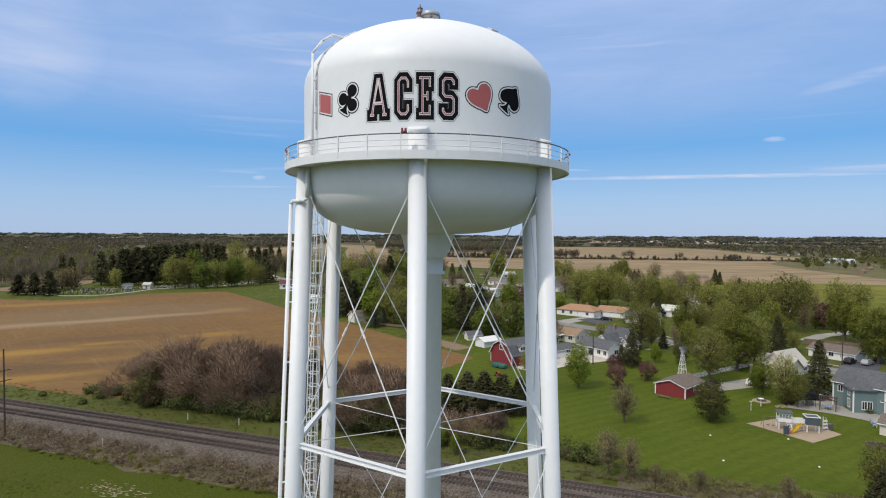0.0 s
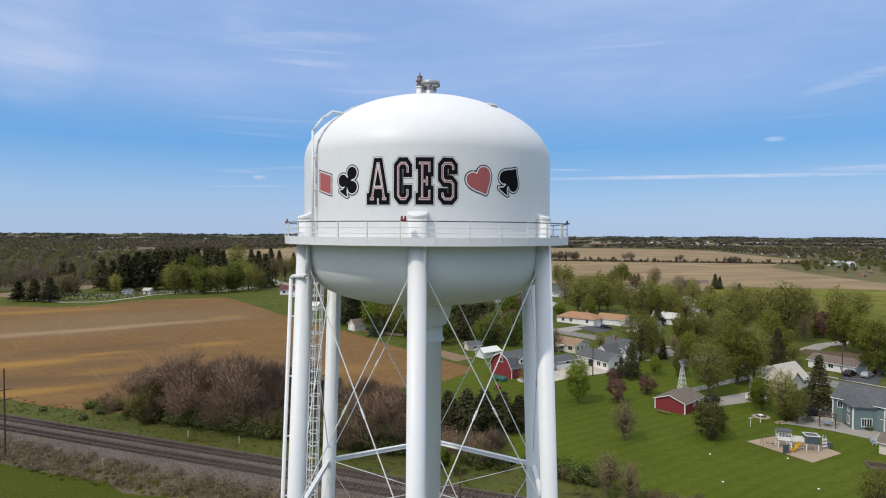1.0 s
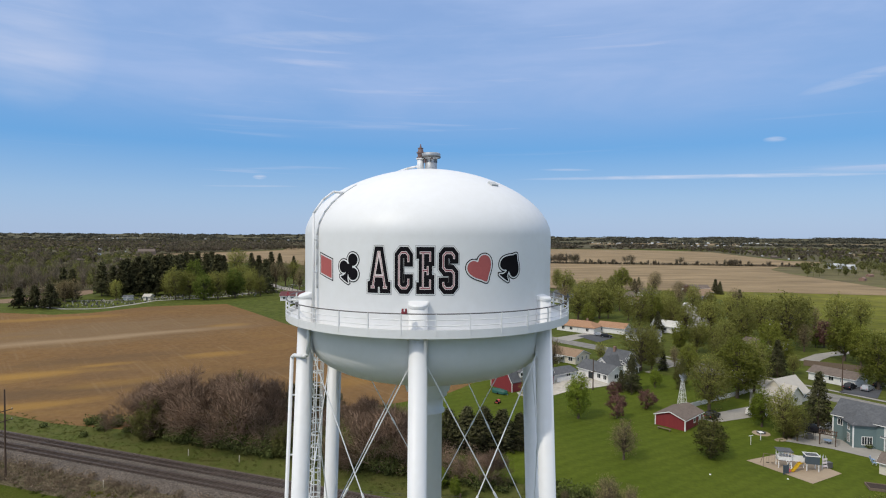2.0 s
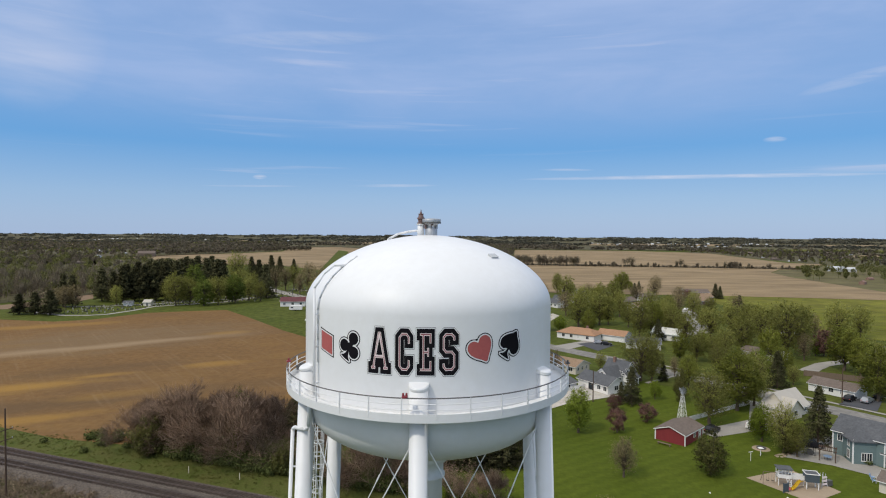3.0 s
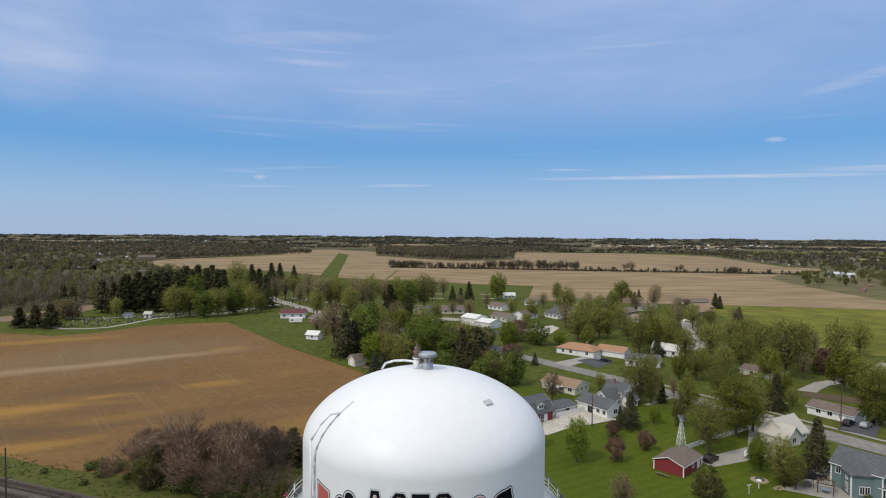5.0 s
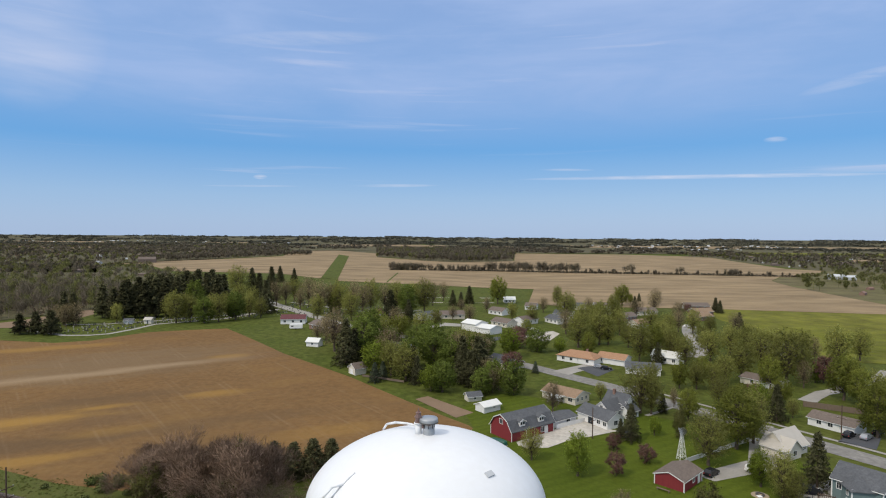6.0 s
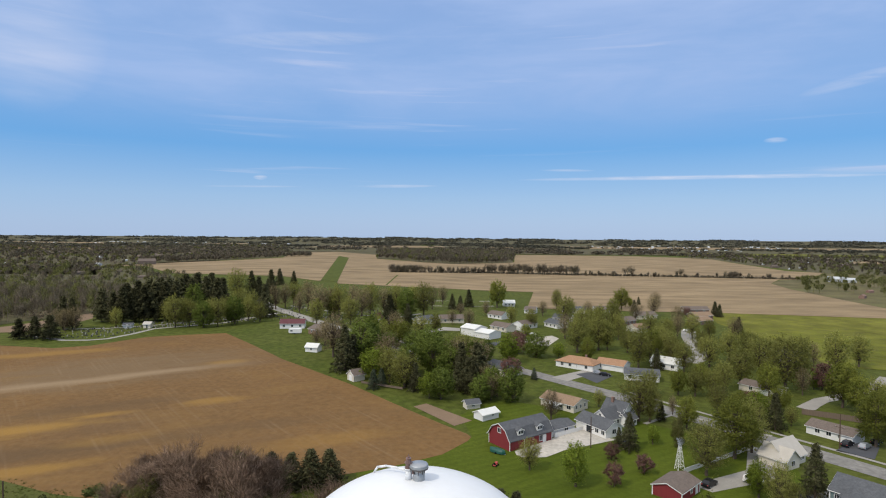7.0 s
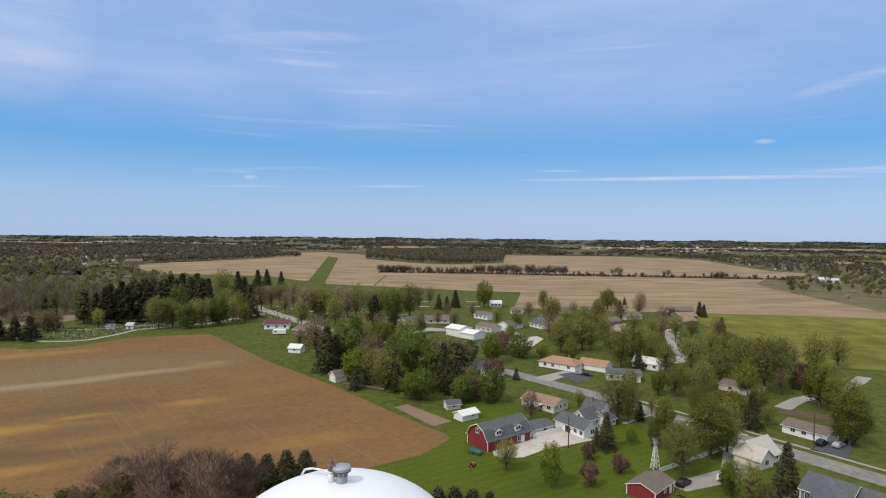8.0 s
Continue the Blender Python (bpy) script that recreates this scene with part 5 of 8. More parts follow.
# ---------------------------------------------------------------- houses
def wall_frame(side, L, W):
    """Pose of a wall's middle at the ground: x along the wall, -y outwards."""
    return {"f": pose(0, -W / 2, 0), "b": pose(0, W / 2, 0, 0, 0, 180), "l": pose(-L / 2, 0, 0, 0, 0, -90), "r": pose(L / 2, 0, 0, 0, 0, 90)}[side]


def window(house, m, x, z, w, h, trim="white"):
    bm = bmesh.new()
    for a in ((x - w / 2 - 0.1, x + w / 2 + 0.1, z + h, z + h + 0.1), (x - w / 2 - 0.12, x + w / 2 + 0.12, z - 0.12, z), (x - w / 2 - 0.1, x - w / 2, z, z + h), (x + w / 2, x + w / 2 + 0.1, z, z + h), (x - 0.03, x + 0.03, z, z + h)):
        box(bm, a[0], a[1], -0.07, 0.02, a[2], a[3], m)
    win = part("window", bm, trim, house)
    bm = bmesh.new()
    box(bm, x - w / 2, x + w / 2, -0.03, 0.01, z, z + h, m)
    part("pane", bm, "glass", win)


def door(house, m, x, w, h, mat="white", name="door"):
    bm = bmesh.new()
    box(bm, x - w / 2, x + w / 2, -0.05, 0.02, 0.08, h, m)
    if name == "garage_door":
        for i in range(1, 4):
            box(bm, x - w / 2, x + w / 2, -0.065, -0.05, h * i / 4 - 0.02, h * i / 4 + 0.02, m)
    d = part(name, bm, mat, house)
    bm = bmesh.new()
    box(bm, x - w / 2 - 0.12, x - w / 2, -0.07, 0.02, 0.05, h + 0.12, m)
    box(bm, x + w / 2, x + w / 2 + 0.12, -0.07, 0.02, 0.05, h + 0.12, m)
    box(bm, x - w / 2, x + w / 2, -0.07, 0.02, h, h + 0.12, m)
    part("door_frame", bm, "white", d)


def extrude_profile(bm, prof, x0, x1):
    """Closed (y, z) profile drawn out along x."""
    a = [bm.verts.new((x0, y, z)) for y, z in prof]
    b = [bm.verts.new((x1, y, z)) for y, z in prof]
    n = len(prof)
    for i in range(n):
        j = (i + 1) % n
        bm.faces.new((a[i], a[j], b[j], b[i]))
    bm.faces.new(a[::-1])
    bm.faces.new(b)


def house(name, label, x, y, rz, L, W, hw, hr, wall, roof, openings=(), category="house", group="village houses", trim="white", chimney=False, hip=0.0, over=0.45, base=0.0):
    ob = thing(name, x, y, land(x, y) + base, rz, label, category, group)
    bm = bmesh.new()
    if hip:
        box(bm, -L / 2, L / 2, -W / 2, W / 2, -0.3, hw)
    else:
        extrude_profile(bm, [(-W / 2, -0.3), (W / 2, -0.3), (W / 2, hw), (0, hw + hr), (-W / 2, hw)], -L / 2, L / 2)
    part("wall", bm, wall, ob)
    if wall in ("barn_red", "teal"):
        for cx in (-1, 1):
            for cy in (-1, 1):
                bm = bmesh.new()
                px, py = cx * L / 2, cy * W / 2
                box(bm, px - 0.11, px + 0.11, py - 0.11, py + 0.11, -0.2, hw - 0.05)
                part("corner_board", bm, trim, ob)
    k = hr / (W / 2)
    e = W / 2 + over
    bm = bmesh.new()
    if hip:
        o = over
        low = [bm.verts.new(v) for v in ((-L / 2 - o, -e, hw - o * k), (L / 2 + o, -e, hw - o * k), (L / 2 + o, e, hw - o * k), (-L / 2 - o, e, hw - o * k))]
        top = [bm.verts.new((-L / 2 + hip, 0, hw + hr)), bm.verts.new((L / 2 - hip, 0, hw + hr))]
        bm.faces.new((low[0], low[1], top[1], top[0]))
        bm.faces.new((low[2], low[3], top[0], top[1]))
        bm.faces.new((low[1], low[2], top[1]))
        bm.faces.new((low[3], low[0], top[0]))
        bm.faces.new(low[::-1])
        box(bm, -L / 2 - o, L / 2 + o, -e, e, hw - o * k - 0.18, hw - o * k - 0.005)
    else:
        t = 0.16
        extrude_profile(bm, [(-e, hw - over * k + 0.02), (0, hw + hr + 0.02), (e, hw - over * k + 0.02), (e, hw - over * k + t), (0, hw + hr + t + 0.03), (-e, hw - over * k + t)], -L / 2 - 0.35, L / 2 + 0.35)
    r = part("roof", bm, roof, ob)
    if not hip:
        for s in (-1, 1):
            bm = bmesh.new()
            xx = s * (L / 2 + 0.36)
            extrude_profile(bm, [(-e, hw - over * k - 0.08), (0, hw + hr - 0.08), (e, hw - over * k - 0.08), (e, hw - over * k + 0.1), (0, hw + hr + 0.1), (-e, hw - over * k + 0.1)], xx - 0.03, xx + 0.03)
            part("barge_board", bm, trim, r)
        for s in (-1, 1):
            bm = bmesh.new()
            box(bm, -L / 2 - 0.3, L / 2 + 0.3, s * e - 0.06, s * e + 0.06, hw - over * k - 0.1, hw - over * k + 0.05)
            part("gutter", bm, trim, r)
    if chimney:
        bm = bmesh.new()
        box(bm, L * 0.18 - 0.4, L * 0.18 + 0.4, 0.2, 0.9, hw + hr * 0.3, hw + hr + 0.9)
        part("chimney", bm, "brick", r)
    for kind, side, ox, oz, ow, oh in openings:
        m = wall_frame(side, L, W)
        if kind == "w":
            window(ob, m, ox, oz, ow, oh, trim)
        elif kind == "g":
            door(ob, m, ox, ow, oh, "white", "garage_door")
        else:
            door(ob, m, ox, ow, oh, kind)
    return ob


def row_of_windows(side, n, span, z=0.95, w=1.2, h=1.2):
    return [("w", side, -span / 2 + span * i / max(1, n - 1), z, w, h) for i in range(n)]


def dormer(parent, m, mat, label):
    """A gabled dormer with two sashes; its front looks along -x."""
    bm = bmesh.new()
    extrude_profile(bm, [(-0.9, -0.6), (0.9, -0.6), (0.9, 0.7), (0, 1.2), (-0.9, 0.7)], -1.3, 1.6)
    body = part("dormer", bm, mat, parent, label)
    body.matrix_basis = m
    bm = bmesh.new()
    extrude_profile(bm, [(-1.15, 0.58), (0, 1.24), (1.15, 0.58), (1.15, 0.72), (0, 1.40), (-1.15, 0.72)], -1.5, 1.6)
    top = part("dormer_roof", bm, "roof_grey", body)
    bm = bmesh.new()
    extrude_profile(bm, [(-1.15, 0.42), (0, 1.08), (1.15, 0.42), (1.15, 0.6), (0, 1.26), (-1.15, 0.6)], -1.56, -1.5)
    part("barge_board", bm, "white", top)
    for py in (-0.4, 0.4):
        bm = bmesh.new()
        box(bm, -1.36, -1.28, py - 0.38, py + 0.38, -0.25, 0.65)
        part("window", bm, "white", body)
        bm = bmesh.new()
        box(bm, -1.39, -1.30, py - 0.28, py + 0.28, -0.15, 0.55)
        part("pane", bm, "glass", body)


def gambrel_barn():
    L, W = 15.6, 8.5
    ob = thing("barn", 22.2, 160.5, 0, 35.5, "dark red gambrel barn with white trim and grey roof", "barn")
    bm = bmesh.new()
    prof = [(-W / 2, -0.3), (W / 2, -0.3), (W / 2, 2.9), (W / 2 - 1.5, 5.1), (0, 6.4), (-W / 2 + 1.5, 5.1), (-W / 2, 2.9)]
    extrude_profile(bm, prof, -L / 2, L / 2)
    part("wall", bm, "barn_red", ob)
    line = [(-W / 2 - 0.45, 2.55), (-W / 2, 2.95), (-W / 2 + 1.5, 5.15), (0, 6.46), (W / 2 - 1.5, 5.15), (W / 2, 2.95), (W / 2 + 0.45, 2.55)]
    bm = bmesh.new()
    extrude_profile(bm, line + [(a, b + 0.16) for a, b in line[::-1]], -L / 2 - 0.4, L / 2 + 0.4)
    r = part("roof", bm, "roof_grey", ob)
    for s in (-1, 1):
        bm = bmesh.new()
        xx = s * (L / 2 + 0.42)
        extrude_profile(bm, [(a, b - 0.1) for a, b in line] + [(a, b + 0.14) for a, b in line[::-1]], xx - 0.04, xx + 0.04)
        part("barge_board", bm, "white", r)
        for q in (-1, 1):
            bm = bmesh.new()
            box(bm, s * L / 2 - 0.06, s * L / 2 + 0.06, q * W / 2 - 0.09, q * W / 2 + 0.09, 0, 2.9)
            part("corner_board", bm, "white", ob)
    window(ob, wall_frame("l", L, W), 0.0, 4.0, 1.2, 1.2)
    window(ob, wall_frame("f", L, W), 3.6, 0.8, 1.2, 1.4)
    door(ob, wall_frame("f", L, W), 5.0, 1.0, 2.1)
    door(ob, wall_frame("f", L, W), -1.0, 3.0, 2.4, "barn_red", "garage_door")
    for x in (-3.7, 3.4):
        dormer(r, pose(x, -W / 2 + 1.75, 4.15, 0, 0, 90) @ Matrix.Scale(1.12, 4), "white", "white gabled dormer with a dark window")


gambrel_barn()
house("house", "white house with a dark grey shingle roof beside the barn", 46.2, 169.3, 121, 11.8, 6.6, 2.6, 1.85, "white", "roof_grey",
      [("w", "l", 0, 1.0, 1.4, 1.2), ("w", "b", 2.5, 0.9, 1.2, 1.3), ("glass", "b", -0.5, 1.8, 2.1, 2.1), ("w", "b", 4.8, 0.9, 1.1, 1.2), ("white", "b", -4.0, 0, 1.0, 2.1)])
house("house", "white two-storey house with a steep grey roof", 54.6, 179.0, 127, 7.6, 5.8, 3.3, 3.0, "white", "roof_grey",
      [("w", "l", -1.6, 3.2, 1.0, 1.4), ("w", "l", 1.6, 3.2, 1.0, 1.4), ("w", "b", 2.6, 2.6, 1.0, 1.2), ("w", "l", 0, 0.9, 1.2, 1.4)], chimney=True)
house("house_wing", "white gabled wing of the two-storey house", 50.6, 175.6, 37, 7.4, 5.6, 2.7, 2.3, "white", "roof_grey",
      [("w", "l", 0, 3.0, 0.8, 0.9), ("w", "l", 0, 0.8, 1.6, 1.2), ("w", "f", -2.0, 0.9, 1.0, 1.3), ("w", "f", 1.2, 0.9, 1.0, 1.3)], category="house")
house("porch", "white porch with a grey roof joining the house", 56.4, 175.4, 37, 4.6, 3.8, 2.3, 1.3, "white", "roof_grey", [("w", "f", -1, 0.8, 1.0, 1.4), ("w", "f", 1.2, 0.8, 1.0, 1.4)], category="porch")
house("garage", "low white link building with a grey roof", 33.3, 168.5, 35.5, 10.0, 6.0, 2.1, 0.8, "white", "roof_grey", [("white", "f", -1.5, 0, 1.0, 2.0), ("w", "f", 1.5, 0.9, 1.4, 1.1)], category="garage")
house("shed", "white garden shed with a cream metal roof", 14.1, 180.0, 37, 6.6, 4.2, 2.0, 0.9, "white", "roof_white", [("w", "f", 0.8, 1.1, 0.8, 0.8), ("white", "l", 0, 0, 1.8, 2.0)], category="shed")
house("hut", "small grey-roofed garden hut", 10.0, 190.4, 20, 4.8, 3.2, 1.8, 0.9, "cream", "roof_grey", [("w", "f", 0, 0.7, 0.8, 0.7)], category="shed")
house("house", "beige ranch house with a tan shingle roof", 41.0, 193.2, 134, 13.0, 8.2, 2.5, 1.5, "cream", "roof_tan",
      [("w", "l", -2.6, 1.0, 0.9, 1.1), ("w", "l", -0.2, 1.0, 0.9, 1.1), ("w", "l", 2.2, 1.0, 0.9, 1.1), ("w", "b", 4.6, 0.9, 1.5, 1.2), ("w", "b", 1.6, 0.9, 1.2, 1.2), ("white", "b", -2.0, 0, 1.0, 2.1)])
house("house", "white ranch house with an orange shingle roof", 59.5, 251.5, -38, 17.0, 10.0, 2.8, 1.9, "white", "roof_orange",
      row_of_windows("f", 4, 11) + [("white", "f", 2.0, 0, 1.0, 2.1)], hip=4.0, chimney=True)
house("garage", "white garage wing with an orange shingle roof", 73.5, 249.0, -38, 12.0, 8.0, 2.6, 1.6, "white", "roof_orange", [("g", "f", 0.5, 0, 4.8, 2.2), ("w", "f", -4.2, 1.0, 1.0, 1.1)], category="garage")
house("house", "white house with a grey shingle roof behind trees", 80.0, 232.0, -17, 13.0, 8.5, 2.6, 1.5, "white", "roof_grey", row_of_windows("f", 3, 9))
house("hall", "long bright white metal building", 17.6, 324.9, -45, 10.4, 10.0, 4.2, 1.5, "white", "roof_white", [("g", "l", 0, 0, 3.6, 3.2)], category="building")
house("hall", "lower bright white metal building wing", 24.8, 317.7, -45, 10.8, 10.0, 3.2, 1.3, "white", "roof_white", [("g", "f", 0, 0, 3.2, 2.8)], category="building")
house("shed", "white shed with a brown roof at the field's edge", -32.6, 221.0, 42, 5.0, 4.4, 2.5, 1.6, "cream", "roof_brown", [("white", "l", 0, 0, 1.6, 2.0)], category="shed")
house("house", "white house with a dark maroon roof beside the field", -85.0, 330.5, 6, 13.5, 8.0, 2.9, 1.9, "white", "roof_maroon", row_of_windows("f", 3, 9))
house("shed", "small white outbuilding on the grass", -59.2, 267.0, -15, 6.0, 4.5, 2.3, 1.3, "white", "roof_white", [("w", "f", 0, 0.9, 0.9, 0.9)], category="shed")
house("house", "long brown brick building with a brown roof", -61.5, 308.0, -43, 20.0, 9.0, 2.9, 1.8, "brick", "roof_brown", row_of_windows("f", 4, 14))
house("garage", "small barn-red garage with white trim and brown roof", 52.7, 128.7, 44, 9.0, 6.6, 2.4, 1.15, "barn_red", "roof_brown", [("white", "f", 3.0, 0, 1.0, 2.0), ("w", "f", 0.3, 1.0, 0.9, 0.9)], category="garage", over=0.3)
house("house", "cream house with a steep pale cream roof among trees", 87.4, 148.0, 30, 9.0, 7.0, 2.5, 3.2, "cream", "roof_pale", row_of_windows("f", 3, 6) + row_of_windows("l", 2, 3))
house("house_wing", "cream house wing with a pale cream roof", 85.2, 145.4, -60, 7.0, 5.6, 2.5, 2.3, "cream", "roof_pale", [("w", "l", 0, 0.9, 1.4, 1.2), ("w", "r", 0, 0.9, 1.4, 1.2)], category="house")
house("house", "white ranch house with a brown shingle roof", 113.4, 166.4, -57, 12.0, 7.6, 2.4, 1.25, "white", "roof_brown",
      row_of_windows("f", 3, 6) + [("g", "f", 4.2, 0, 3.0, 2.1)])
teal = house("house", "teal two-storey house with a grey shingle roof", 87.1, 118.6, -55, 9.0, 8.6, 5.2, 2.3, "teal", "roof_grey", [("w", "f", -3.2, 3.2, 0.8, 1.2), ("w", "l", 0, 3.0, 1.0, 1.3)])
house("house_bay", "teal two-storey bay with a hipped grey roof joining the house", 83.9, 116.5, -10, 4.4, 5.2, 5.0, 1.9, "teal", "roof_grey",
      [("w", "f", -0.2, 0.8, 0.8, 1.5), ("w", "f", 0.75, 0.8, 0.8, 1.5), ("w", "l", 0.9, 3.2, 0.7, 1.0), ("w", "l", 0.9, 0.8, 0.8, 1.6)], category="house", hip=2.0)
wing = house("house_wing", "teal house wing with a grey shingle roof", 92.7, 112.0, -55, 9.0, 9.6, 3.0, 4.2, "teal", "roof_grey",
             [("w", "f", -3.7, 0.7, 0.8, 1.7), ("w", "f", 0.5, 0.9, 1.4, 1.3)], category="house")


dormer(wing, pose(-1.6, -2.6, 4.6, 0, 0, 90), "teal", "small teal dormer with a white-framed window")
house("shed", "small pale shed with a dark roof on the lawn", 79.9, 101.3, -55, 4.0, 4.0, 2.3, 1.0, "cream", "roof_brown", [("white", "l", 0, 0, 1.6, 1.9)], category="shed")
house("house", "tan house with a brown roof among trees", 118.5, 214.0, -57, 13.0, 8.5, 2.4, 1.1, "cream", "roof_brown", [("g", "f", 3.5, 0, 3.6, 2.2), ("w", "f", -2, 0.9, 1.2, 1.2)])

house("hut", "small grey cemetery building", -176, 325, 10, 4.6, 3.4, 1.9, 0.8, "dull_white", "roof_grey", [("white", "f", 0, 0, 1.0, 2.0)], category="building")
house("hut", "small pale stone cemetery vault", -165, 325.5, 0, 4.0, 3.5, 2.4, 1.0, "cream", "roof_pale", [("dull_metal", "f", 0, 0, 1.0, 1.9)], category="building")
# farther houses along the streets
FAR = ((-11.4, 358.8, 45, 12, "white", "roof_grey"), (-32.5, 343.5, 50, 12, "white", "roof_grey"), (5.5, 368, 10, 15, "cream", "roof_brown"), (36, 343, -50, 13, "cream", "roof_brown"),
       (50.6, 356.2, 45, 14, "white", "roof_brown"), (70.5, 361, -60, 12, "white", "roof_grey"), (64.5, 425, -20, 8, "white", "roof_brown"), (52.6, 464, 0, 9, "white", "roof_white"),
       (97, 429, -10, 17, "cream", "roof_grey"), (118, 431, 0, 12, "white", "roof_brown"), (117, 347, 30, 11, "cream", "roof_tan"), (104, 392, 20, 14, "brick", "roof_brown"),
       (118, 376, 35, 12, "brick", "roof_brown"), (188, 434, 0, 18, "brick", "roof_brown"), (168, 379, 25, 13, "brick", "roof_tan"), (158, 270, -60, 12, "white", "roof_grey"))
FAR2 = ((-18, 256, -45, 13, "cream", "roof_grey"), (25.5, 237, -48, 12, "cream", "roof_grey"), (98, 252, -40, 12, "white", "roof_white"),
        (140, 402, 10, 13, "cream", "roof_brown"), (178, 402, 15, 14, "brick", "roof_tan"), (38, 394, -45, 12, "white", "roof_brown"), (80, 385, -30, 12, "white", "roof_grey"))
for x, y, rz, L, wall, roof in FAR + FAR2:
    house("house", {"white": "white", "cream": "cream-coloured", "brick": "brown brick"}[wall] + " village house with a " + {"roof_grey": "grey", "roof_brown": "brown", "roof_maroon": "maroon", "roof_white": "white", "roof_pale": "pale", "roof_tan": "tan"}[roof] + " roof",
          x, y, rz, L, 8.5, 2.8, 1.9, wall, roof, row_of_windows("f", 3, L * 0.6) + [("g", "l", 0, 0, 3.2, 2.2)])
sheet("shared_driveway", [(-12.9, 327.3), (1, 346.6), (10.4, 344.7), (10.2, 334.6), (1.1, 334.4), (-11.9, 320.1)], "concrete", "pale drive in front of houses", 0.1)
sheet("hall_drive", [(40, 309.5), (53.1, 322.4), (62.2, 328.9), (64.4, 320.2), (53.3, 294.8), (49.6, 298.9)], "patio", "pale concrete drive beside the white hall", 0.1)
sheet("far_lane", ribbon([(-47.7, 465.6), (-20, 475), (9, 483.5), (40, 492)], 2.6), "patio", "pale lane before the green field", 0.16)
sheet("field_lane", ribbon([(-10, 445), (8.7, 449.4), (40.1, 458.5)], 2.6), "patio", "pale lane beside far houses", 0.16)
sheet("back_street", ribbon([(121, 193), (133, 203), (153, 212.5), (173, 228.5), (182, 237)], 5.0), "concrete", "pale street behind the ranch house", 0.08)
sheet("hall_asphalt", [(11.3, 285.1), (25, 302.6), (31.9, 307), (28, 295.4), (12.5, 278.5)], "asphalt", "dark asphalt drive below the white hall", 0.1)
sheet("asphalt_drive", [(55, 238), (63, 243), (70, 236), (60, 224)], "asphalt", "dark asphalt drive beside the street", 0.1)
sheet("house_drive", [(44, 232), (62, 247), (66, 243), (49, 226)], "concrete", "drive in front of the orange-roofed house", 0.1)
sheet("ranch_drive", [(106, 155), (114, 162), (120, 158), (112, 149)], "asphalt", "grey drive with parked cars", 0.1)
sheet("turnaround", [(122.9, 197.9), (131.1, 204.3), (132.6, 200.1), (124.0, 191.6), (120.2, 191.5)], "concrete", "pale paved turning place", 0.1)
sheet("back_patio", [(69.8, 117.5), (75, 122.3), (80.5, 127.3), (89.0, 130.7), (84.6, 123.9), (83.5, 117.8), (85.8, 111.9), (84.4, 99), (80.5, 103.5), (80.8, 108.8), (76.6, 113.4)], "concrete", "pale concrete patio behind the teal house", 0.1)
sheet("footpath", ribbon([(62, 176), (75.8, 186.5), (95, 166)], 1.5), "concrete", "narrow pale footpath", 0.1)


# ---------------------------------------------------------------- vehicles
def car(x, y, rz, paint, label, tall=0.0, category="car"):
    ob = thing("car", x, y, land(x, y) + 0.1, rz, label, category, "parked cars")
    prof = [(-2.25, 0.35), (2.25, 0.35), (2.3, 0.62), (2.2, 0.85), (1.15, 0.98), (0.45, 1.45 + tall), (-1.35, 1.5 + tall), (-2.15, 1.0 + tall * 0.6), (-2.3, 0.7)]
    bm = bmesh.new()
    rows = []
    for w, f in ((-0.88, 0), (-0.80, 1), (0.80, 1), (0.88, 0)):
        rows.append([bm.verts.new((px, w * (1 - 0.16 * (pz > 1.1)), pz * (1 if f else 1) - (0 if f else 0.02))) for px, pz in prof])
    n = len(prof)
    for a, b in zip(rows, rows[1:]):
        for i in range(n):
            j = (i + 1) % n
            bm.faces.new((a[i], a[j], b[j], b[i]))
    bm.faces.new(rows[0][::-1])
    bm.faces.new(rows[-1])
    part("body", bm, paint, ob)
    bm = bmesh.new()
    for s in (-1, 1):
        box(bm, -1.75, 0.62, s * 0.755 - 0.03, s * 0.755 + 0.03, 1.02 + tall * 0.6, 1.36 + tall)
    part("side_window", bm, "glass", ob)
    bm = bmesh.new()
    vs = [bm.verts.new(v) for v in ((1.12, -0.66, 1.03), (1.12, 0.66, 1.03), (0.52, 0.6, 1.42 + tall), (0.52, -0.6, 1.42 + tall))]
    ex = bmesh.ops.extrude_face_region(bm, geom=[bm.faces.new(vs)])
    bmesh.ops.translate(bm, vec=(0.05, 0, 0.03), verts=[v for v in ex["geom"] if isinstance(v, bmesh.types.BMVert)])
    part("windscreen", bm, "glass", ob)
    for px in (-1.4, 1.4):
        for s in (-1, 1):
            bm = bmesh.new()
            tube(bm, (px, s * 0.72, 0.32), (px, s * 0.92, 0.32), 0.33, 14)
            wheel = part("wheel", bm, "black", ob)
            bm = bmesh.new()
            tube(bm, (px, s * 0.90, 0.32), (px, s * 0.935, 0.32), 0.19, 10)
            part("rim", bm, "steel", wheel)
    for s in (-1, 1):
        bm = bmesh.new()
        box(bm, 2.18, 2.27, s * 0.62 - 0.16, s * 0.62 + 0.16, 0.62, 0.76)
        part("headlight", bm, "dull_white", ob)
        bm = bmesh.new()
        box(bm, -2.28, -2.2, s * 0.68 - 0.12, s * 0.68 + 0.12, 0.72, 0.92)
        part("tail_light", bm, "red", ob)


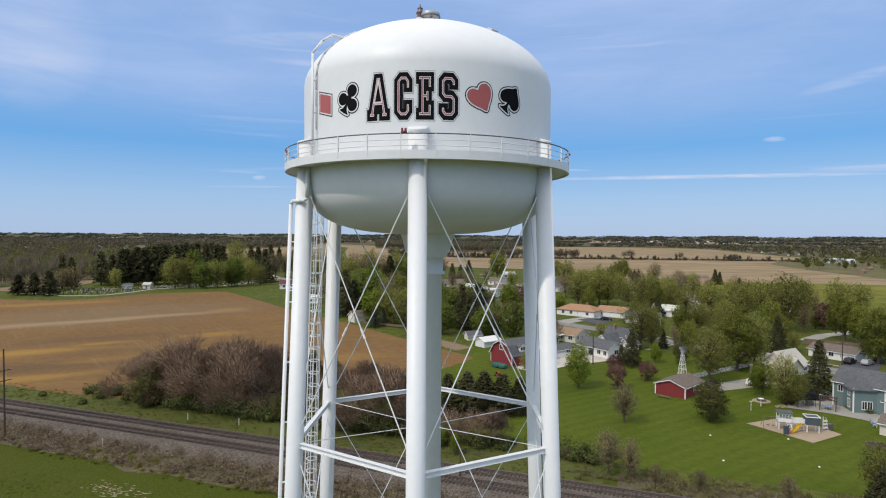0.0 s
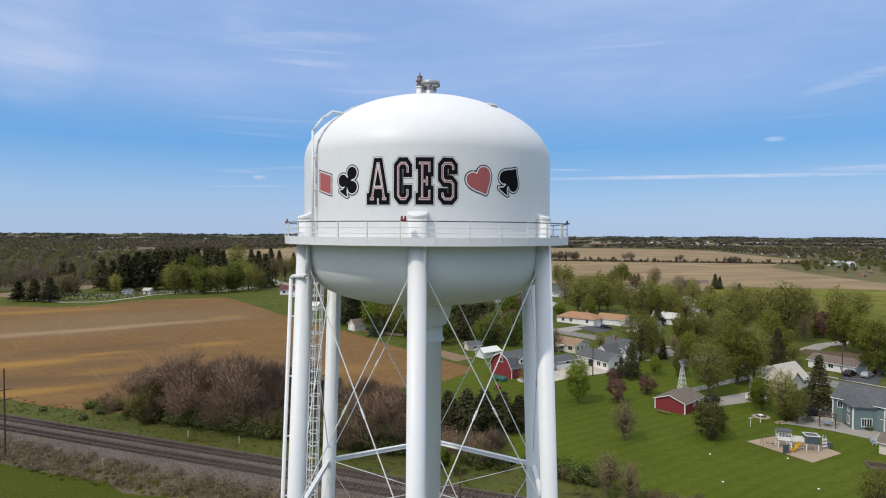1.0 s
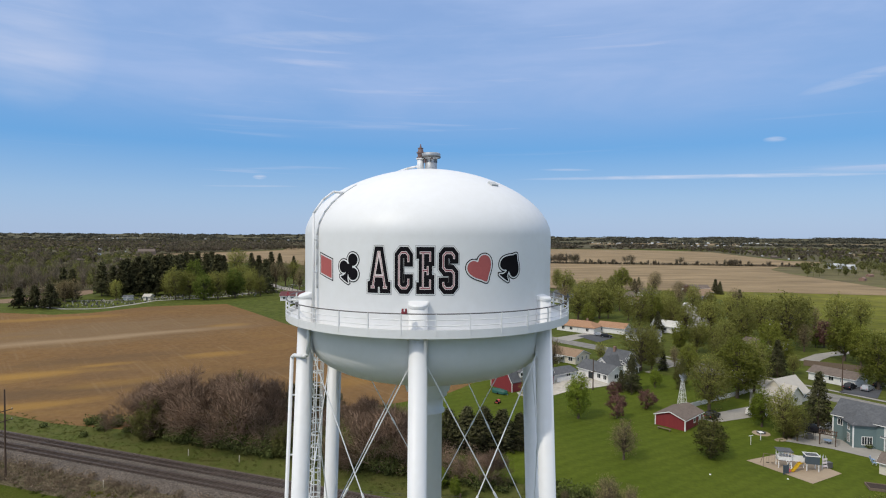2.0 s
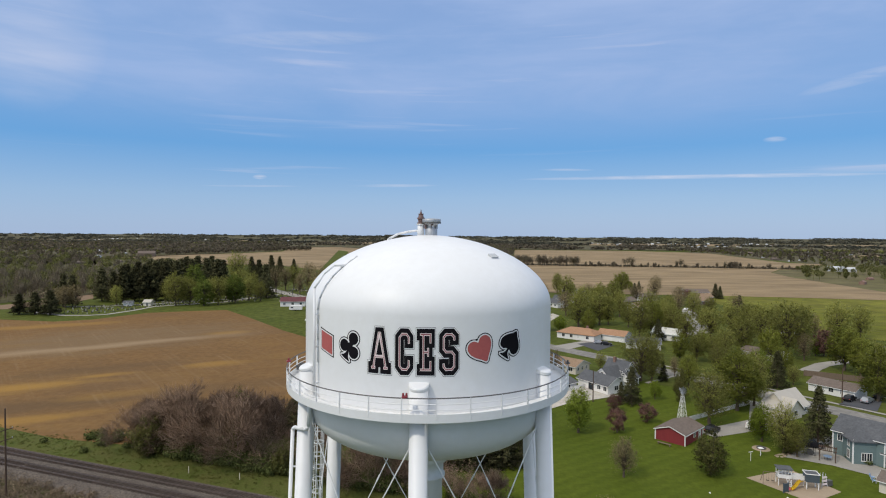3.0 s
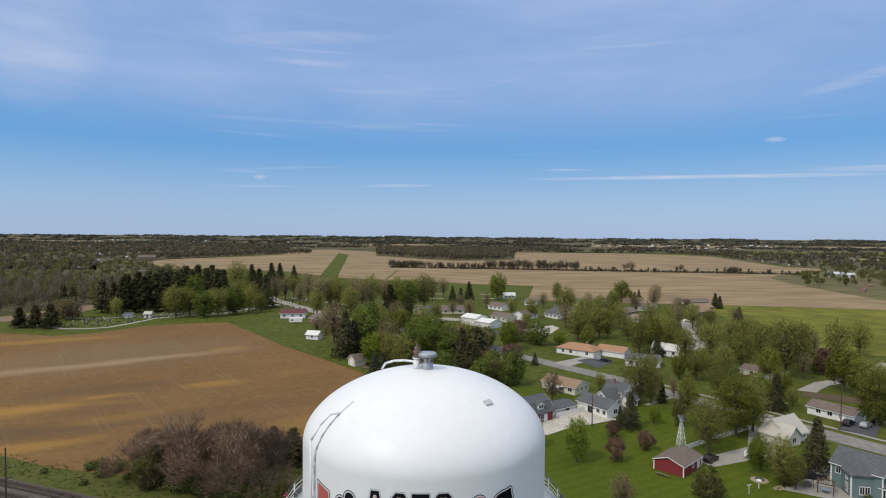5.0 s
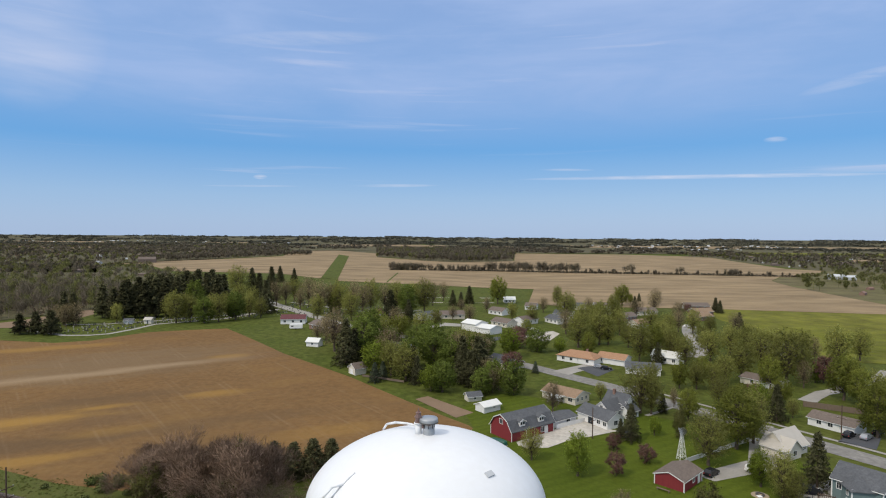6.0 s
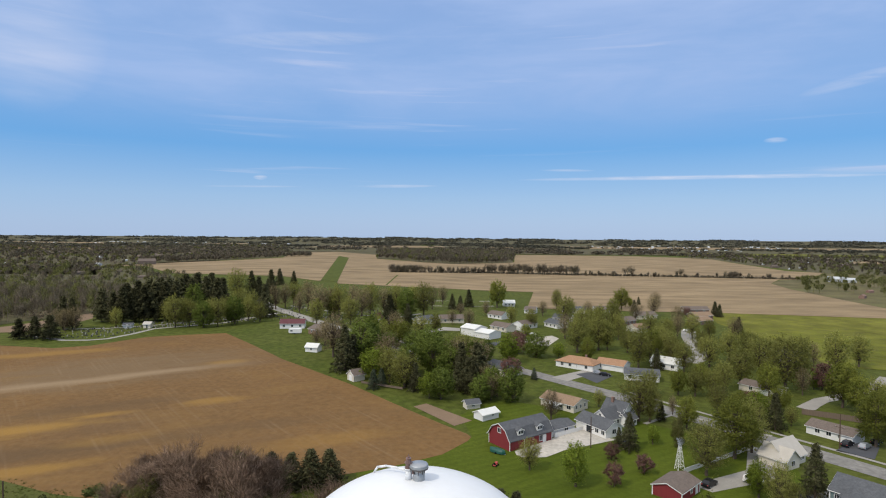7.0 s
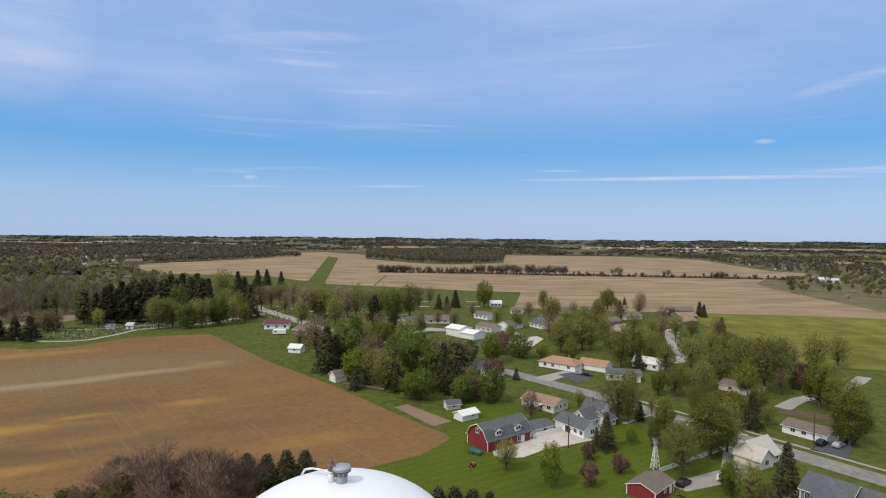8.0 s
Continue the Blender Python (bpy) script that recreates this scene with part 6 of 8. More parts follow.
car(111.6, 158.6, 35, "car_black", "black car parked on a grey drive", 0.15)
car(115.2, 157.0, 35, "car_silver", "silver car parked on a grey drive", 0.1)
car(72.9, 134.2, -30, "white", "white sport utility car parked under a small tree", 0.3)
car(61.8, 132.4, 40, "car_black", "black car parked beside the red garage", 0.15)
car(78.7, 123.3, -15, "car_black", "black sport utility car parked beside the patio", 0.3)
car(66.5, 236.0, -20, "car_black", "dark car parked on an asphalt drive")
car(64.5, 238.8, -20, "car_silver", "silver car parked on an asphalt drive")
car(104.0, 300.0, 60, "white", "white car parked beside the side street")
car(171.0, 388.0, 10, "white", "white van parked in front of a far house", 0.5)
car(146.0, 347.0, 10, "white", "white car parked in front of a house")
car(121.0, 160.5, 35, "car_black", "dark car parked near the ranch house")
car(50.6, 157.3, 20, "car_black", "dark car beside the white house", 0.0)


# ---------------------------------------------------------------- yard things
def windmill():
    ob = thing("windmill", 58.7, 141.6, 0, 10, "small white lattice garden windmill on the lawn", "windmill")
    ob.scale = (1.15, 1.15, 1.2)
    feet = [Vector((sx * 0.75, sy * 0.75, 0)) for sx, sy in ((-1, -1), (1, -1), (1, 1), (-1, 1))]
    tops = [Vector((f.x * 0.18, f.y * 0.18, 5.6)) for f in feet]
    for f, t in zip(feet, tops):
        bm = bmesh.new()
        tube(bm, f, t, 0.05, 5)
        part("leg", bm, "white", ob)
    for k in range(1, 6):
        for i in range(4):
            bm = bmesh.new()
            a, b = feet[i].lerp(tops[i], k / 6), feet[(i + 1) % 4].lerp(tops[(i + 1) % 4], k / 6)
            tube(bm, a, b, 0.035, 4)
            c = feet[(i + 1) % 4].lerp(tops[(i + 1) % 4], (k - 1) / 6)
            tube(bm, a, c, 0.03, 4)
            part("brace", bm, "white", ob)
    bm = bmesh.new()
    tube(bm, (0, -0.35, 6.0), (0, 0.5, 6.0), 0.12, 8)
    box(bm, -0.02, 0.02, 0.5, 1.3, 5.75, 6.25)
    part("head", bm, "steel", ob)
    for i in range(12):
        bm = bmesh.new()
        m = Matrix.Translation((0, -0.35, 6.0)) @ Matrix.Rotation(radians(30 * i), 4, "Y") @ Matrix.Rotation(radians(25), 4, "Z")
        box(bm, -0.1, 0.1, -0.01, 0.01, 0.2, 0.85, m)
        part("blade", bm, "steel", ob)


windmill()


def playground():
    ob = thing("play_tower", 61.9, 104.6, 0, -14, "white and grey wooden play tower with a roof", "play set")
    for x in (-1.2, 1.2):
        for y in (-0.9, 0.9):
            bm = bmesh.new()
            box(bm, x - 0.07, x + 0.07, y - 0.07, y + 0.07, 0, 3.6)
            part("post", bm, "white", ob)
    bm = bmesh.new()
    box(bm, -1.3, 1.3, -1.0, 1.0, 1.6, 1.72)
    part("deck", bm, "wood", ob)
    for y in (-0.95, 0.95):
        bm = bmesh.new()
        box(bm, -1.2, 1.2, y - 0.03, y + 0.03, 1.72, 2.5)
        box(bm, -1.2, 1.2, y - 0.03, y + 0.03, 3.3, 3.6)
        for x in (-0.6, 0, 0.6):
            box(bm, x - 0.05, x + 0.05, y - 0.03, y + 0.03, 2.5, 3.3)
        part("side_wall", bm, "white", ob)
    for x in (-1.25, 1.25):
        bm = bmesh.new()
        box(bm, x - 0.03, x + 0.03, -0.9, 0.9, 1.72, 2.5)
        part("end_wall", bm, "white", ob)
    bm = bmesh.new()
    box(bm, -1.5, 1.5, -1.25, 1.25, 3.6, 3.72)
    part("roof", bm, "roof_grey", ob)
    bm = bmesh.new()
    for s in (-0.3, 0.3):
        tube(bm, (0.5 + s, -1.0, 1.7), (0.9 + s, -2.6, 0.05), 0.04, 5)
    for i in range(6):
        f = i / 6
        tube(bm, (0.2 + 0.4 * f, -1.0 - 1.6 * f, 1.7 - 1.65 * f), (0.8 + 0.4 * f, -1.0 - 1.6 * f, 1.7 - 1.65 * f), 0.03, 5)
    part("ramp", bm, "white", ob)
    # swing beam
    bm = bmesh.new()
    tube(bm, (-1.3, 0, 2.4), (-3.8, 0.2, 2.4), 0.06, 6)
    for y in (-1.0, 1.0):
        tube(bm, (-3.8, 0.2, 2.4), (-4.1, 0.2 + y, 0), 0.05, 6)
    sw = part("swing_frame", bm, "wood", ob)
    for x in (-2.0, -3.0):
        bm = bmesh.new()
        for s in (-0.2, 0.2):
            tube(bm, (x + s, 0.1, 2.35), (x + s, 0.1, 0.6), 0.015, 4)
        box(bm, x - 0.25, x + 0.25, -0.05, 0.25, 0.55, 0.6)
        part("swing", bm, "black", sw)
    # bridge and second house
    bm = bmesh.new()
    box(bm, 1.3, 4.3, -0.5, 0.5, 1.55, 1.65)
    for y in (-0.5, 0.5):
        box(bm, 1.3, 4.3, y - 0.03, y + 0.03, 1.65, 2.5)
    part("bridge", bm, "white", ob)
    ob.scale = (0.86, 0.86, 0.86)
    cab = thing("play_house", 66.0, 103.2, 0, -14, "grey raised playhouse with white trim", "play set")
    cab.scale = (0.86, 0.86, 0.86)
    for x in (-1.1, 1.1):
        for y in (-0.9, 0.9):
            bm = bmesh.new()
            box(bm, x - 0.08, x + 0.08, y - 0.08, y + 0.08, 0, 1.6)
            part("post", bm, "white", cab)
    bm = bmesh.new()
    box(bm, -1.25, 1.25, -1.05, 1.05, 1.6, 3.2)
    part("cabin", bm, "slate", cab)
    bm = bmesh.new()
    for y in (-1.1, 1.1):
        box(bm, -1.35, 1.35, y - 0.06, y + 0.06, 3.2, 3.35)
    for x in (-1.3, 1.3):
        box(bm, x - 0.06, x + 0.06, -1.04, 1.04, 3.2, 3.35)
    part("roof_trim", bm, "white", cab)
    bm = bmesh.new()
    box(bm, -1.2, 1.2, -1.0, 1.0, 3.2, 3.25)
    part("roof", bm, "roof_grey", cab)
    # yellow slide
    sl = thing("slide", 63.6, 103.1, 0, -50, "bright yellow plastic slide on sand", "slide")
    sl.scale = (0.86, 0.86, 0.86)
    bm = bmesh.new()
    path = [(0.6, 0.4, 1.65), (0.3, -0.3, 1.5), (0.0, -1.1, 0.8), (-0.25, -1.9, 0.3), (-0.4, -2.4, 0.22)]
    for a, b in zip(path, path[1:]):
        va = [bm.verts.new((a[0] + s * 0.36, a[1], a[2] + (0.22 if abs(s) == 1 else 0))) for s in (-1, -0.8, 0.8, 1)]
        vb = [bm.verts.new((b[0] + s * 0.36, b[1], b[2] + (0.22 if abs(s) == 1 else 0))) for s in (-1, -0.8, 0.8, 1)]
        for i in range(3):
            bm.faces.new((va[i], va[i + 1], vb[i + 1], vb[i]))
    bmesh.ops.solidify(bm, geom=bm.faces[:], thickness=0.04)
    part("chute", bm, "yellow", sl)
    # climbing frame, pink and grey
    cl = thing("climbing_frame", 68.6, 104.0, 0, 10, "small climbing frame with faded pink panels", "play set")
    for x, y in ((-0.6, -0.5), (0.6, -0.5), (0.6, 0.5), (-0.6, 0.5)):
        bm = bmesh.new()
        tube(bm, (x, y, 0), (x * 0.5, y * 0.5, 2.4), 0.05, 6)
        part("pole", bm, "dull_white", cl)
    bm = bmesh.new()
    for z in (0.6, 1.2, 1.8):
        box(bm, -0.5, 0.5, -0.45, -0.40, z - 0.18, z + 0.18)
    part("panel", bm, "pale_pink", cl)
    bm = bmesh.new()
    box(bm, 0.7, 1.7, -0.4, 0.4, 0.1, 1.1)
    part("step_block", bm, "dull_metal", cl)
    tb = thing("toy_panel", 60.4, 101.3, 0, 20, "dark upright play panel with red parts", "play set")
    bm = bmesh.new()
    box(bm, -0.5, 0.5, -0.06, 0.06, 0.2, 1.6)
    for x in (-0.55, 0.55):
        box(bm, x - 0.06, x + 0.06, -0.08, 0.08, 0, 1.75)
    part("board", bm, "slate", tb)
    bm = bmesh.new()
    tube(bm, (0.9, 0, 0.3), (0.9, 0.5, 0.9), 0.28, 10)
    part("seat", bm, "red", tb)
    # bird table, fire pit, pergola
    bt = thing("bird_table", 65.2, 118.3, 0, 0, "small white bird table on a post", "bird table")
    bm = bmesh.new()
    box(bm, -0.06, 0.06, -0.06, 0.06, 0, 1.6)
    part("post", bm, "white", bt)
    bm = bmesh.new()
    box(bm, -0.45, 0.45, -0.45, 0.45, 1.6, 1.68)
    part("tray", bm, "white", bt)
    fp = thing("fire_pit", 67.5, 122.3, 0, 0, "round stone fire pit in the lawn", "fire pit")
    bm = bmesh.new()
    lathe(bm, [(0, 0.09), (1.7, 0.1), (1.8, 0.0)], 24)
    part("gravel", bm, "sand", fp)
    for i in range(12):
        a = radians(30 * i)
        bm = bmesh.new()
        box(bm, -0.2, 0.2, -0.12, 0.12, 0.1, 0.4, Matrix.Rotation(a, 4, "Z") @ Matrix.Translation((0, 0.75, 0)))
        part("stone", bm, "dull_metal", fp)
    pg = thing("pergola", 77.6, 116.3, 0.1, -35, "brown wooden pergola standing on the patio", "pergola")
    for x in (-1.35, 1.35):
        for y in (-1.3, 1.3):
            bm = bmesh.new()
            box(bm, x - 0.08, x + 0.08, y - 0.08, y + 0.08, 0, 2.1)
            part("post", bm, "pole_wood", pg)
    for y in (-1.3, 1.3):
        bm = bmesh.new()
        box(bm, -1.6, 1.6, y - 0.05, y + 0.05, 2.1, 2.25)
        part("beam", bm, "pole_wood", pg)
    for i in range(9):
        bm = bmesh.new()
        x = -1.45 + 2.9 * i / 8
        box(bm, x - 0.05, x + 0.05, -1.6, 1.6, 2.25, 2.36)
        part("rafter", bm, "pole_wood", pg)
    tbl = thing("patio_table", 77.6, 116.3, 0.1, 20, "blue-grey covered patio table", "table")
    bm = bmesh.new()
    tube(bm, (0, 0, 0.68), (0, 0, 0.75), 0.75, 16)
    part("tabletop", bm, "blue_cover", tbl)
    for i in range(4):
        bm = bmesh.new()
        a = radians(45 + 90 * i)
        tube(bm, (0.5 * math.cos(a), 0.5 * math.sin(a), 0), (0.4 * math.cos(a), 0.4 * math.sin(a), 0.68), 0.04, 6)
        part("leg", bm, "dull_metal", tbl)
    for x, y in ((80.0, 107.2), (79.2, 105.6)):
        c = thing("garden_chair", x, y, 0.1, 40, "pale blue garden chair on the patio", "chair", "patio chairs")
        bm = bmesh.new()
        box(bm, -0.3, 0.3, -0.3, 0.3, 0.35, 0.42)
        part("seat", bm, "blue_cover", c)
        bm = bmesh.new()
        box(bm, -0.3, 0.3, 0.26, 0.34, 0.42, 1.0, Matrix.Rotation(radians(-12), 4, "X"))
        part("backrest", bm, "blue_cover", c)
        for sx in (-0.26, 0.26):
            for sy in (-0.26, 0.26):
                bm = bmesh.new()
                box(bm, sx - 0.03, sx + 0.03, sy - 0.03, sy + 0.03, 0, 0.35)
                part("leg", bm, "white", c)
    for x, y in ((46.9, 100.9), (43.7, 89.5), (59.5, 99.2), (57.1, 87.2)):
        st = thing("marker_stone", x, y, 0, 30 * x, "small white marker on the lawn", "marker", "lawn markers")
        bm = bmesh.new()
        tube(bm, (0, 0, 0), (0, 0, 0.12), 0.2, 8, 0.15)
        part("stone", bm, "white", st)


playground()


def boat_cover():
    ob = thing("covered_boat", 15.0, 151.6, 0, -40, "dark green covered boat beside the barn", "boat")
    bm = bmesh.new()
    rows = []
    for i in range(9):
        u = -1 + i / 4
        w, h = 1.0 * math.sqrt(max(0.02, 1 - u ** 4)), 0.9 + 0.25 * (1 - u * u)
        rows.append([bm.verts.new((u * 2.4, w * math.cos(radians(a)), 0.3 + h * max(0, math.sin(radians(a))))) for a in range(0, 181, 30)])
    for a, b in zip(rows, rows[1:]):
        for i in range(6):
            bm.faces.new((a[i], a[i + 1], b[i + 1], b[i]))
        bm.faces.new((a[0], b[0], b[6], a[6]))
    bm.faces.new(rows[0])
    bm.faces.new(rows[-1][::-1])
    part("cover", bm, "green_cover", ob)
    bm = bmesh.new()
    box(bm, -2.0, 2.6, -0.08, 0.08, 0.12, 0.3)
    tr = part("trailer", bm, "steel", ob)
    for s in (-0.95, 0.95):
        bm = bmesh.new()
        tube(bm, (0, s - 0.08, 0.28), (0, s + 0.08, 0.28), 0.28, 12)
        part("wheel", bm, "black", tr)
    mw = thing("lawn_mower", 13.7, 143.0, 0, 60, "red ride-on mower on the lawn", "mower")
    bm = bmesh.new()
    box(bm, 0.1, 0.9, -0.3, 0.3, 0.35, 0.85)
    box(bm, -0.8, 0.1, -0.4, 0.4, 0.3, 0.5)
    part("body", bm, "red", mw)
    bm = bmesh.new()
    box(bm, -0.6, -0.15, -0.25, 0.25, 0.5, 0.62)
    box(bm, -0.7, -0.58, -0.25, 0.25, 0.55, 1.05)
    part("seat", bm, "black", mw)
    for x, r in ((-0.55, 0.3), (0.65, 0.2)):
        for s in (-0.45, 0.45):
            bm = bmesh.new()
            tube(bm, (x, s - 0.1, r), (x, s + 0.1, r), r, 12)
            part("wheel", bm, "black", mw)


boat_cover()


def camper():
    ob = thing("camper_trailer", -78.5, 309.5, land(-78, 309), 8, "white camper trailer parked on the grass", "trailer")
    bm = bmesh.new()
    extrude_profile(bm, [(-3.4, 0.6), (3.0, 0.6), (3.4, 1.2), (3.2, 2.6), (2.6, 2.8), (-3.2, 2.8), (-3.5, 2.3)], -1.2, 1.2)
    b = part("body", bm, "white", ob)
    b.rotation_euler[2] = radians(90)
    for s in (-1, 1):
        bm = bmesh.new()
        tube(bm, (0, s * 0.9, 0.35), (0, s * 1.15, 0.35), 0.35, 12)
        part("wheel", bm, "black", ob)
    bm = bmesh.new()
    box(bm, -2.4, -1.2, -1.24, -1.2, 1.5, 2.1)
    part("window", bm, "glass", ob)


camper()


def fence(name, label, a, b, h, mat, n):
    a, b = Vector((*a, 0)), Vector((*b, 0))
    ob = thing(name, a.x, a.y, land(a.x, a.y), math.degrees(math.atan2(b.y - a.y, b.x - a.x)), label, "fence")
    long = (b - a).length
    for i in range(n + 1):
        bm = bmesh.new()
        x = long * i / n
        box(bm, x - 0.06, x + 0.06, -0.06, 0.06, 0, h + 0.08)
        part("post", bm, mat, ob)
    for i in range(n):
        bm = bmesh.new()
        x0, x1 = long * i / n + 0.06, long * (i + 1) / n - 0.06
        box(bm, x0, x1, -0.03, 0.03, 0.08, h)
        box(bm, x0, x1, -0.05, 0.05, h, h + 0.06)
        part("panel", bm, mat, ob)


fence("white_fence", "low white panel fence along the lawn", (58.9, 139.5), (82, 154.5), 1.1, "white", 11)
fence("picket_fence", "white picket fence between the barn and the house", (32.2, 163.2), (42.2, 170.2), 1.2, "white", 9)
fence("garden_fence", "grey-brown wooden fence behind the ranch house", (116.5, 187), (130, 178.5), 1.8, "wood", 10)
fence("yard_fence", "white fence behind village houses", (42.3, 353.7), (47.4, 334.4), 1.6, "white", 8)
fence("yard_fence", "white fence beside the concrete drive", (47.4, 334.4), (53.4, 324.2), 1.6, "white", 5)
fence("garden_rail", "long low wooden fence at the garden's edge", (-30, 216.5), (-14, 208), 0.8, "wood", 8)


def utility_pole(x, y, h, turn, arms=2):
    ob = thing("utility_pole", x, y, land(x, y), turn, "weathered wooden utility pole with cross-arms", "utility pole", "utility poles")
    bm = bmesh.new()
    tube(bm, (0, 0, -0.3), (0, 0, h), 0.17, 10, 0.11)
    part("pole", bm, "pole_wood", ob)
    for i in range(arms):
        z = h - 3.6 - 1.7 * i
        bm = bmesh.new()
        box(bm, -1.2, 1.2, -0.17, -0.06, z - 0.06, z + 0.06)
        arm = part("cross_arm", bm, "pole_wood", ob)
        for s in (-1.05, 1.05):
            bm = bmesh.new()
            tube(bm, (s, -0.11, z + 0.06), (s, -0.11, z + 0.22), 0.05, 6)
            part("insulator", bm, "dull_white", arm)
    return ob


utility_pole(-73.2, 96.7, 15.4, 70)
utility_pole(2.6, 80.8, 5.4, 0, 0)
utility_pole(108.0, 156.5, 9.5, -57, 1)
utility_pole(40.5, 155.8, 8.5, 40, 1)
utility_pole(130, 290, 10, -57, 1)


def cables():
    ob = thing("overhead_cables", 0, 0, 0, 0, "thin overhead cables beside the railway", "cables")
    for k, (p, q, sag) in enumerate((((-95, 104.5, 8.2), (2.6, 80.8, 5.0), 2.6), ((2.6, 80.8, 4.9), (95, 47, 6.5), 1.6))):
        for j in range(2):
            bm = bmesh.new()
            pts = []
            for i in range(25):
                u = i / 24
                v = Vector(p).lerp(Vector(q), u)
                pts.append(v + Vector((0, 0.3 * j, -4 * sag * u * (1 - u) - 0.4 * j)))
            pipe(bm, pts, 0.018, 3)
            part("cable", bm, "dull_metal", ob)
    for x, y in ((-47.4, 107.8), (-36.9, 105.0), (-55.3, 94.1)):
        s = thing("marker_post", x, y, 0, 0, "thin white marker post beside the railway", "post", "railway marker posts")
        bm = bmesh.new()
        tube(bm, (0, 0, 0), (0, 0, 1.3), 0.07, 6)
        part("post", bm, "cream", s)


cables()

def grill_shelter(x, y):
    ob = thing("grill_shelter", x, y, 0.1, -20, "black metal grill shelter with a small roof", "shelter")
    for px in (-0.9, 0.9):
        for py in (-0.6, 0.6):
            bm = bmesh.new()
            box(bm, px - 0.04, px + 0.04, py - 0.04, py + 0.04, 0, 2.0)
            part("post", bm, "black", ob)
    bm = bmesh.new()
    extrude_profile(bm, [(-0.85, 1.98), (0.85, 1.98), (0.3, 2.35), (-0.3, 2.35)], -1.2, 1.2)
    part("roof", bm, "black", ob)
    bm = bmesh.new()
    box(bm, -0.6, 0.6, -0.28, 0.28, 0.05, 0.9)
    tube(bm, (-0.4, 0, 0.95), (0.4, 0, 0.95), 0.26, 10)
    part("grill", bm, "dull_metal", ob, "dark metal barbecue grill")


def patio_cover(x, y, rz):
    """A flat white roof on four posts."""
    ob = thing("patio_cover", x, y, 0, rz, "flat white patio roof on posts beside the house", "patio cover")
    bm = bmesh.new()
    box(bm, -2.3, 2.3, -1.6, 1.6, 2.25, 2.4)
    top = part("roof", bm, "roof_white", ob)
    bm = bmesh.new()
    box(bm, -2.36, 2.36, -1.66, -1.6, 2.18, 2.43)
    part("fascia", bm, "white", top)
    for px in (-2.1, 2.1):
        for py in (-1.4, 1.4):
            bm = bmesh.new()
            box(bm, px - 0.06, px + 0.06, py - 0.06, py + 0.06, 0, 2.25)
            part("post", bm, "white", ob)


patio_cover(37.0, 189.2, 314)


def stone_border(x, y):
    ob = thing("stone_border", x, y, 0, 25, "row of pale flat stones laid in the grass", "stones")
    rng = random.Random(4)
    for i in range(16):
        bm = bmesh.new()
        bmesh.ops.create_circle(bm, cap_ends=True, segments=7, radius=0.42)
        for v in bm.verts:
            v.co.x *= rng.uniform(0.8, 1.25)
            v.co.y *= rng.uniform(0.55, 0.9)
        up = bmesh.ops.extrude_face_region(bm, geom=bm.faces[:])
        bmesh.ops.translate(bm, vec=(0, 0, 0.12), verts=[v for v in up["geom"] if isinstance(v, bmesh.types.BMVert)])
        bmesh.ops.transform(bm, matrix=Matrix.Translation((-2.2 + 0.62 * (i % 8) + rng.uniform(-0.15, 0.15), 0.55 * (i // 8) + rng.uniform(-0.3, 0.3), 0)), verts=bm.verts)
        part("stone", bm, "sand", ob)


def bench(x, y, rz):
    ob = thing("bench", x, y, 0, rz, "low brown wooden bench beside the red garage", "bench")
    bm = bmesh.new()
    box(bm, -1.5, 1.5, -0.22, 0.22, 0.42, 0.5)
    part("seat", bm, "wood", ob)
    for px in (-1.25, 1.25):
        bm = bmesh.new()
        box(bm, px - 0.06, px + 0.06, -0.2, 0.2, 0, 0.42)
        part("leg", bm, "wood", ob)


def line_post(x, y):
    ob = thing("line_post", x, y, 0, 20, "white T-shaped clothes-line post on the lawn", "post", "clothes-line posts")
    bm = bmesh.new()
    tube(bm, (0, 0, 0), (0, 0, 1.9), 0.05, 6)
    part("post", bm, "white", ob)
    bm = bmesh.new()
    box(bm, -0.55, 0.55, -0.04, 0.04, 1.84, 1.94)
    part("crossbar", bm, "white", ob)


def raised_bed(x, y, rz):
    ob = thing("raised_bed", x, y, 0, rz, "low wooden raised bed filled with dark soil", "planter")
    for x0, x1, y0, y1 in ((-1.8, 1.8, -1.3, -1.2), (-1.8, 1.8, 1.2, 1.3), (-1.8, -1.7, -1.2, 1.2), (1.7, 1.8, -1.2, 1.2)):
        bm = bmesh.new()
        box(bm, x0, x1, y0, y1, 0, 0.45)
        part("board", bm, "wood", ob)
    bm = bmesh.new()
    box(bm, -1.7, 1.7, -1.2, 1.2, 0, 0.34)
    part("soil", bm, "tie", ob)


raised_bed(72.6, 95.6, -20)
grill_shelter(75.6, 119.0)
stone_border(70.6, 118.6)
bench(47.6, 124.0, -46)
line_post(61.7, 115.5)
fence("patio_rail", "white railing at the edge of the patio", (80.6, 123.6), (85.2, 126.6), 1.0, "white", 4)

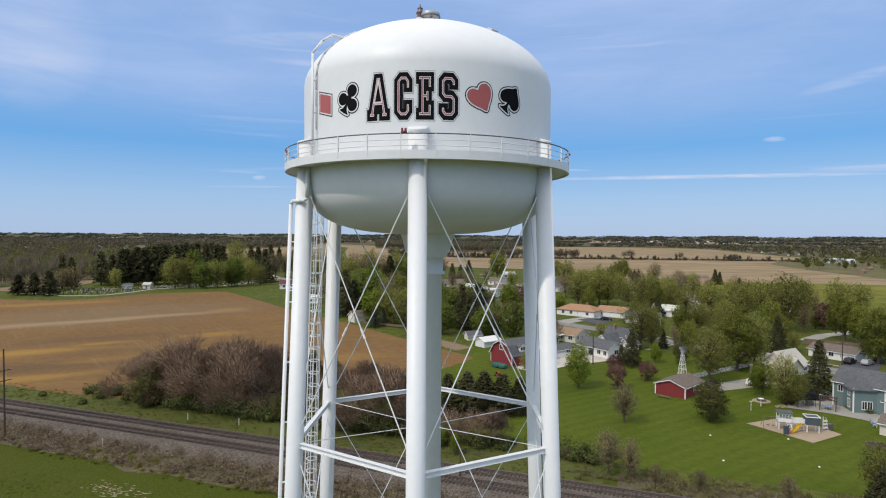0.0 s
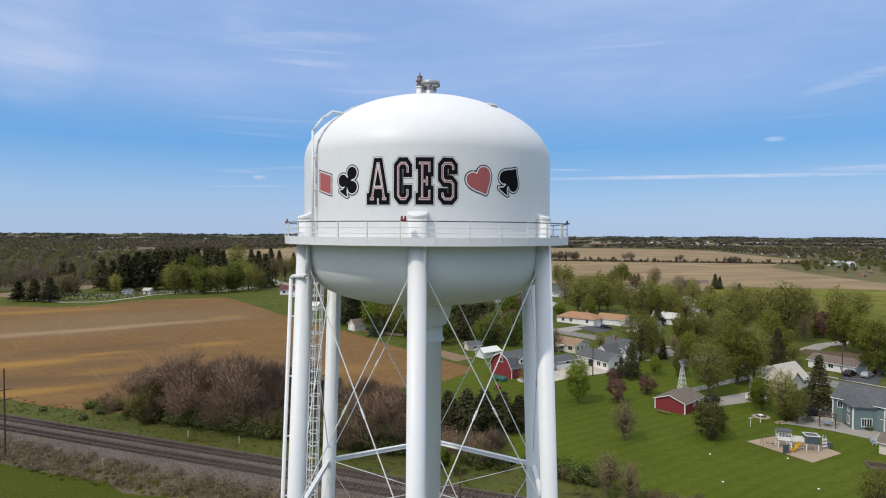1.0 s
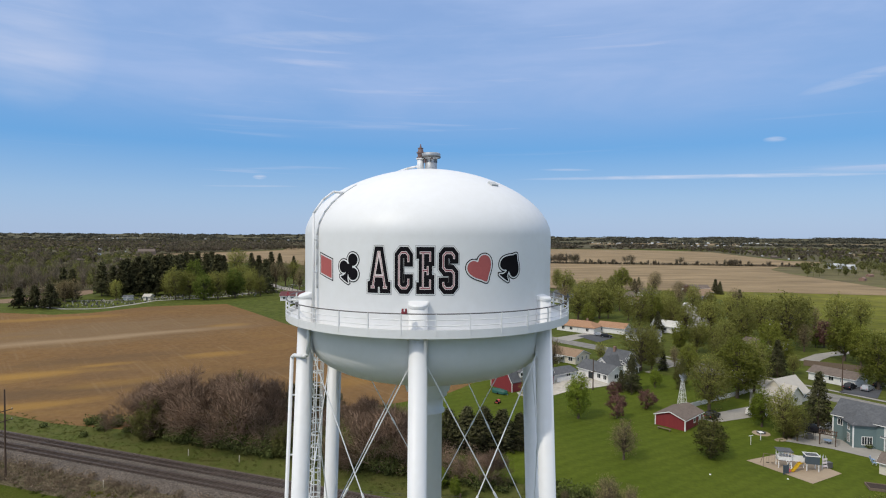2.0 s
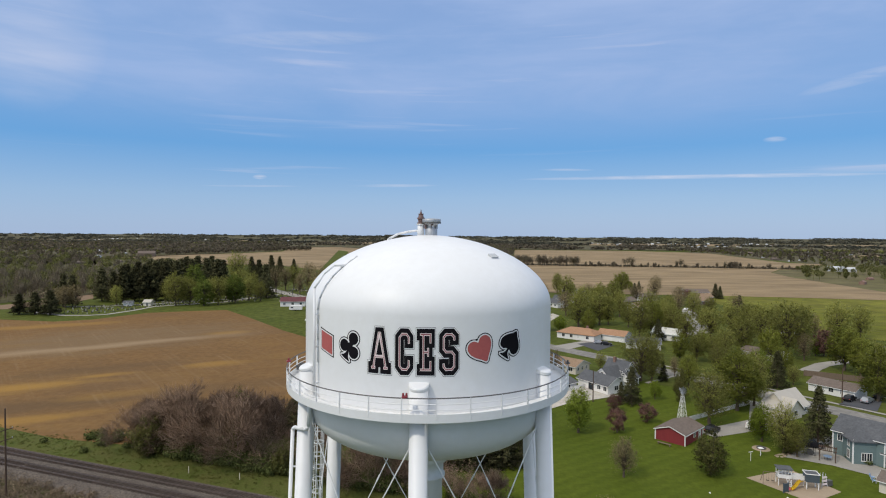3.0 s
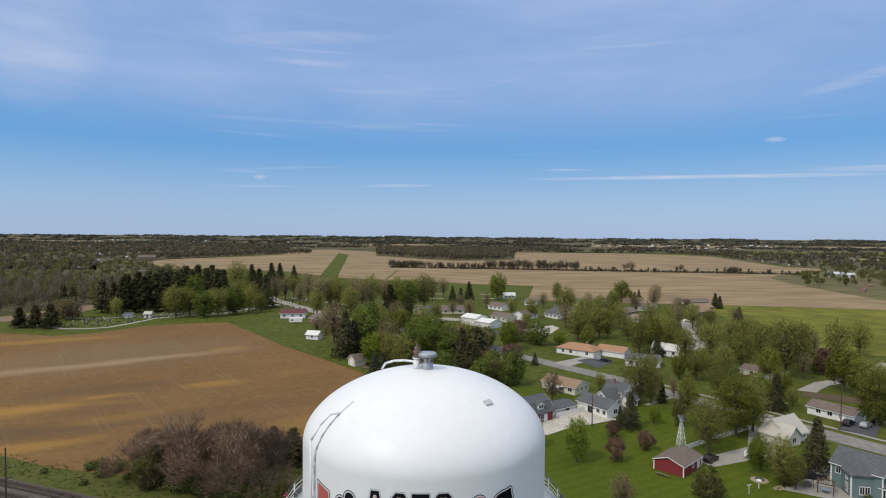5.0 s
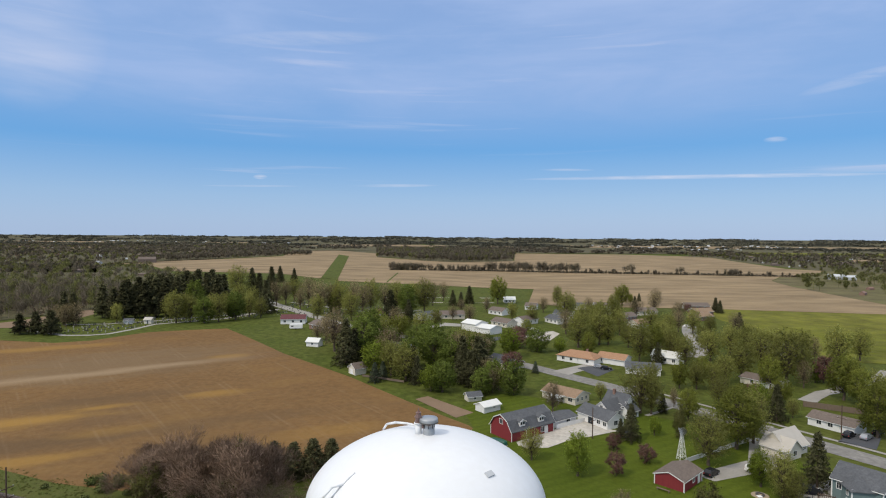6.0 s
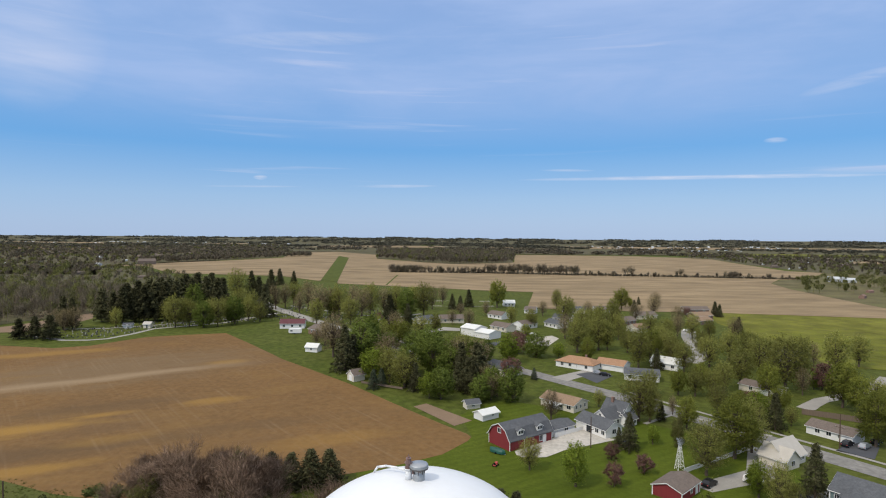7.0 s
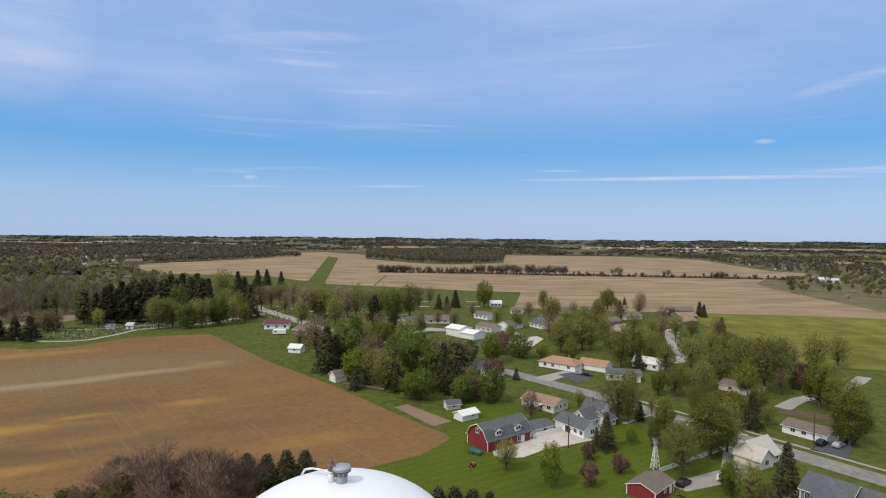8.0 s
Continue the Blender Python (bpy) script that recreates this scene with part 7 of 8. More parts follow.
# ---------------------------------------------------------------- trees, place by place
for x, y, h, w in ((-211.0, 289.0, 10.5, 1.5), (-203.5, 289.5, 11.5, 1.4), (-194.8, 288.0, 12.5, 1.5), (-207.9, 318.0, 19.0, 0.8), (-203.1, 318.5, 18.0, 0.8), (-202.8, 345.3, 20.8, 1.0), (-193.8, 341.4, 18.9, 1.0), (-188.3, 341.7, 22.2, 1.0), (-184.1, 346.3, 20.8, 1.0), (-178.2, 346.6, 22.5, 1.0), (-173.8, 351.3, 24.9, 1.0), (-168.1, 351.6, 30.0, 1.0), (-164.6, 358.8, 30.3, 1.0),):
    plant("pine", x, y, min(h, 24.5), 1.25 * w, "cemetery trees")
for x, y, h, w in ((-183.1, 325.3, 11.0, 1.0), (-150.5, 326.9, 18.1, 1.0), (-128.6, 332.0, 15.5, 1.0), (-118.3, 354.2, 14.8, 1.0), (-158.7, 448.7, 24.8, 1.0), (-144.5, 331.2, 15.4, 1.0),):
    plant("olive", x, y, h, w, "cemetery trees")
for x, y, h, w in ((-134.9, 327.7, 15.9, 1.0), (-122.0, 340.7, 18.5, 1.0), (-158.5, 371.5, 21.6, 1.0),):
    plant("green", x, y, h, w, "cemetery trees")
for x, y, h, w in ((-182.2, 412.9, 28.8, 1.0), (-181.1, 429.4, 27.1, 1.0), (-170.9, 430.1, 26.7, 1.0), (-153.2, 405.3, 22.8, 1.0),):
    plant("pine", x, y, min(h, 24.5), 1.25 * w, "cemetery trees")
for x, y, h, w in ((-112.5, 369.0, 22.2, 1.0), (-136.9, 432.2, 21.8, 1.0), (-168.6, 511.8, 20.8, 1.0), (-151.6, 513.1, 21.9, 1.0), (-167.7, 596.7, 17.4, 1.0), (-156.9, 611.1, 14.2, 1.0),):
    plant("spruce", x, y, h, w, "cemetery trees")
for x, y, h, w in ((-117.1, 407.4, 19.0, 1.0), (-113.0, 440.7, 17.1, 1.0), (-78.7, 370.8, 22.3, 1.0), (-66.3, 371.9, 21.3, 1.0), (-48.1, 385.4, 21.7, 1.0), (-31.5, 389.2, 20.8, 1.0), (-12.6, 388.9, 23.4, 1.0), (-21.9, 421.1, 17.6, 1.0),):
    plant("olive", x, y, h, w, "village trees")
for x, y, h, w in ((-94.8, 408.8, 21.8, 1.0), (-72.6, 376.4, 20.1, 1.0), (-61.6, 399.7, 20.2, 1.0), (-23.4, 380.7, 21.0, 1.0), (-7.6, 425.5, 17.7, 1.0),):
    plant("green", x, y, h, w, "village trees")
for x, y, h, w in ((-113.0, 417.1, 18.2, 1.0), (-52.1, 374.2, 20.7, 1.0), (-38.9, 387.4, 19.9, 1.0), (-56.4, 279.4, 11.4, 1.0), (-48.0, 256.4, 15.9, 1.0), (-60.4, 278.9, 7.3, 1.0), (5.9, 357.3, 10.4, 1.0), (16.0, 349.0, 10.2, 1.0),):
    plant("bud", x, y, h, w, "village trees")
for x, y, h, w in ((-30.2, 333.7, 20.1, 1.0), (-39.0, 233.1, 19.0, 1.0), (-36.3, 237.9, 14.3, 1.0), (-9.4, 208.2, 10.5, 1.0), ):
    plant("spruce", x, y, h, w, "village trees")
for x, y, h, w in ((-34.3, 266.0, 16.8, 1.0), (-33.8, 244.7, 15.4, 1.0), (-0.2, 198.7, 11.0, 1.0), (2.0, 244.4, 10.0, 1.0), (-5.4, 251.5, 13.2, 1.0), (23.9, 197.0, 11.5, 1.0), (43.6, 269.0, 11.0, 1.0), (13.5, 236.3, 11.5, 1.0), (-19.9, 303.3, 8.8, 1.0), (-24.0, 267.6, 9.1, 1.0),):
    plant("green", x, y, h, w, "village trees")
for x, y, h, w in ((-26.3, 221.8, 11.6, 1.0), (29.5, 256.6, 11.0, 1.0), (54.3, 269.5, 6.6, 1.0), (-4.1, 199.7, 8.7, 1.0),):
    plant("bright", x, y, h, w, "village trees")
for x, y, h, w in ((-22.2, 214.5, 6.7, 1.0), (36.4, 227.9, 4.9, 1.0),):
    plant("blue", x, y, h, w, "village trees")
for x, y, h, w in ((-19.5, 218.5, 11.7, 1.0), (-13.6, 211.5, 12.1, 1.0), (9.5, 255.8, 9.9, 1.0),):
    plant("olive", x, y, h, w, "village trees")
for x, y, h, w in ((10.0, 209.7, 12.6, 1.0), (13.5, 217.6, 16.3, 1.0), (6.4, 210.9, 10.2, 1.0),):
    plant("spruce", x, y, h, 1.35 * w, "village trees")
for x, y, h, w in ((19.7, 203.4, 7.3, 1.0), (17.3, 211.8, 8.2, 1.0), (33.9, 178.1, 9.5, 1.0), (67.7, 320.0, 12.4, 1.0),):
    plant("bud", x, y, h, w, "village trees")
for x, y, h, w in ((35.6, 278.4, 9.5, 1.0), (173.9, 414.3, 6.0, 1.0),):
    plant("purple", x, y, h, w, "village trees")
for x, y, h, w in ((42.2, 450.1, 19.6, 1.0), (138.3, 449.5, 15.3, 1.0), (148.3, 460.4, 7.6, 1.0), (93.9, 261.9, 14.5, 1.0), (94.3, 349.8, 13.6, 1.0), (120.7, 411.4, 12.0, 1.0), (51.9, 587.3, 8.5, 1.0),):
    plant("green", x, y, h, w, "village trees")
for x, y, h, w in ((87.5, 446.4, 13.6, 1.0), (65.8, 282.0, 15.5, 1.0), (78.0, 289.6, 15.0, 1.0), (-0.1, 457.3, 16.0, 1.0), (76.8, 363.9, 16.9, 1.0), (80.7, 335.4, 13.7, 1.0), (85.8, 317.6, 16.0, 1.0), (98.9, 336.2, 15.3, 1.0), (123.5, 319.3, 10.8, 1.0), (85.0, 250.6, 15.6, 1.0), (96.7, 318.1, 13.0, 1.0), (94.7, 371.6, 9.7, 1.0), (100.7, 253.2, 12.3, 1.0), (101.4, 242.9, 11.8, 1.0), (107.1, 283.7, 12.4, 1.0), (139.2, 323.4, 12.5, 1.0),):
    plant("olive", x, y, h, w, "village trees")
for x, y, h, w in ((165.1, 451.0, 12.2, 1.0), (150.0, 413.7, 13.0, 1.0), (150.0, 369.8, 11.5, 1.0), (102.5, 410.4, 10.0, 1.0), (70.2, 408.4, 9.9, 1.0),):
    plant("bud", x, y, h, w, "village trees")
for x, y, h, w in ((144.2, 437.7, 9.0, 1.0), (-15.0, 432.0, 13.0, 1.0), (7.0, 430.0, 12.0, 1.0), (13.0, 428.0, 11.0, 1.0), (20.0, 448.0, 14.0, 1.0), (-21.0, 352.0, 13.0, 1.0), (194.5, 415.4, 10.9, 1.0), (195.1, 409.8, 9.5, 1.0), (173.1, 339.5, 10.5, 1.0), (91.8, 247.7, 9.6, 1.0), (161.4, 479.6, 7.0, 1.0),):
    plant("spruce", x, y, h, w, "village trees")
for x, y, h, w in ((61.0, 178.6, 14.9, 1.0), (64.1, 177.6, 11.4, 1.0), (63.8, 138.3, 13.0, 1.0), (82.4, 153.1, 14.4, 1.0), (89.5, 187.3, 9.4, 1.0), (90.7, 207.0, 10.4, 1.0), (104.5, 214.9, 10.8, 1.0), (115.1, 223.3, 14.5, 1.0), (128.0, 215.6, 20.3, 1.0), (165.3, 243.0, 15.1, 1.0), (143.8, 232.9, 15.1, 1.0), (132.8, 242.0, 14.6, 1.0), (117.0, 253.8, 12.3, 1.0), (148.8, 323.8, 9.4, 1.0), (131.4, 265.6, 12.9, 1.0),):
    plant("olive", x, y, h, w, "village trees")
for x, y, h, w in ((75.9, 149.1, 16.2, 1.0), (117.3, 207.7, 12.5, 1.0), (134.7, 194.6, 15.5, 1.0), (118.9, 158.0, 15.6, 1.0), (131.0, 172.0, 12.0, 1.0), (134.7, 186.7, 13.6, 1.0), (72.9, 171.6, 10.0, 1.0), (100.4, 224.5, 8.7, 1.0),):
    plant("green", x, y, h, w, "village trees")
for x, y, h, w in ((50.4, 154.4, 10.3, 1.0), (99.0, 171.4, 11.4, 1.0), (48.5, 157.2, 5.3, 1.0), (68.2, 179.3, 6.1, 1.0),):
    plant("spruce", x, y, h, w, "village trees")
for x, y, h, w in ((58.3, 158.8, 5.4, 1.0), (69.9, 126.5, 8.6, 1.0), (96.4, 176.3, 10.6, 1.0), (139.7, 217.5, 7.4, 1.0),):
    plant("bright", x, y, h, w, "village trees")
for x, y, h, w in ((43.7, 147.3, 4.6, 1.0), (49.3, 139.3, 4.7, 1.0), (39.8, 131.7, 5.8, 1.0), (142.9, 217.6, 10.6, 1.0), (104.6, 195.1, 5.7, 1.0),):
    plant("purple", x, y, h, w, "village trees")
for x, y, h, w in ((21.8, 140.6, 7.6, 1.1), (105.9, 175.0, 5.9, 1.0), (52.7, 193.4, 5.6, 1.0),):
    plant("olive", x, y, h, w, "yard trees")
for x, y, h, w in ((74.0, 185.1, 6.3, 1.0), (156.1, 255.1, 9.9, 1.0), (163.7, 255.4, 11.1, 1.0),):
    plant("bud", x, y, h, 0.75, "yard trees")
for x, y, h, w in ((-41.6, 128.6, 7.4, 1.0), (-37.6, 129.0, 8.2, 1.0), (-33.4, 129.7, 7.8, 1.0), (-29.2, 130.8, 8.2, 1.0), (-25.4, 132.8, 7.6, 1.0),):
    plant("spruce", x, y, h * 1.05, 1.75, "spruce row")
for x, y, h, w in ((64.4, 156.8, 9.5, 1.0),):
    plant("bush", x, y, h, 0.6, "yard trees")
for x, y, h, w in ((50.7, 109.0, 8.6, 1.0),):
    plant("bush", x, y, h, 1.12, "yard trees")
for x, y, h, w in ((33.8, 107.4, 7.4, 1.0),):
    plant("bud", x, y, h, 1.12, "yard trees")
for x, y, h, w in ((70.9, 120.0, 10.4, 1.0),):
    plant("olive", x, y, h, 0.85, "yard trees")
for x, y, h, w in ((72.3, 117.6, 7.1, 1.0),):
    plant("olive", x, y, h, w, "yard trees")
for x, y, h, w in ((56.0, 73.2, 5.6, 1.0),):
    plant("spruce", x, y, h, 1.3, "yard trees")
plant("olive", 57.4, 74.6, 8.2, 1.0, "yard trees")
plant("bright", 30.9, 131.6, 10.4, 1.05, "yard trees")
for x, y, h, w in ((72.0, 132.3, 5.9, 1.0),):
    plant("bright", x, y, h, w, "yard trees")
for x, y, h, w in ((71.6, 119.6, 4.6, 1.0), (73.4, 121.4, 3.8, 1.0)):
    plant("bush", x, y, h, 1.1, "yard trees")
for x, y, h, w in ((82.2, 126.4, 12.6, 1.0),):
    plant("spruce", x, y, h, 0.95, "yard trees")
for x, y, h, w in ((-64.1, 122.0, 9.1, 1.0), (-58.7, 120.8, 10.1, 1.0), (-51.8, 118.5, 13.1, 1.0), (-48.0, 117.8, 12.8, 1.0), (-43.8, 115.6, 12.3, 1.0), (-39.9, 114.1, 13.6, 1.0), (-35.9, 112.0, 12.4, 1.0), (-55.1, 119.3, 8.3, 1.0),):
    plant("bare", x, y, h, w, "field edge")
for x, y, h, w in ((-59.0, 116.4, 9.0, 1.0), (-64.4, 121.6, 3.3, 1.0), (-45.7, 114.8, 3.8, 1.0), (-29.7, 107.7, 5.7, 1.0),):
    plant("bush", x, y, h, w, "field edge")
plant("green", -40.6, 117.0, 13.6, 0.62, "field edge")
for x, y, h, w in ((1.2, 113.4, 7.4, 1.0), (4.8, 112.6, 8.0, 1.0), (8.2, 112.4, 8.1, 1.0), (11.7, 112.6, 7.6, 1.0), (15.2, 113.6, 6.6, 1.0),):
    plant("spruce", x, y, h * 1.05, 1.75, "spruce row")
for x, y, h, w in ((-14.7, 105.7, 10.5, 1.0), (-11.8, 102.7, 10.2, 1.0), (-9.2, 101.5, 10.9, 1.0), (-6.8, 102.7, 10.2, 1.0), (-17.5, 110.2, 10.5, 1.0), (6.8, 94.7, 6.2, 1.0), (8.3, 96.5, 4.7, 1.0),):
    plant("bare", x, y, h, w, "field edge")
for x, y, h, w in ((2.1, 91.5, 3.5, 1.0), (-0.2, 94.6, 3.7, 1.0),):
    plant("bright", x, y, h, w, "field edge")
for x, y, h, w in ((24.3, 84.5, 6.6, 1.0), (27.0, 82.6, 5.8, 1.0), (29.8, 80.4, 3.1, 1.0), (35.5, 79.0, 2.9, 1.0), (44.5, 73.9, 4.3, 1.0), (19.1, 89.4, 2.2, 1.0),):
    plant("bud", x, y, h, w, "rail saplings")
for x, y, h, w in ((-70.8, 376.5, 14.6, 1.0), (-95.7, 388.3, 15.1, 1.0), (-34.4, 300.4, 11.7, 1.0), (-21.5, 284.8, 11.6, 1.0), (-12.4, 269.5, 10.5, 1.0), (4.6, 260.6, 8.8, 1.0), (19.6, 257.3, 8.7, 1.0), (17.8, 204.6, 9.9, 1.0), (13.3, 196.3, 8.9, 1.0), (45.5, 317.0, 7.7, 1.0), (66.1, 263.0, 10.2, 1.0), (85.1, 208.3, 10.1, 1.0), (94.5, 182.8, 8.9, 1.0), (152.6, 217.9, 10.6, 1.0), (110.6, 189.0, 9.2, 1.0),):
    plant("green", x, y, h, w, "village trees")
for x, y, h, w in ((-54.5, 343.4, 15.0, 1.0), (-74.0, 341.0, 13.2, 1.0), (-29.6, 283.3, 10.2, 1.0), (-11.2, 305.2, 10.4, 1.0), (-4.0, 324.3, 9.4, 1.0), (12.2, 396.0, 9.6, 1.0), (43.5, 366.1, 10.7, 1.0), (54.6, 357.0, 10.4, 1.0), (90.3, 409.8, 9.9, 1.0), (82.5, 289.6, 12.6, 1.0), (90.3, 283.0, 11.0, 1.0), (115.2, 322.3, 12.5, 1.0), (126.8, 284.4, 9.7, 1.0), (139.3, 265.9, 12.9, 1.0), (97.5, 208.6, 9.1, 1.0), (146.0, 254.8, 12.4, 1.0), (184.1, 256.1, 12.4, 1.0), (147.2, 196.2, 9.5, 1.0), (74.9, 208.0, 9.1, 1.0),):
    plant("olive", x, y, h, w, "village trees")
for x, y, h, w in ((-25.7, 319.4, 10.8, 1.0), (29.9, 400.7, 9.7, 1.0), (128.1, 385.3, 11.2, 1.0), (163.3, 324.4, 11.0, 1.0), (130.6, 209.6, 10.2, 1.0), (100.2, 180.2, 7.9, 1.0), (-41.5, 299.1, 10.2, 1.0),):
    plant("bud", x, y, h, w, "village trees")
for x, y, h, w in ((-200.7, 369.2, 21.5, 1.0), (-199.0, 379.8, 22.5, 1.0), (-189.2, 375.0, 24.7, 1.0), (-184.6, 380.6, 26.2, 1.0), (-179.2, 380.9, 28.8, 1.0), (-171.9, 381.3, 29.6, 1.0), (-164.7, 381.7, 28.1, 1.0), (-160.0, 393.1, 26.7, 1.0), (-148.3, 382.6, 26.3, 1.0),):
    plant("pine", x, y, min(h, 24.5), 1.25 * w, "cemetery trees")
for x, y, h, w in ((-110.1, 350.1, 11.9, 1.0), (-134.4, 360.4, 14.0, 1.0), (-138.5, 348.6, 14.2, 1.0), (-134.6, 386.1, 16.9, 1.0), (-130.0, 394.8, 14.2, 1.0), (-153.2, 343.4, 14.0, 1.0), (-161.3, 343.0, 14.6, 1.0),):
    plant("olive", x, y, h, w, "cemetery trees")
for x, y, h, w in ((-215.4, 323.8, 10.1, 1.0), (-203.0, 312.0, 12.5, 1.0), (-207.0, 316.5, 11.3, 1.0), (-210.7, 321.3, 10.5, 1.0), (-199.2, 314.4, 12.9, 1.0),):
    plant("bud", x, y, h, w, "cemetery trees")
for kind, x, y, h in (("bud", -21.8, 237.5, 12.0), ("spruce", -11.0, 214.0, 13.0), ("blue", -24.6, 209.2, 7.5), ("deep", -3.6, 236.0, 12.5), ("deep", 3.5, 230.0, 11.5), ("spruce", 11.5, 206.5, 12.5),
                      ("bud", 14.7, 235.0, 11.5), ("bud", 17.2, 199.4, 7.5), ("purple", 27.6, 230.9, 6.5), ("spruce", 7.7, 224.6, 15.0), ("deep", -13.5, 229.5, 12.0), ("olive", -22.8, 224.9, 11.0),
                      ("bud", -22.3, 304.1, 9.0), ("bud", -3.6, 325.7, 8.5), ("purple", -38.0, 346.0, 7.0), ("deep", -31.1, 251.0, 12.0), ("bud", 6.4, 239.8, 11.0), ("olive", 102.8, 264.3, 13.0), ("bud", 134.1, 331.1, 11.0)):
    plant(kind, x, y, h, 1.0, "village trees")
for ob in [o for group in PROTO.values() for o in group if o.name not in used_protos]:
    for o in (*ob.children_recursive, ob):
        bpy.data.objects.remove(o)


# ---------------------------------------------------------------- masses of plants
def mass(name, label, mat, places, quads, size, wide, category, squash=1.0, slim=0.7, inner=0.35, stir=0.07):
    """Many small crowns as one object: places of (x, y, height)."""
    rng = np.random.default_rng(len(places))
    n = len(places)
    p = np.array(places)
    base = np.array([land(x, y) for x, y, _ in places])
    d = rng.normal(size=(n, quads, 3))
    d /= np.linalg.norm(d, axis=2)[:, :, None]
    rad = rng.uniform(inner, 1.0, (n, quads, 1)) ** 0.5
    h = p[:, 2][:, None]
    c = np.empty((n, quads, 3))
    c[:, :, 0] = p[:, 0][:, None] + d[:, :, 0] * rad[:, :, 0] * h * wide
    c[:, :, 1] = p[:, 1][:, None] + d[:, :, 1] * rad[:, :, 0] * h * wide
    c[:, :, 2] = base[:, None] + h * (0.52 + 0.46 * d[:, :, 2] * rad[:, :, 0]) * squash
    c += rng.normal(size=c.shape) * (stir * p[:, 2])[:, None, None]
    out = unit(d + np.array([0, 0, 0.35]))
    verts, faces, nn = cards(rng, c.reshape(-1, 3), out.reshape(-1, 3), size, slim)
    ob = new(name, mesh_of(name, verts, faces, mat, nn))
    return tagged(ob, label, category, "", "stuff")


def bare_woods(name, label, mat, places, twigs, long, thin, wide):
    """Leafless trees as one object: thin trunks and fans of fine upward twigs."""
    rng = np.random.default_rng(len(places) + 3)
    p = np.array(places)
    base = np.array([land(x, y) for x, y, _ in places])
    n, t = len(places), twigs
    h = np.repeat(p[:, 2], t)[:, None]
    foot = np.repeat(np.column_stack([p[:, :2], base]), t, axis=0)
    d = unit(rng.normal(size=(n * t, 3)))
    d[:, 2] = np.abs(d[:, 2]) * 0.9 - 0.25
    shell = np.column_stack([d[:, 0] * wide, d[:, 1] * wide, 0.56 + 0.44 * d[:, 2]]) * h * rng.uniform(0.7, 1.0, (n * t, 1)) ** np.array([1, 1, 0.5])
    axis = np.column_stack([np.zeros(n * t), np.zeros(n * t), shell[:, 2] * 0.5])
    to = unit(unit(shell - axis) + rng.normal(size=(n * t, 3)) * 0.25)
    side = unit(np.cross(to, rng.normal(size=(n * t, 3)))) * thin * rng.uniform(0.5, 1.3, (n * t, 1))
    tip = foot + shell
    root = tip - to * long * rng.uniform(0.6, 1.4, (n * t, 1))
    v = np.stack([root - side, root + side, tip], axis=1).reshape(-1, 3)
    out = np.repeat(unit(d + np.array([0, 0, 0.5])), 3, axis=0)
    f = np.column_stack([p[:, :2], base])
    s = rng.normal(size=(n, 3)) * 0.02 + np.array([1.0, 0, 0]) * (0.016 * p[:, 2])[:, None]
    trunk = np.stack([f - s, f + s, f + np.column_stack([rng.normal(size=(n, 2)) * 0.6, p[:, 2] * 0.85])], axis=1).reshape(-1, 3)
    v = np.concatenate([v, trunk])
    out = np.concatenate([out, np.tile(np.array([-0.4, -0.7, 0.5]), (n * 3, 1))])
    ob = new(name, mesh_of(name, v, np.arange(len(v)).reshape(-1, 3), mat, out))
    return tagged(ob, label, "woods", "", "stuff")


def inside(x, y, poly):
    hit = False
    for (a, b), (c, d) in zip(poly, poly[1:] + poly[:1]):
        if (b > y) != (d > y) and x < (c - a) * (y - b) / (d - b) + a:
            hit = not hit
    return hit


scatter_rng = random.Random(11)


def scatter(poly, n, low, high):
    xs, ys = [p[0] for p in poly], [p[1] for p in poly]
    out = []
    while len(out) < n:
        x, y = scatter_rng.uniform(min(xs), max(xs)), scatter_rng.uniform(min(ys), max(ys))
        if inside(x, y, poly):
            out.append((x, y, scatter_rng.uniform(low, high)))
    return out


def along(a, b, n, low, high, jitter):
    return [(a[0] + (b[0] - a[0]) * u + scatter_rng.gauss(0, jitter), a[1] + (b[1] - a[1]) * u + scatter_rng.gauss(0, jitter), scatter_rng.uniform(low, high)) for u in (scatter_rng.random() for _ in range(n))]


WOOD_L = [(-470, 330), (-258, 318), (-248, 345), (-234, 362), (-230, 395), (-222, 404), (-250, 470), (-340, 505), (-480, 470)]
STRIP = [(-1000, 520), (-480, 475), (-340, 510), (-250, 475), (-215, 470), (-260, 640), (-362, 745), (-440, 850), (-640, 900), (-1000, 1060)]
for floor in (WOOD_L, STRIP, [(-1500, 1050), (-640, 720), (-430, 720), (-500, 850), (-540, 930), (-490, 1030), (-420, 1140), (-360, 1290), (-440, 1650), (-640, 2400), (-1700, 2200)], [(590, 930), (612, 1190), (656, 1420), (612, 1510), (760, 1640), (1250, 1640), (1160, 1440), (930, 1345), (826, 1175), (905, 1180), (1000, 1230), (1300, 1480), (1500, 1300), (700, 800), (640, 880)]):
    sheet("forest_floor", floor, "litter", "brown leaf litter and grass below trees", 0.12, 60)
bare_woods("bare_woods", "brown-grey leafless woods behind the cemetery", "wood_grey", scatter(WOOD_L, 560, 12, 19), 170, 3.0, 0.10, 0.24)
mass("bare_undergrowth", "brown undergrowth below the bare woods", "wood_brown", scatter(WOOD_L, 520, 3, 7), 40, 0.5, 0.4, "undergrowth")
bare_woods("mixed_woods", "woods with first green leaves behind the cemetery", "wood_green", scatter(WOOD_L, 260, 10, 17), 120, 2.0, 0.2, 0.30)
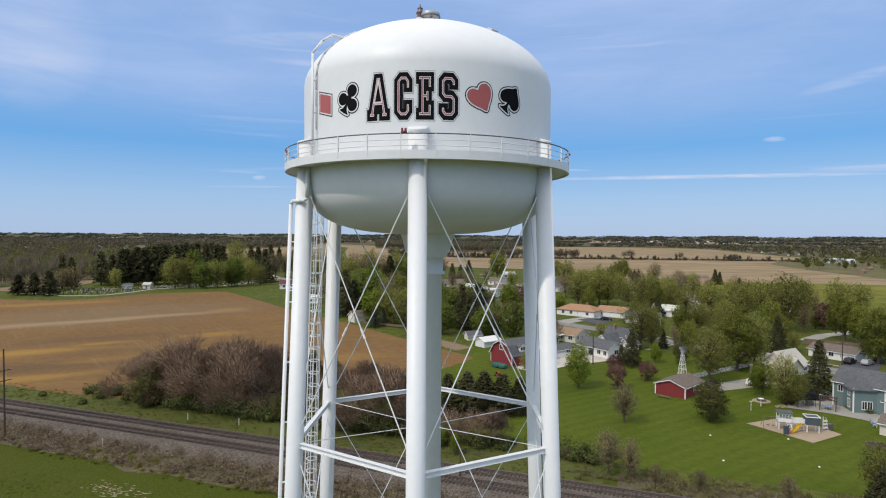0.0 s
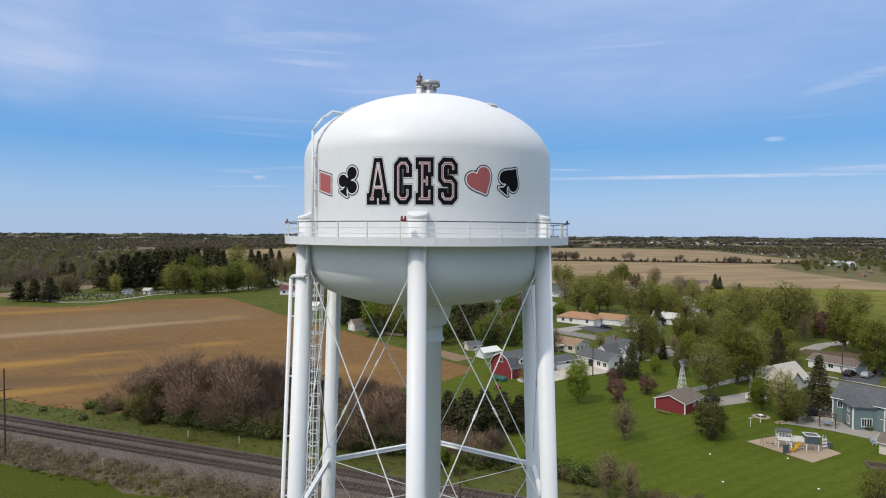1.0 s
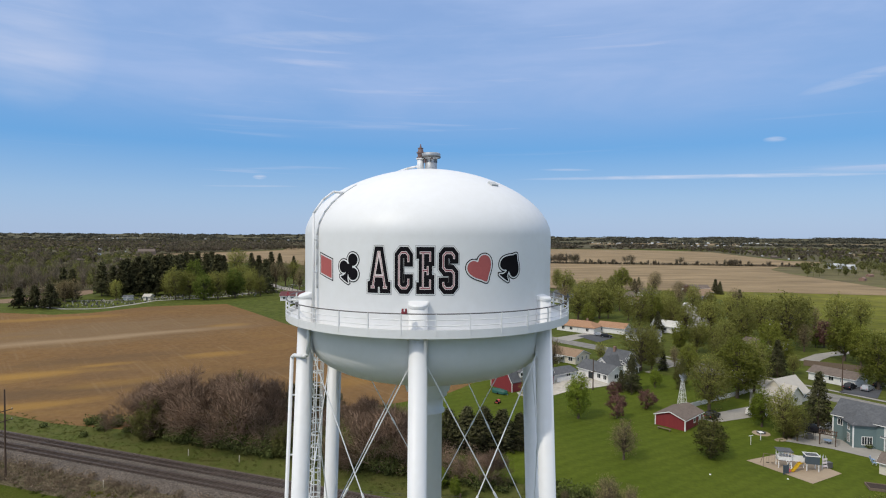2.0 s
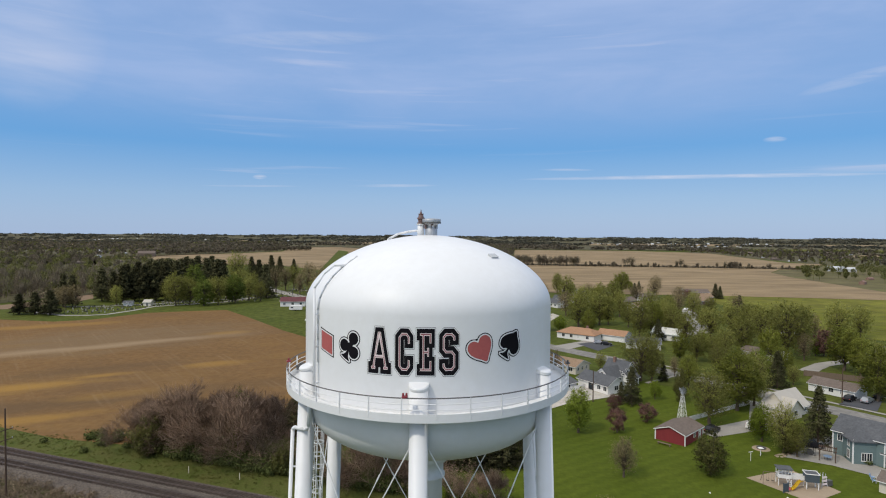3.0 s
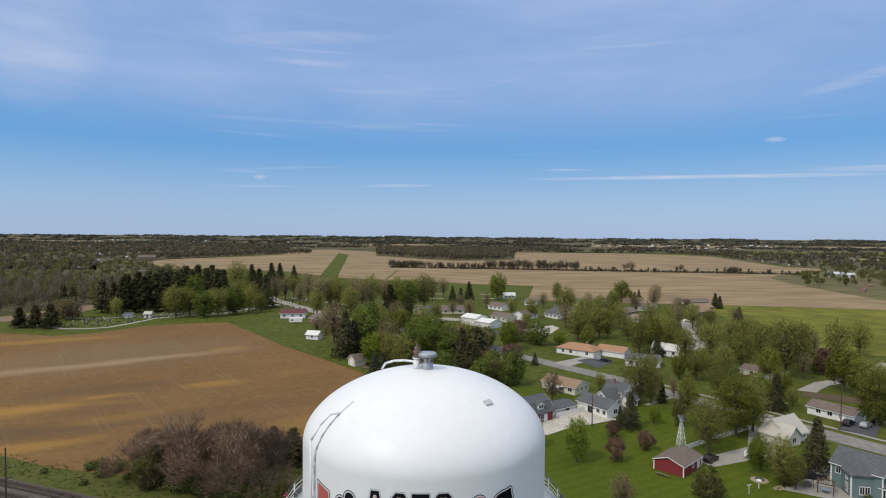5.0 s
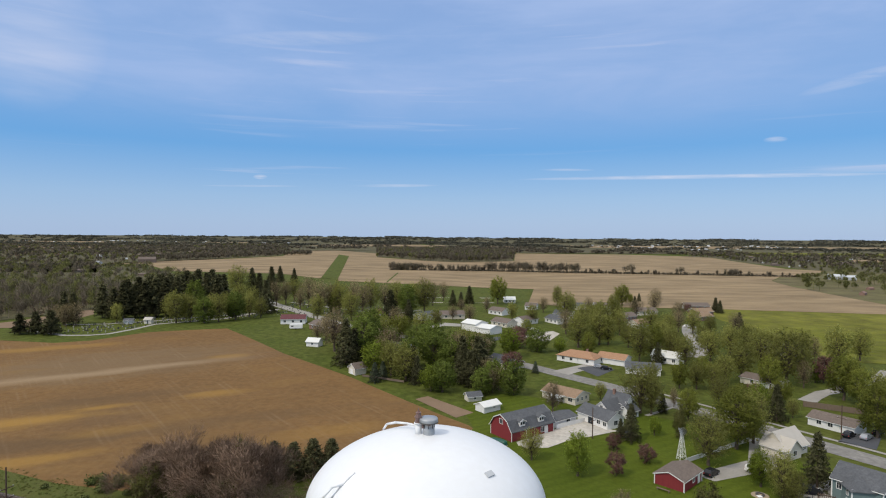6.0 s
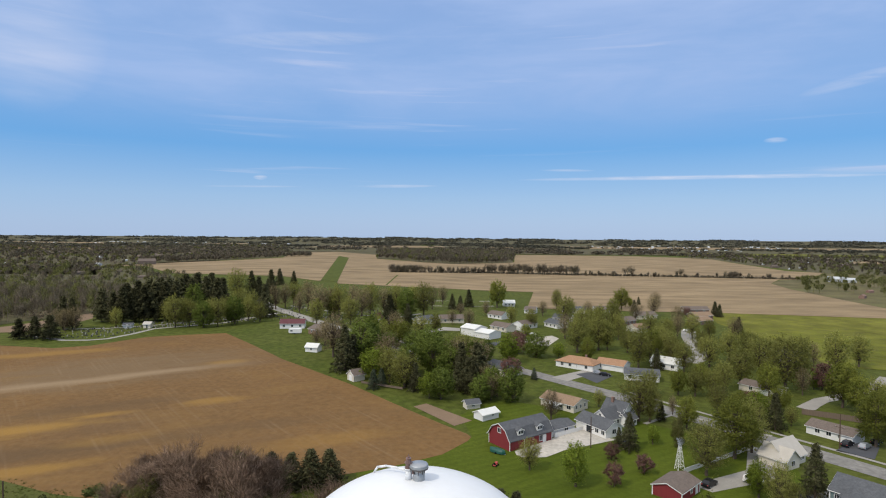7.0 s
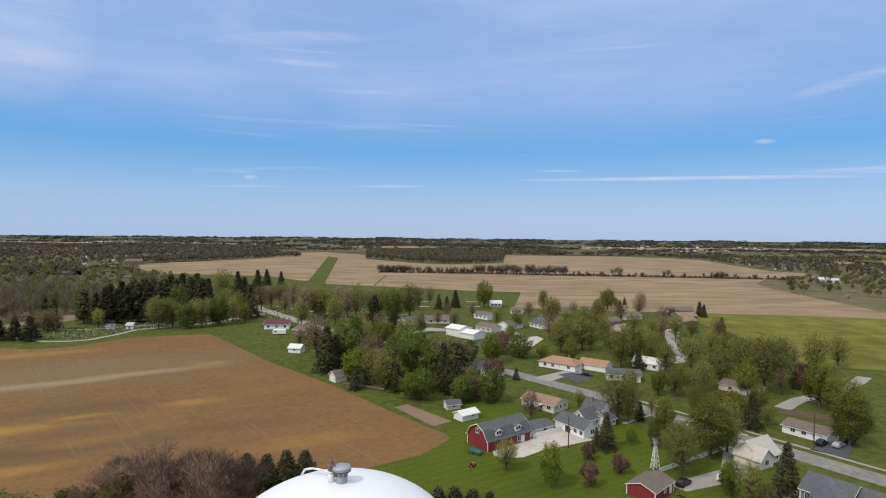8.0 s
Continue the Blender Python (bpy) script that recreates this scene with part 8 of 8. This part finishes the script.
HAMLET = [(x, y, scatter_rng.uniform(3.5, 6)) for x, y, _ in scatter([(-880, 900), (-560, 780), (-500, 960), (-560, 1250), (-1000, 1400)], 22, 1, 2) + scatter([(-640, 560), (-340, 560), (-300, 640), (-460, 830), (-700, 820)], 7, 1, 2)]


def spaced(places):
    """Leave the trees away from the front of the far houses."""
    return [(x, y, h) for x, y, h in places if not any(abs(x - a) < 7 and -24 < y - b < 8 for a, b, _ in HAMLET)]


LEFT_FAR = [(-1500, 1050), (-640, 720), (-430, 720), (-500, 850), (-540, 930), (-490, 1030), (-420, 1140), (-360, 1290), (-440, 1650), (-640, 2400), (-1700, 2200)]
bare_woods("far_woods", "distant mixed woods in spring colours", "wood_grey", spaced(scatter(LEFT_FAR, 2500, 8, 15)), 34, 3.4, 0.76, 0.36)
bare_woods("garden_woods", "leafing trees round far houses beyond the woods", "wood_green", scatter(STRIP, 800, 8, 15), 84, 2.0, 0.32, 0.38)
bare_woods("garden_bare_woods", "bare trees round far houses beyond the woods", "wood_grey", scatter(STRIP, 560, 9, 16), 76, 2.6, 0.24, 0.32)
bare_woods("far_green_woods", "distant woods with green leaves", "wood_green", spaced(scatter(LEFT_FAR, 1700, 6, 13)), 34, 2.6, 0.88, 0.40)
bare_woods("field_end_wood", "bare wood along the far stubble field", "wood_grey", scatter([(-470, 1015), (-425, 1105), (-350, 1262), (-300, 1320), (-330, 1420), (-480, 1330), (-560, 1050)], 420, 11, 16), 60, 3.6, 0.5, 0.3)
CENTRE = [(-141, 1235), (-100, 1213), (-48, 1106), (16, 1090), (70, 1117), (139, 1173), (190, 1546), (200, 1728), (-200, 1740)]
sheet("wood_floor", CENTRE, "litter", "brown leaf litter below the wood", 0.3, 25)
sheet("wood_floor", [(-421, 1633), (-299, 1662), (-172, 1462), (-143, 1240), (-195, 1745), (-420, 1745)], "litter", "brown leaf litter below far trees", 0.16, 25)
bare_woods("field_wood", "dark leafless wood standing between stubble fields", "wood_grey", scatter(CENTRE, 1300, 14, 20), 52, 4.5, 0.5, 0.3)
bare_woods("field_wood_green", "green patches in the wood between fields", "wood_green", scatter(CENTRE, 260, 14, 20), 56, 4.0, 0.6, 0.34)
bare_woods("hedge_row", "thin row of bare trees between the fields", "wood_grey", along((-73, 813), (-36, 817), 60, 10, 16, 4) + along((-32, 817), (62, 853), 60, 7, 15, 2) + along((62, 853), (190, 821), 150, 12, 21, 2.5)
           + along((190, 821), (485, 776), 60, 4, 11, 2) + along((252, 812), (262, 811), 7, 14, 20, 2) + along((325, 805), (331, 804), 4, 12, 17, 1.5) + along((385, 796), (405, 792), 14, 9, 15, 2), 80, 3.0, 0.17, 0.24)
mass("hedge_scrub", "low dark scrub along the field's hedge", "wood_grey", along((-73, 812), (62, 852), 140, 1.5, 3.5, 1.2) + along((62, 852), (485, 774), 420, 1.5, 3.5, 1.2), 14, 0.9, 0.7, "hedge")
RIGHT = [(590, 930), (612, 1190), (656, 1420), (612, 1510), (760, 1640), (1250, 1640), (1160, 1440), (930, 1345), (826, 1175), (905, 1180), (1000, 1230), (1300, 1480), (1500, 1300), (700, 800), (640, 880)]
NEARER = [(372, 600), (400, 650), (445, 762), (520, 780), (600, 900), (720, 860), (560, 640), (430, 545), (386, 552)]
bare_woods("orchard_woods", "dense trees beside far houses and sheds", "wood_green", scatter(NEARER, 150, 6, 15), 150, 1.8, 0.28, 0.34)
bare_woods("right_woods", "bare trees round far houses beyond the stubble field", "wood_grey", scatter(RIGHT, 800, 6, 14), 52, 2.8, 0.55, 0.36)
bare_woods("right_green_woods", "green trees round far houses", "wood_green", scatter(RIGHT, 700, 5, 13), 52, 2.2, 0.6, 0.38)
CLEARINGS = [[(-1900, 1750), (-900, 1650), (-850, 1820), (-1900, 1950)], [(700, 1700), (1900, 1500), (2000, 1700), (720, 1880)], [(-500, 2150), (300, 2250), (300, 2550), (-500, 2450)],
             [(500, 2350), (1900, 2250), (2000, 2700), (500, 2800)], [(-2300, 2400), (-900, 2500), (-900, 2800), (-2300, 2700)]]
sheet("far_land", [(-4800, 1660), (4800, 1660), (4800, 4800), (-4800, 4800)], "litter", "dull brown-green land below the horizon", 1.0, 240)
for c, mat in zip(CLEARINGS, ("stubble", "meadow", "stubble", "stubble", "stubble")):
    sheet("far_field", c, mat, "distant pale field between woods" if mat == "stubble" else "distant green field between woods", 1.4, 120)
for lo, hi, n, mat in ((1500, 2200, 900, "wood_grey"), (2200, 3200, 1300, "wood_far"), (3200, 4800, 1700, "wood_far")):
    belt = []
    while len(belt) < n:
        a, d = scatter_rng.uniform(-45, 45), scatter_rng.uniform(lo, hi)
        x, y = d * math.sin(radians(a)), d * math.cos(radians(a))
        if not (-420 < x < 640 and y < 1650) and noise.noise(Vector((x / 420, y / 260, 3))) > -0.02 and not any(inside(x, y, c) for c in CLEARINGS):
            belt.append((x, y, scatter_rng.uniform(8, 15) + (lo > 3000) * 22 * max(0.0, noise.noise(Vector((a / 11, 0.3, 8))))))
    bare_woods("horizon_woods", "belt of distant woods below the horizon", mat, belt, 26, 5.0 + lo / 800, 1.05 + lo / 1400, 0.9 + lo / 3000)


def specks(name, label, mat, spots, category):
    """Far buildings, each a small gabled block, as one object."""
    bm = bmesh.new()
    for x, y, s in spots:
        m = Matrix.Translation((x, y, land(x, y))) @ Matrix.Rotation(scatter_rng.uniform(-0.9, 0.9), 4, "Z")
        a = [bm.verts.new(m @ Vector((px, py, pz))) for px in (-s, s) for py, pz in ((-s * 0.45, 0), (s * 0.45, 0), (s * 0.45, s * 0.45), (0, s * 0.75), (-s * 0.45, s * 0.45))]
        for f in ((0, 1, 2, 3, 4), (9, 8, 7, 6, 5), (1, 6, 7, 2), (2, 7, 8, 3), (3, 8, 9, 4), (4, 9, 5, 0)):
            bm.faces.new([a[i] for i in f])
    tagged(finish(name, bm, mat), label, category, "", "stuff")


town = [(x, y, scatter_rng.uniform(3, 7)) for x, y, _ in scatter([(650, 1900), (1500, 2300), (1700, 3000), (700, 3000)], 90, 1, 2)]
town += [(x, y, scatter_rng.uniform(3, 7)) for x, y, _ in scatter([(-1500, 1500), (-500, 1500), (-700, 3000), (-2200, 3000)], 110, 1, 2)]
town += [(x, y, scatter_rng.uniform(3, 5)) for x, y, _ in scatter(RIGHT, 28, 1, 2)] + [(500, 742, 9), (509, 732, 8)]
specks("hamlet", "pale houses among far trees", "dull_white", HAMLET[:22:2], "buildings")
specks("hamlet_roofs", "brown-roofed houses among far trees", "roof_tan", HAMLET[1:22:2], "buildings")
specks("garden_houses", "grey-roofed houses among trees beyond the woods", "roof_brown", HAMLET[22:], "buildings")
specks("far_town", "pale houses of a distant town", "dull_white", town, "buildings")
specks("far_roofs", "dark roofed houses far away among trees", "roof_brown", [(x, y, scatter_rng.uniform(5, 8)) for x, y, _ in scatter(LEFT_FAR, 50, 1, 2)] + [(-488, 958, 13)] + [(x, y, 7) for x, y, _ in scatter(RIGHT, 30, 1, 2)], "buildings")
specks("far_red_buildings", "dull red buildings beyond the stubble field", "brick", [(393, 545, 5), (440, 600, 4)], "buildings")


def gravestones(name, label, mat, n):
    bm = bmesh.new()
    plots = scatter([(-212, 296), (-205, 288), (-172, 294), (-158, 322), (-110, 352), (-118, 395), (-185, 330)], n, 0.4, 1.1) + scatter([(-115, 365), (-60, 340), (-20, 395), (-110, 440)], n * 3 // 4, 0.4, 1.1)
    for x, y, h in plots:
        w = scatter_rng.uniform(0.18, 0.32)
        h *= 0.85
        y = round(y / 3.4) * 3.4 + scatter_rng.uniform(-0.4, 0.4)
        m = Matrix.Translation((x, y, land(x, y))) @ Matrix.Rotation(scatter_rng.uniform(-0.2, 0.2), 4, "Z")
        box(bm, -w, w, -0.1, 0.1, 0, h, m)
        if h > 0.8:
            box(bm, -w * 0.7, w * 0.7, -0.09, 0.09, h, h + 0.14, m)
    tagged(finish(name, bm, mat), label, "gravestones", "", "stuff")


gravestones("gravestones", "rows of pale weathered gravestones on grass", "stone", 190)
gravestones("dark_gravestones", "rows of dark polished gravestones on grass", "dark_stone", 300)


def weeds(name, label, mat, places, blades, size, category="weeds"):
    """Tufts of upright stalks as one object: places of (x, y, height)."""
    rng = np.random.default_rng(len(places) + 7)
    n = len(places) * blades
    p = np.repeat(np.array(places), blades, axis=0)
    base = np.array([land(x, y) for x, y, _ in places]).repeat(blades)
    o = rng.normal(size=(n, 2)) * (p[:, 2:3] * 0.42)
    root = np.column_stack([p[:, 0] + o[:, 0] * 0.5, p[:, 1] + o[:, 1] * 0.5, base])
    tip = np.column_stack([p[:, 0] + o[:, 0] * 1.3, p[:, 1] + o[:, 1] * 1.3, base + p[:, 2] * rng.uniform(0.5, 1.1, n)])
    side = rng.normal(size=(n, 3)) * size
    verts = np.stack([root - side, root + side, tip], axis=1).reshape(-1, 3)
    ob = new(name, mesh_of(name, verts, np.arange(len(verts)).reshape(-1, 3), mat))
    return tagged(ob, label, category, "", "stuff")


def strip(c0, c1, s0, s1, n, low, high):
    """Places beside the railway: c across it, s along it."""
    out = []
    while len(out) < n:
        s, c = scatter_rng.uniform(s0, s1), scatter_rng.uniform(c0, c1)
        v = ALONG * s + ACROSS * c
        if noise.noise(Vector((v.x / 6, v.y / 6, 1))) > -0.42:
            out.append((v.x, v.y, scatter_rng.uniform(low, high)))
    return out


mass("dry_scrub", "grey-brown dry scrub beside the railway", "dry", strip(65.0, 72.2, -150, 70, 1250, 0.6, 2.1), 85, 0.19, 0.62, "weeds", 0.9, 0.16)
mass("dry_scrub_bank", "brown dry brush along the railway bank", "dry_grass", strip(83, 87.5, -10, 75, 300, 0.4, 1.0) + strip(83, 89, 0, 75, 90, 0.9, 2.0), 90, 0.15, 0.7, "weeds", 0.9, 0.16)
weeds("green_weeds", "fresh green weeds in the dry scrub", "weed_green", strip(63.6, 72.6, -150, 40, 420, 0.2, 0.5), 34, 0.04)
weeds("yellow_flowers", "small yellow-green flowering weeds", "weed_yellow", strip(64.6, 68.6, -85, -45, 60, 0.3, 0.7), 40, 0.05)
mass("bank_bushes", "low green bushes along the field's edge", "leaf_dark", strip(90.0, 95.5, -116, -4, 190, 0.6, 3.2) + strip(89.5, 93.5, -90, -40, 90, 1.5, 4.4) + [(-73, 117.5, 1.4), (-85, 123, 1.2)], 230, 0.15, 0.62, "bushes", 0.85)
mass("bank_brush", "brown brush below the thicket trees", "twig", strip(91, 100, -100, -30, 330, 1.5, 5.5), 150, 0.24, 0.42, "bushes", 0.9, 0.12)
mass("bank_tufts", "dry tufts of grass on the railway bank", "weed_green", strip(83.2, 92, -150, -4, 900, 0.15, 0.5), 24, 0.12, 0.9, "weeds", 0.8, 0.25)
mass("rough_tufts", "tufts of rough grass before the railway", "weed_green", [(x, y, h) for x, y, h in scatter([(-100, 98), (-60, 84), (0, 62), (-10, 50), (-100, 60)], 900, 0.08, 0.22)], 16, 0.10, 1.3, "weeds", 0.8, 0.3)
mass("house_shrubs", "dark clipped shrubs below the teal house windows", "leaf_dark", [(82.4 + 0.35 * i, 116.9 - 0.6 * i, 1.1) for i in range(6)], 260, 0.13, 0.7, "shrubs")
weeds("bank_grass", "pale dry grass tufts along the lawn's railway edge", "dry_grass", strip(83, 91, -4, 75, 700, 0.3, 0.9), 26, 0.03)
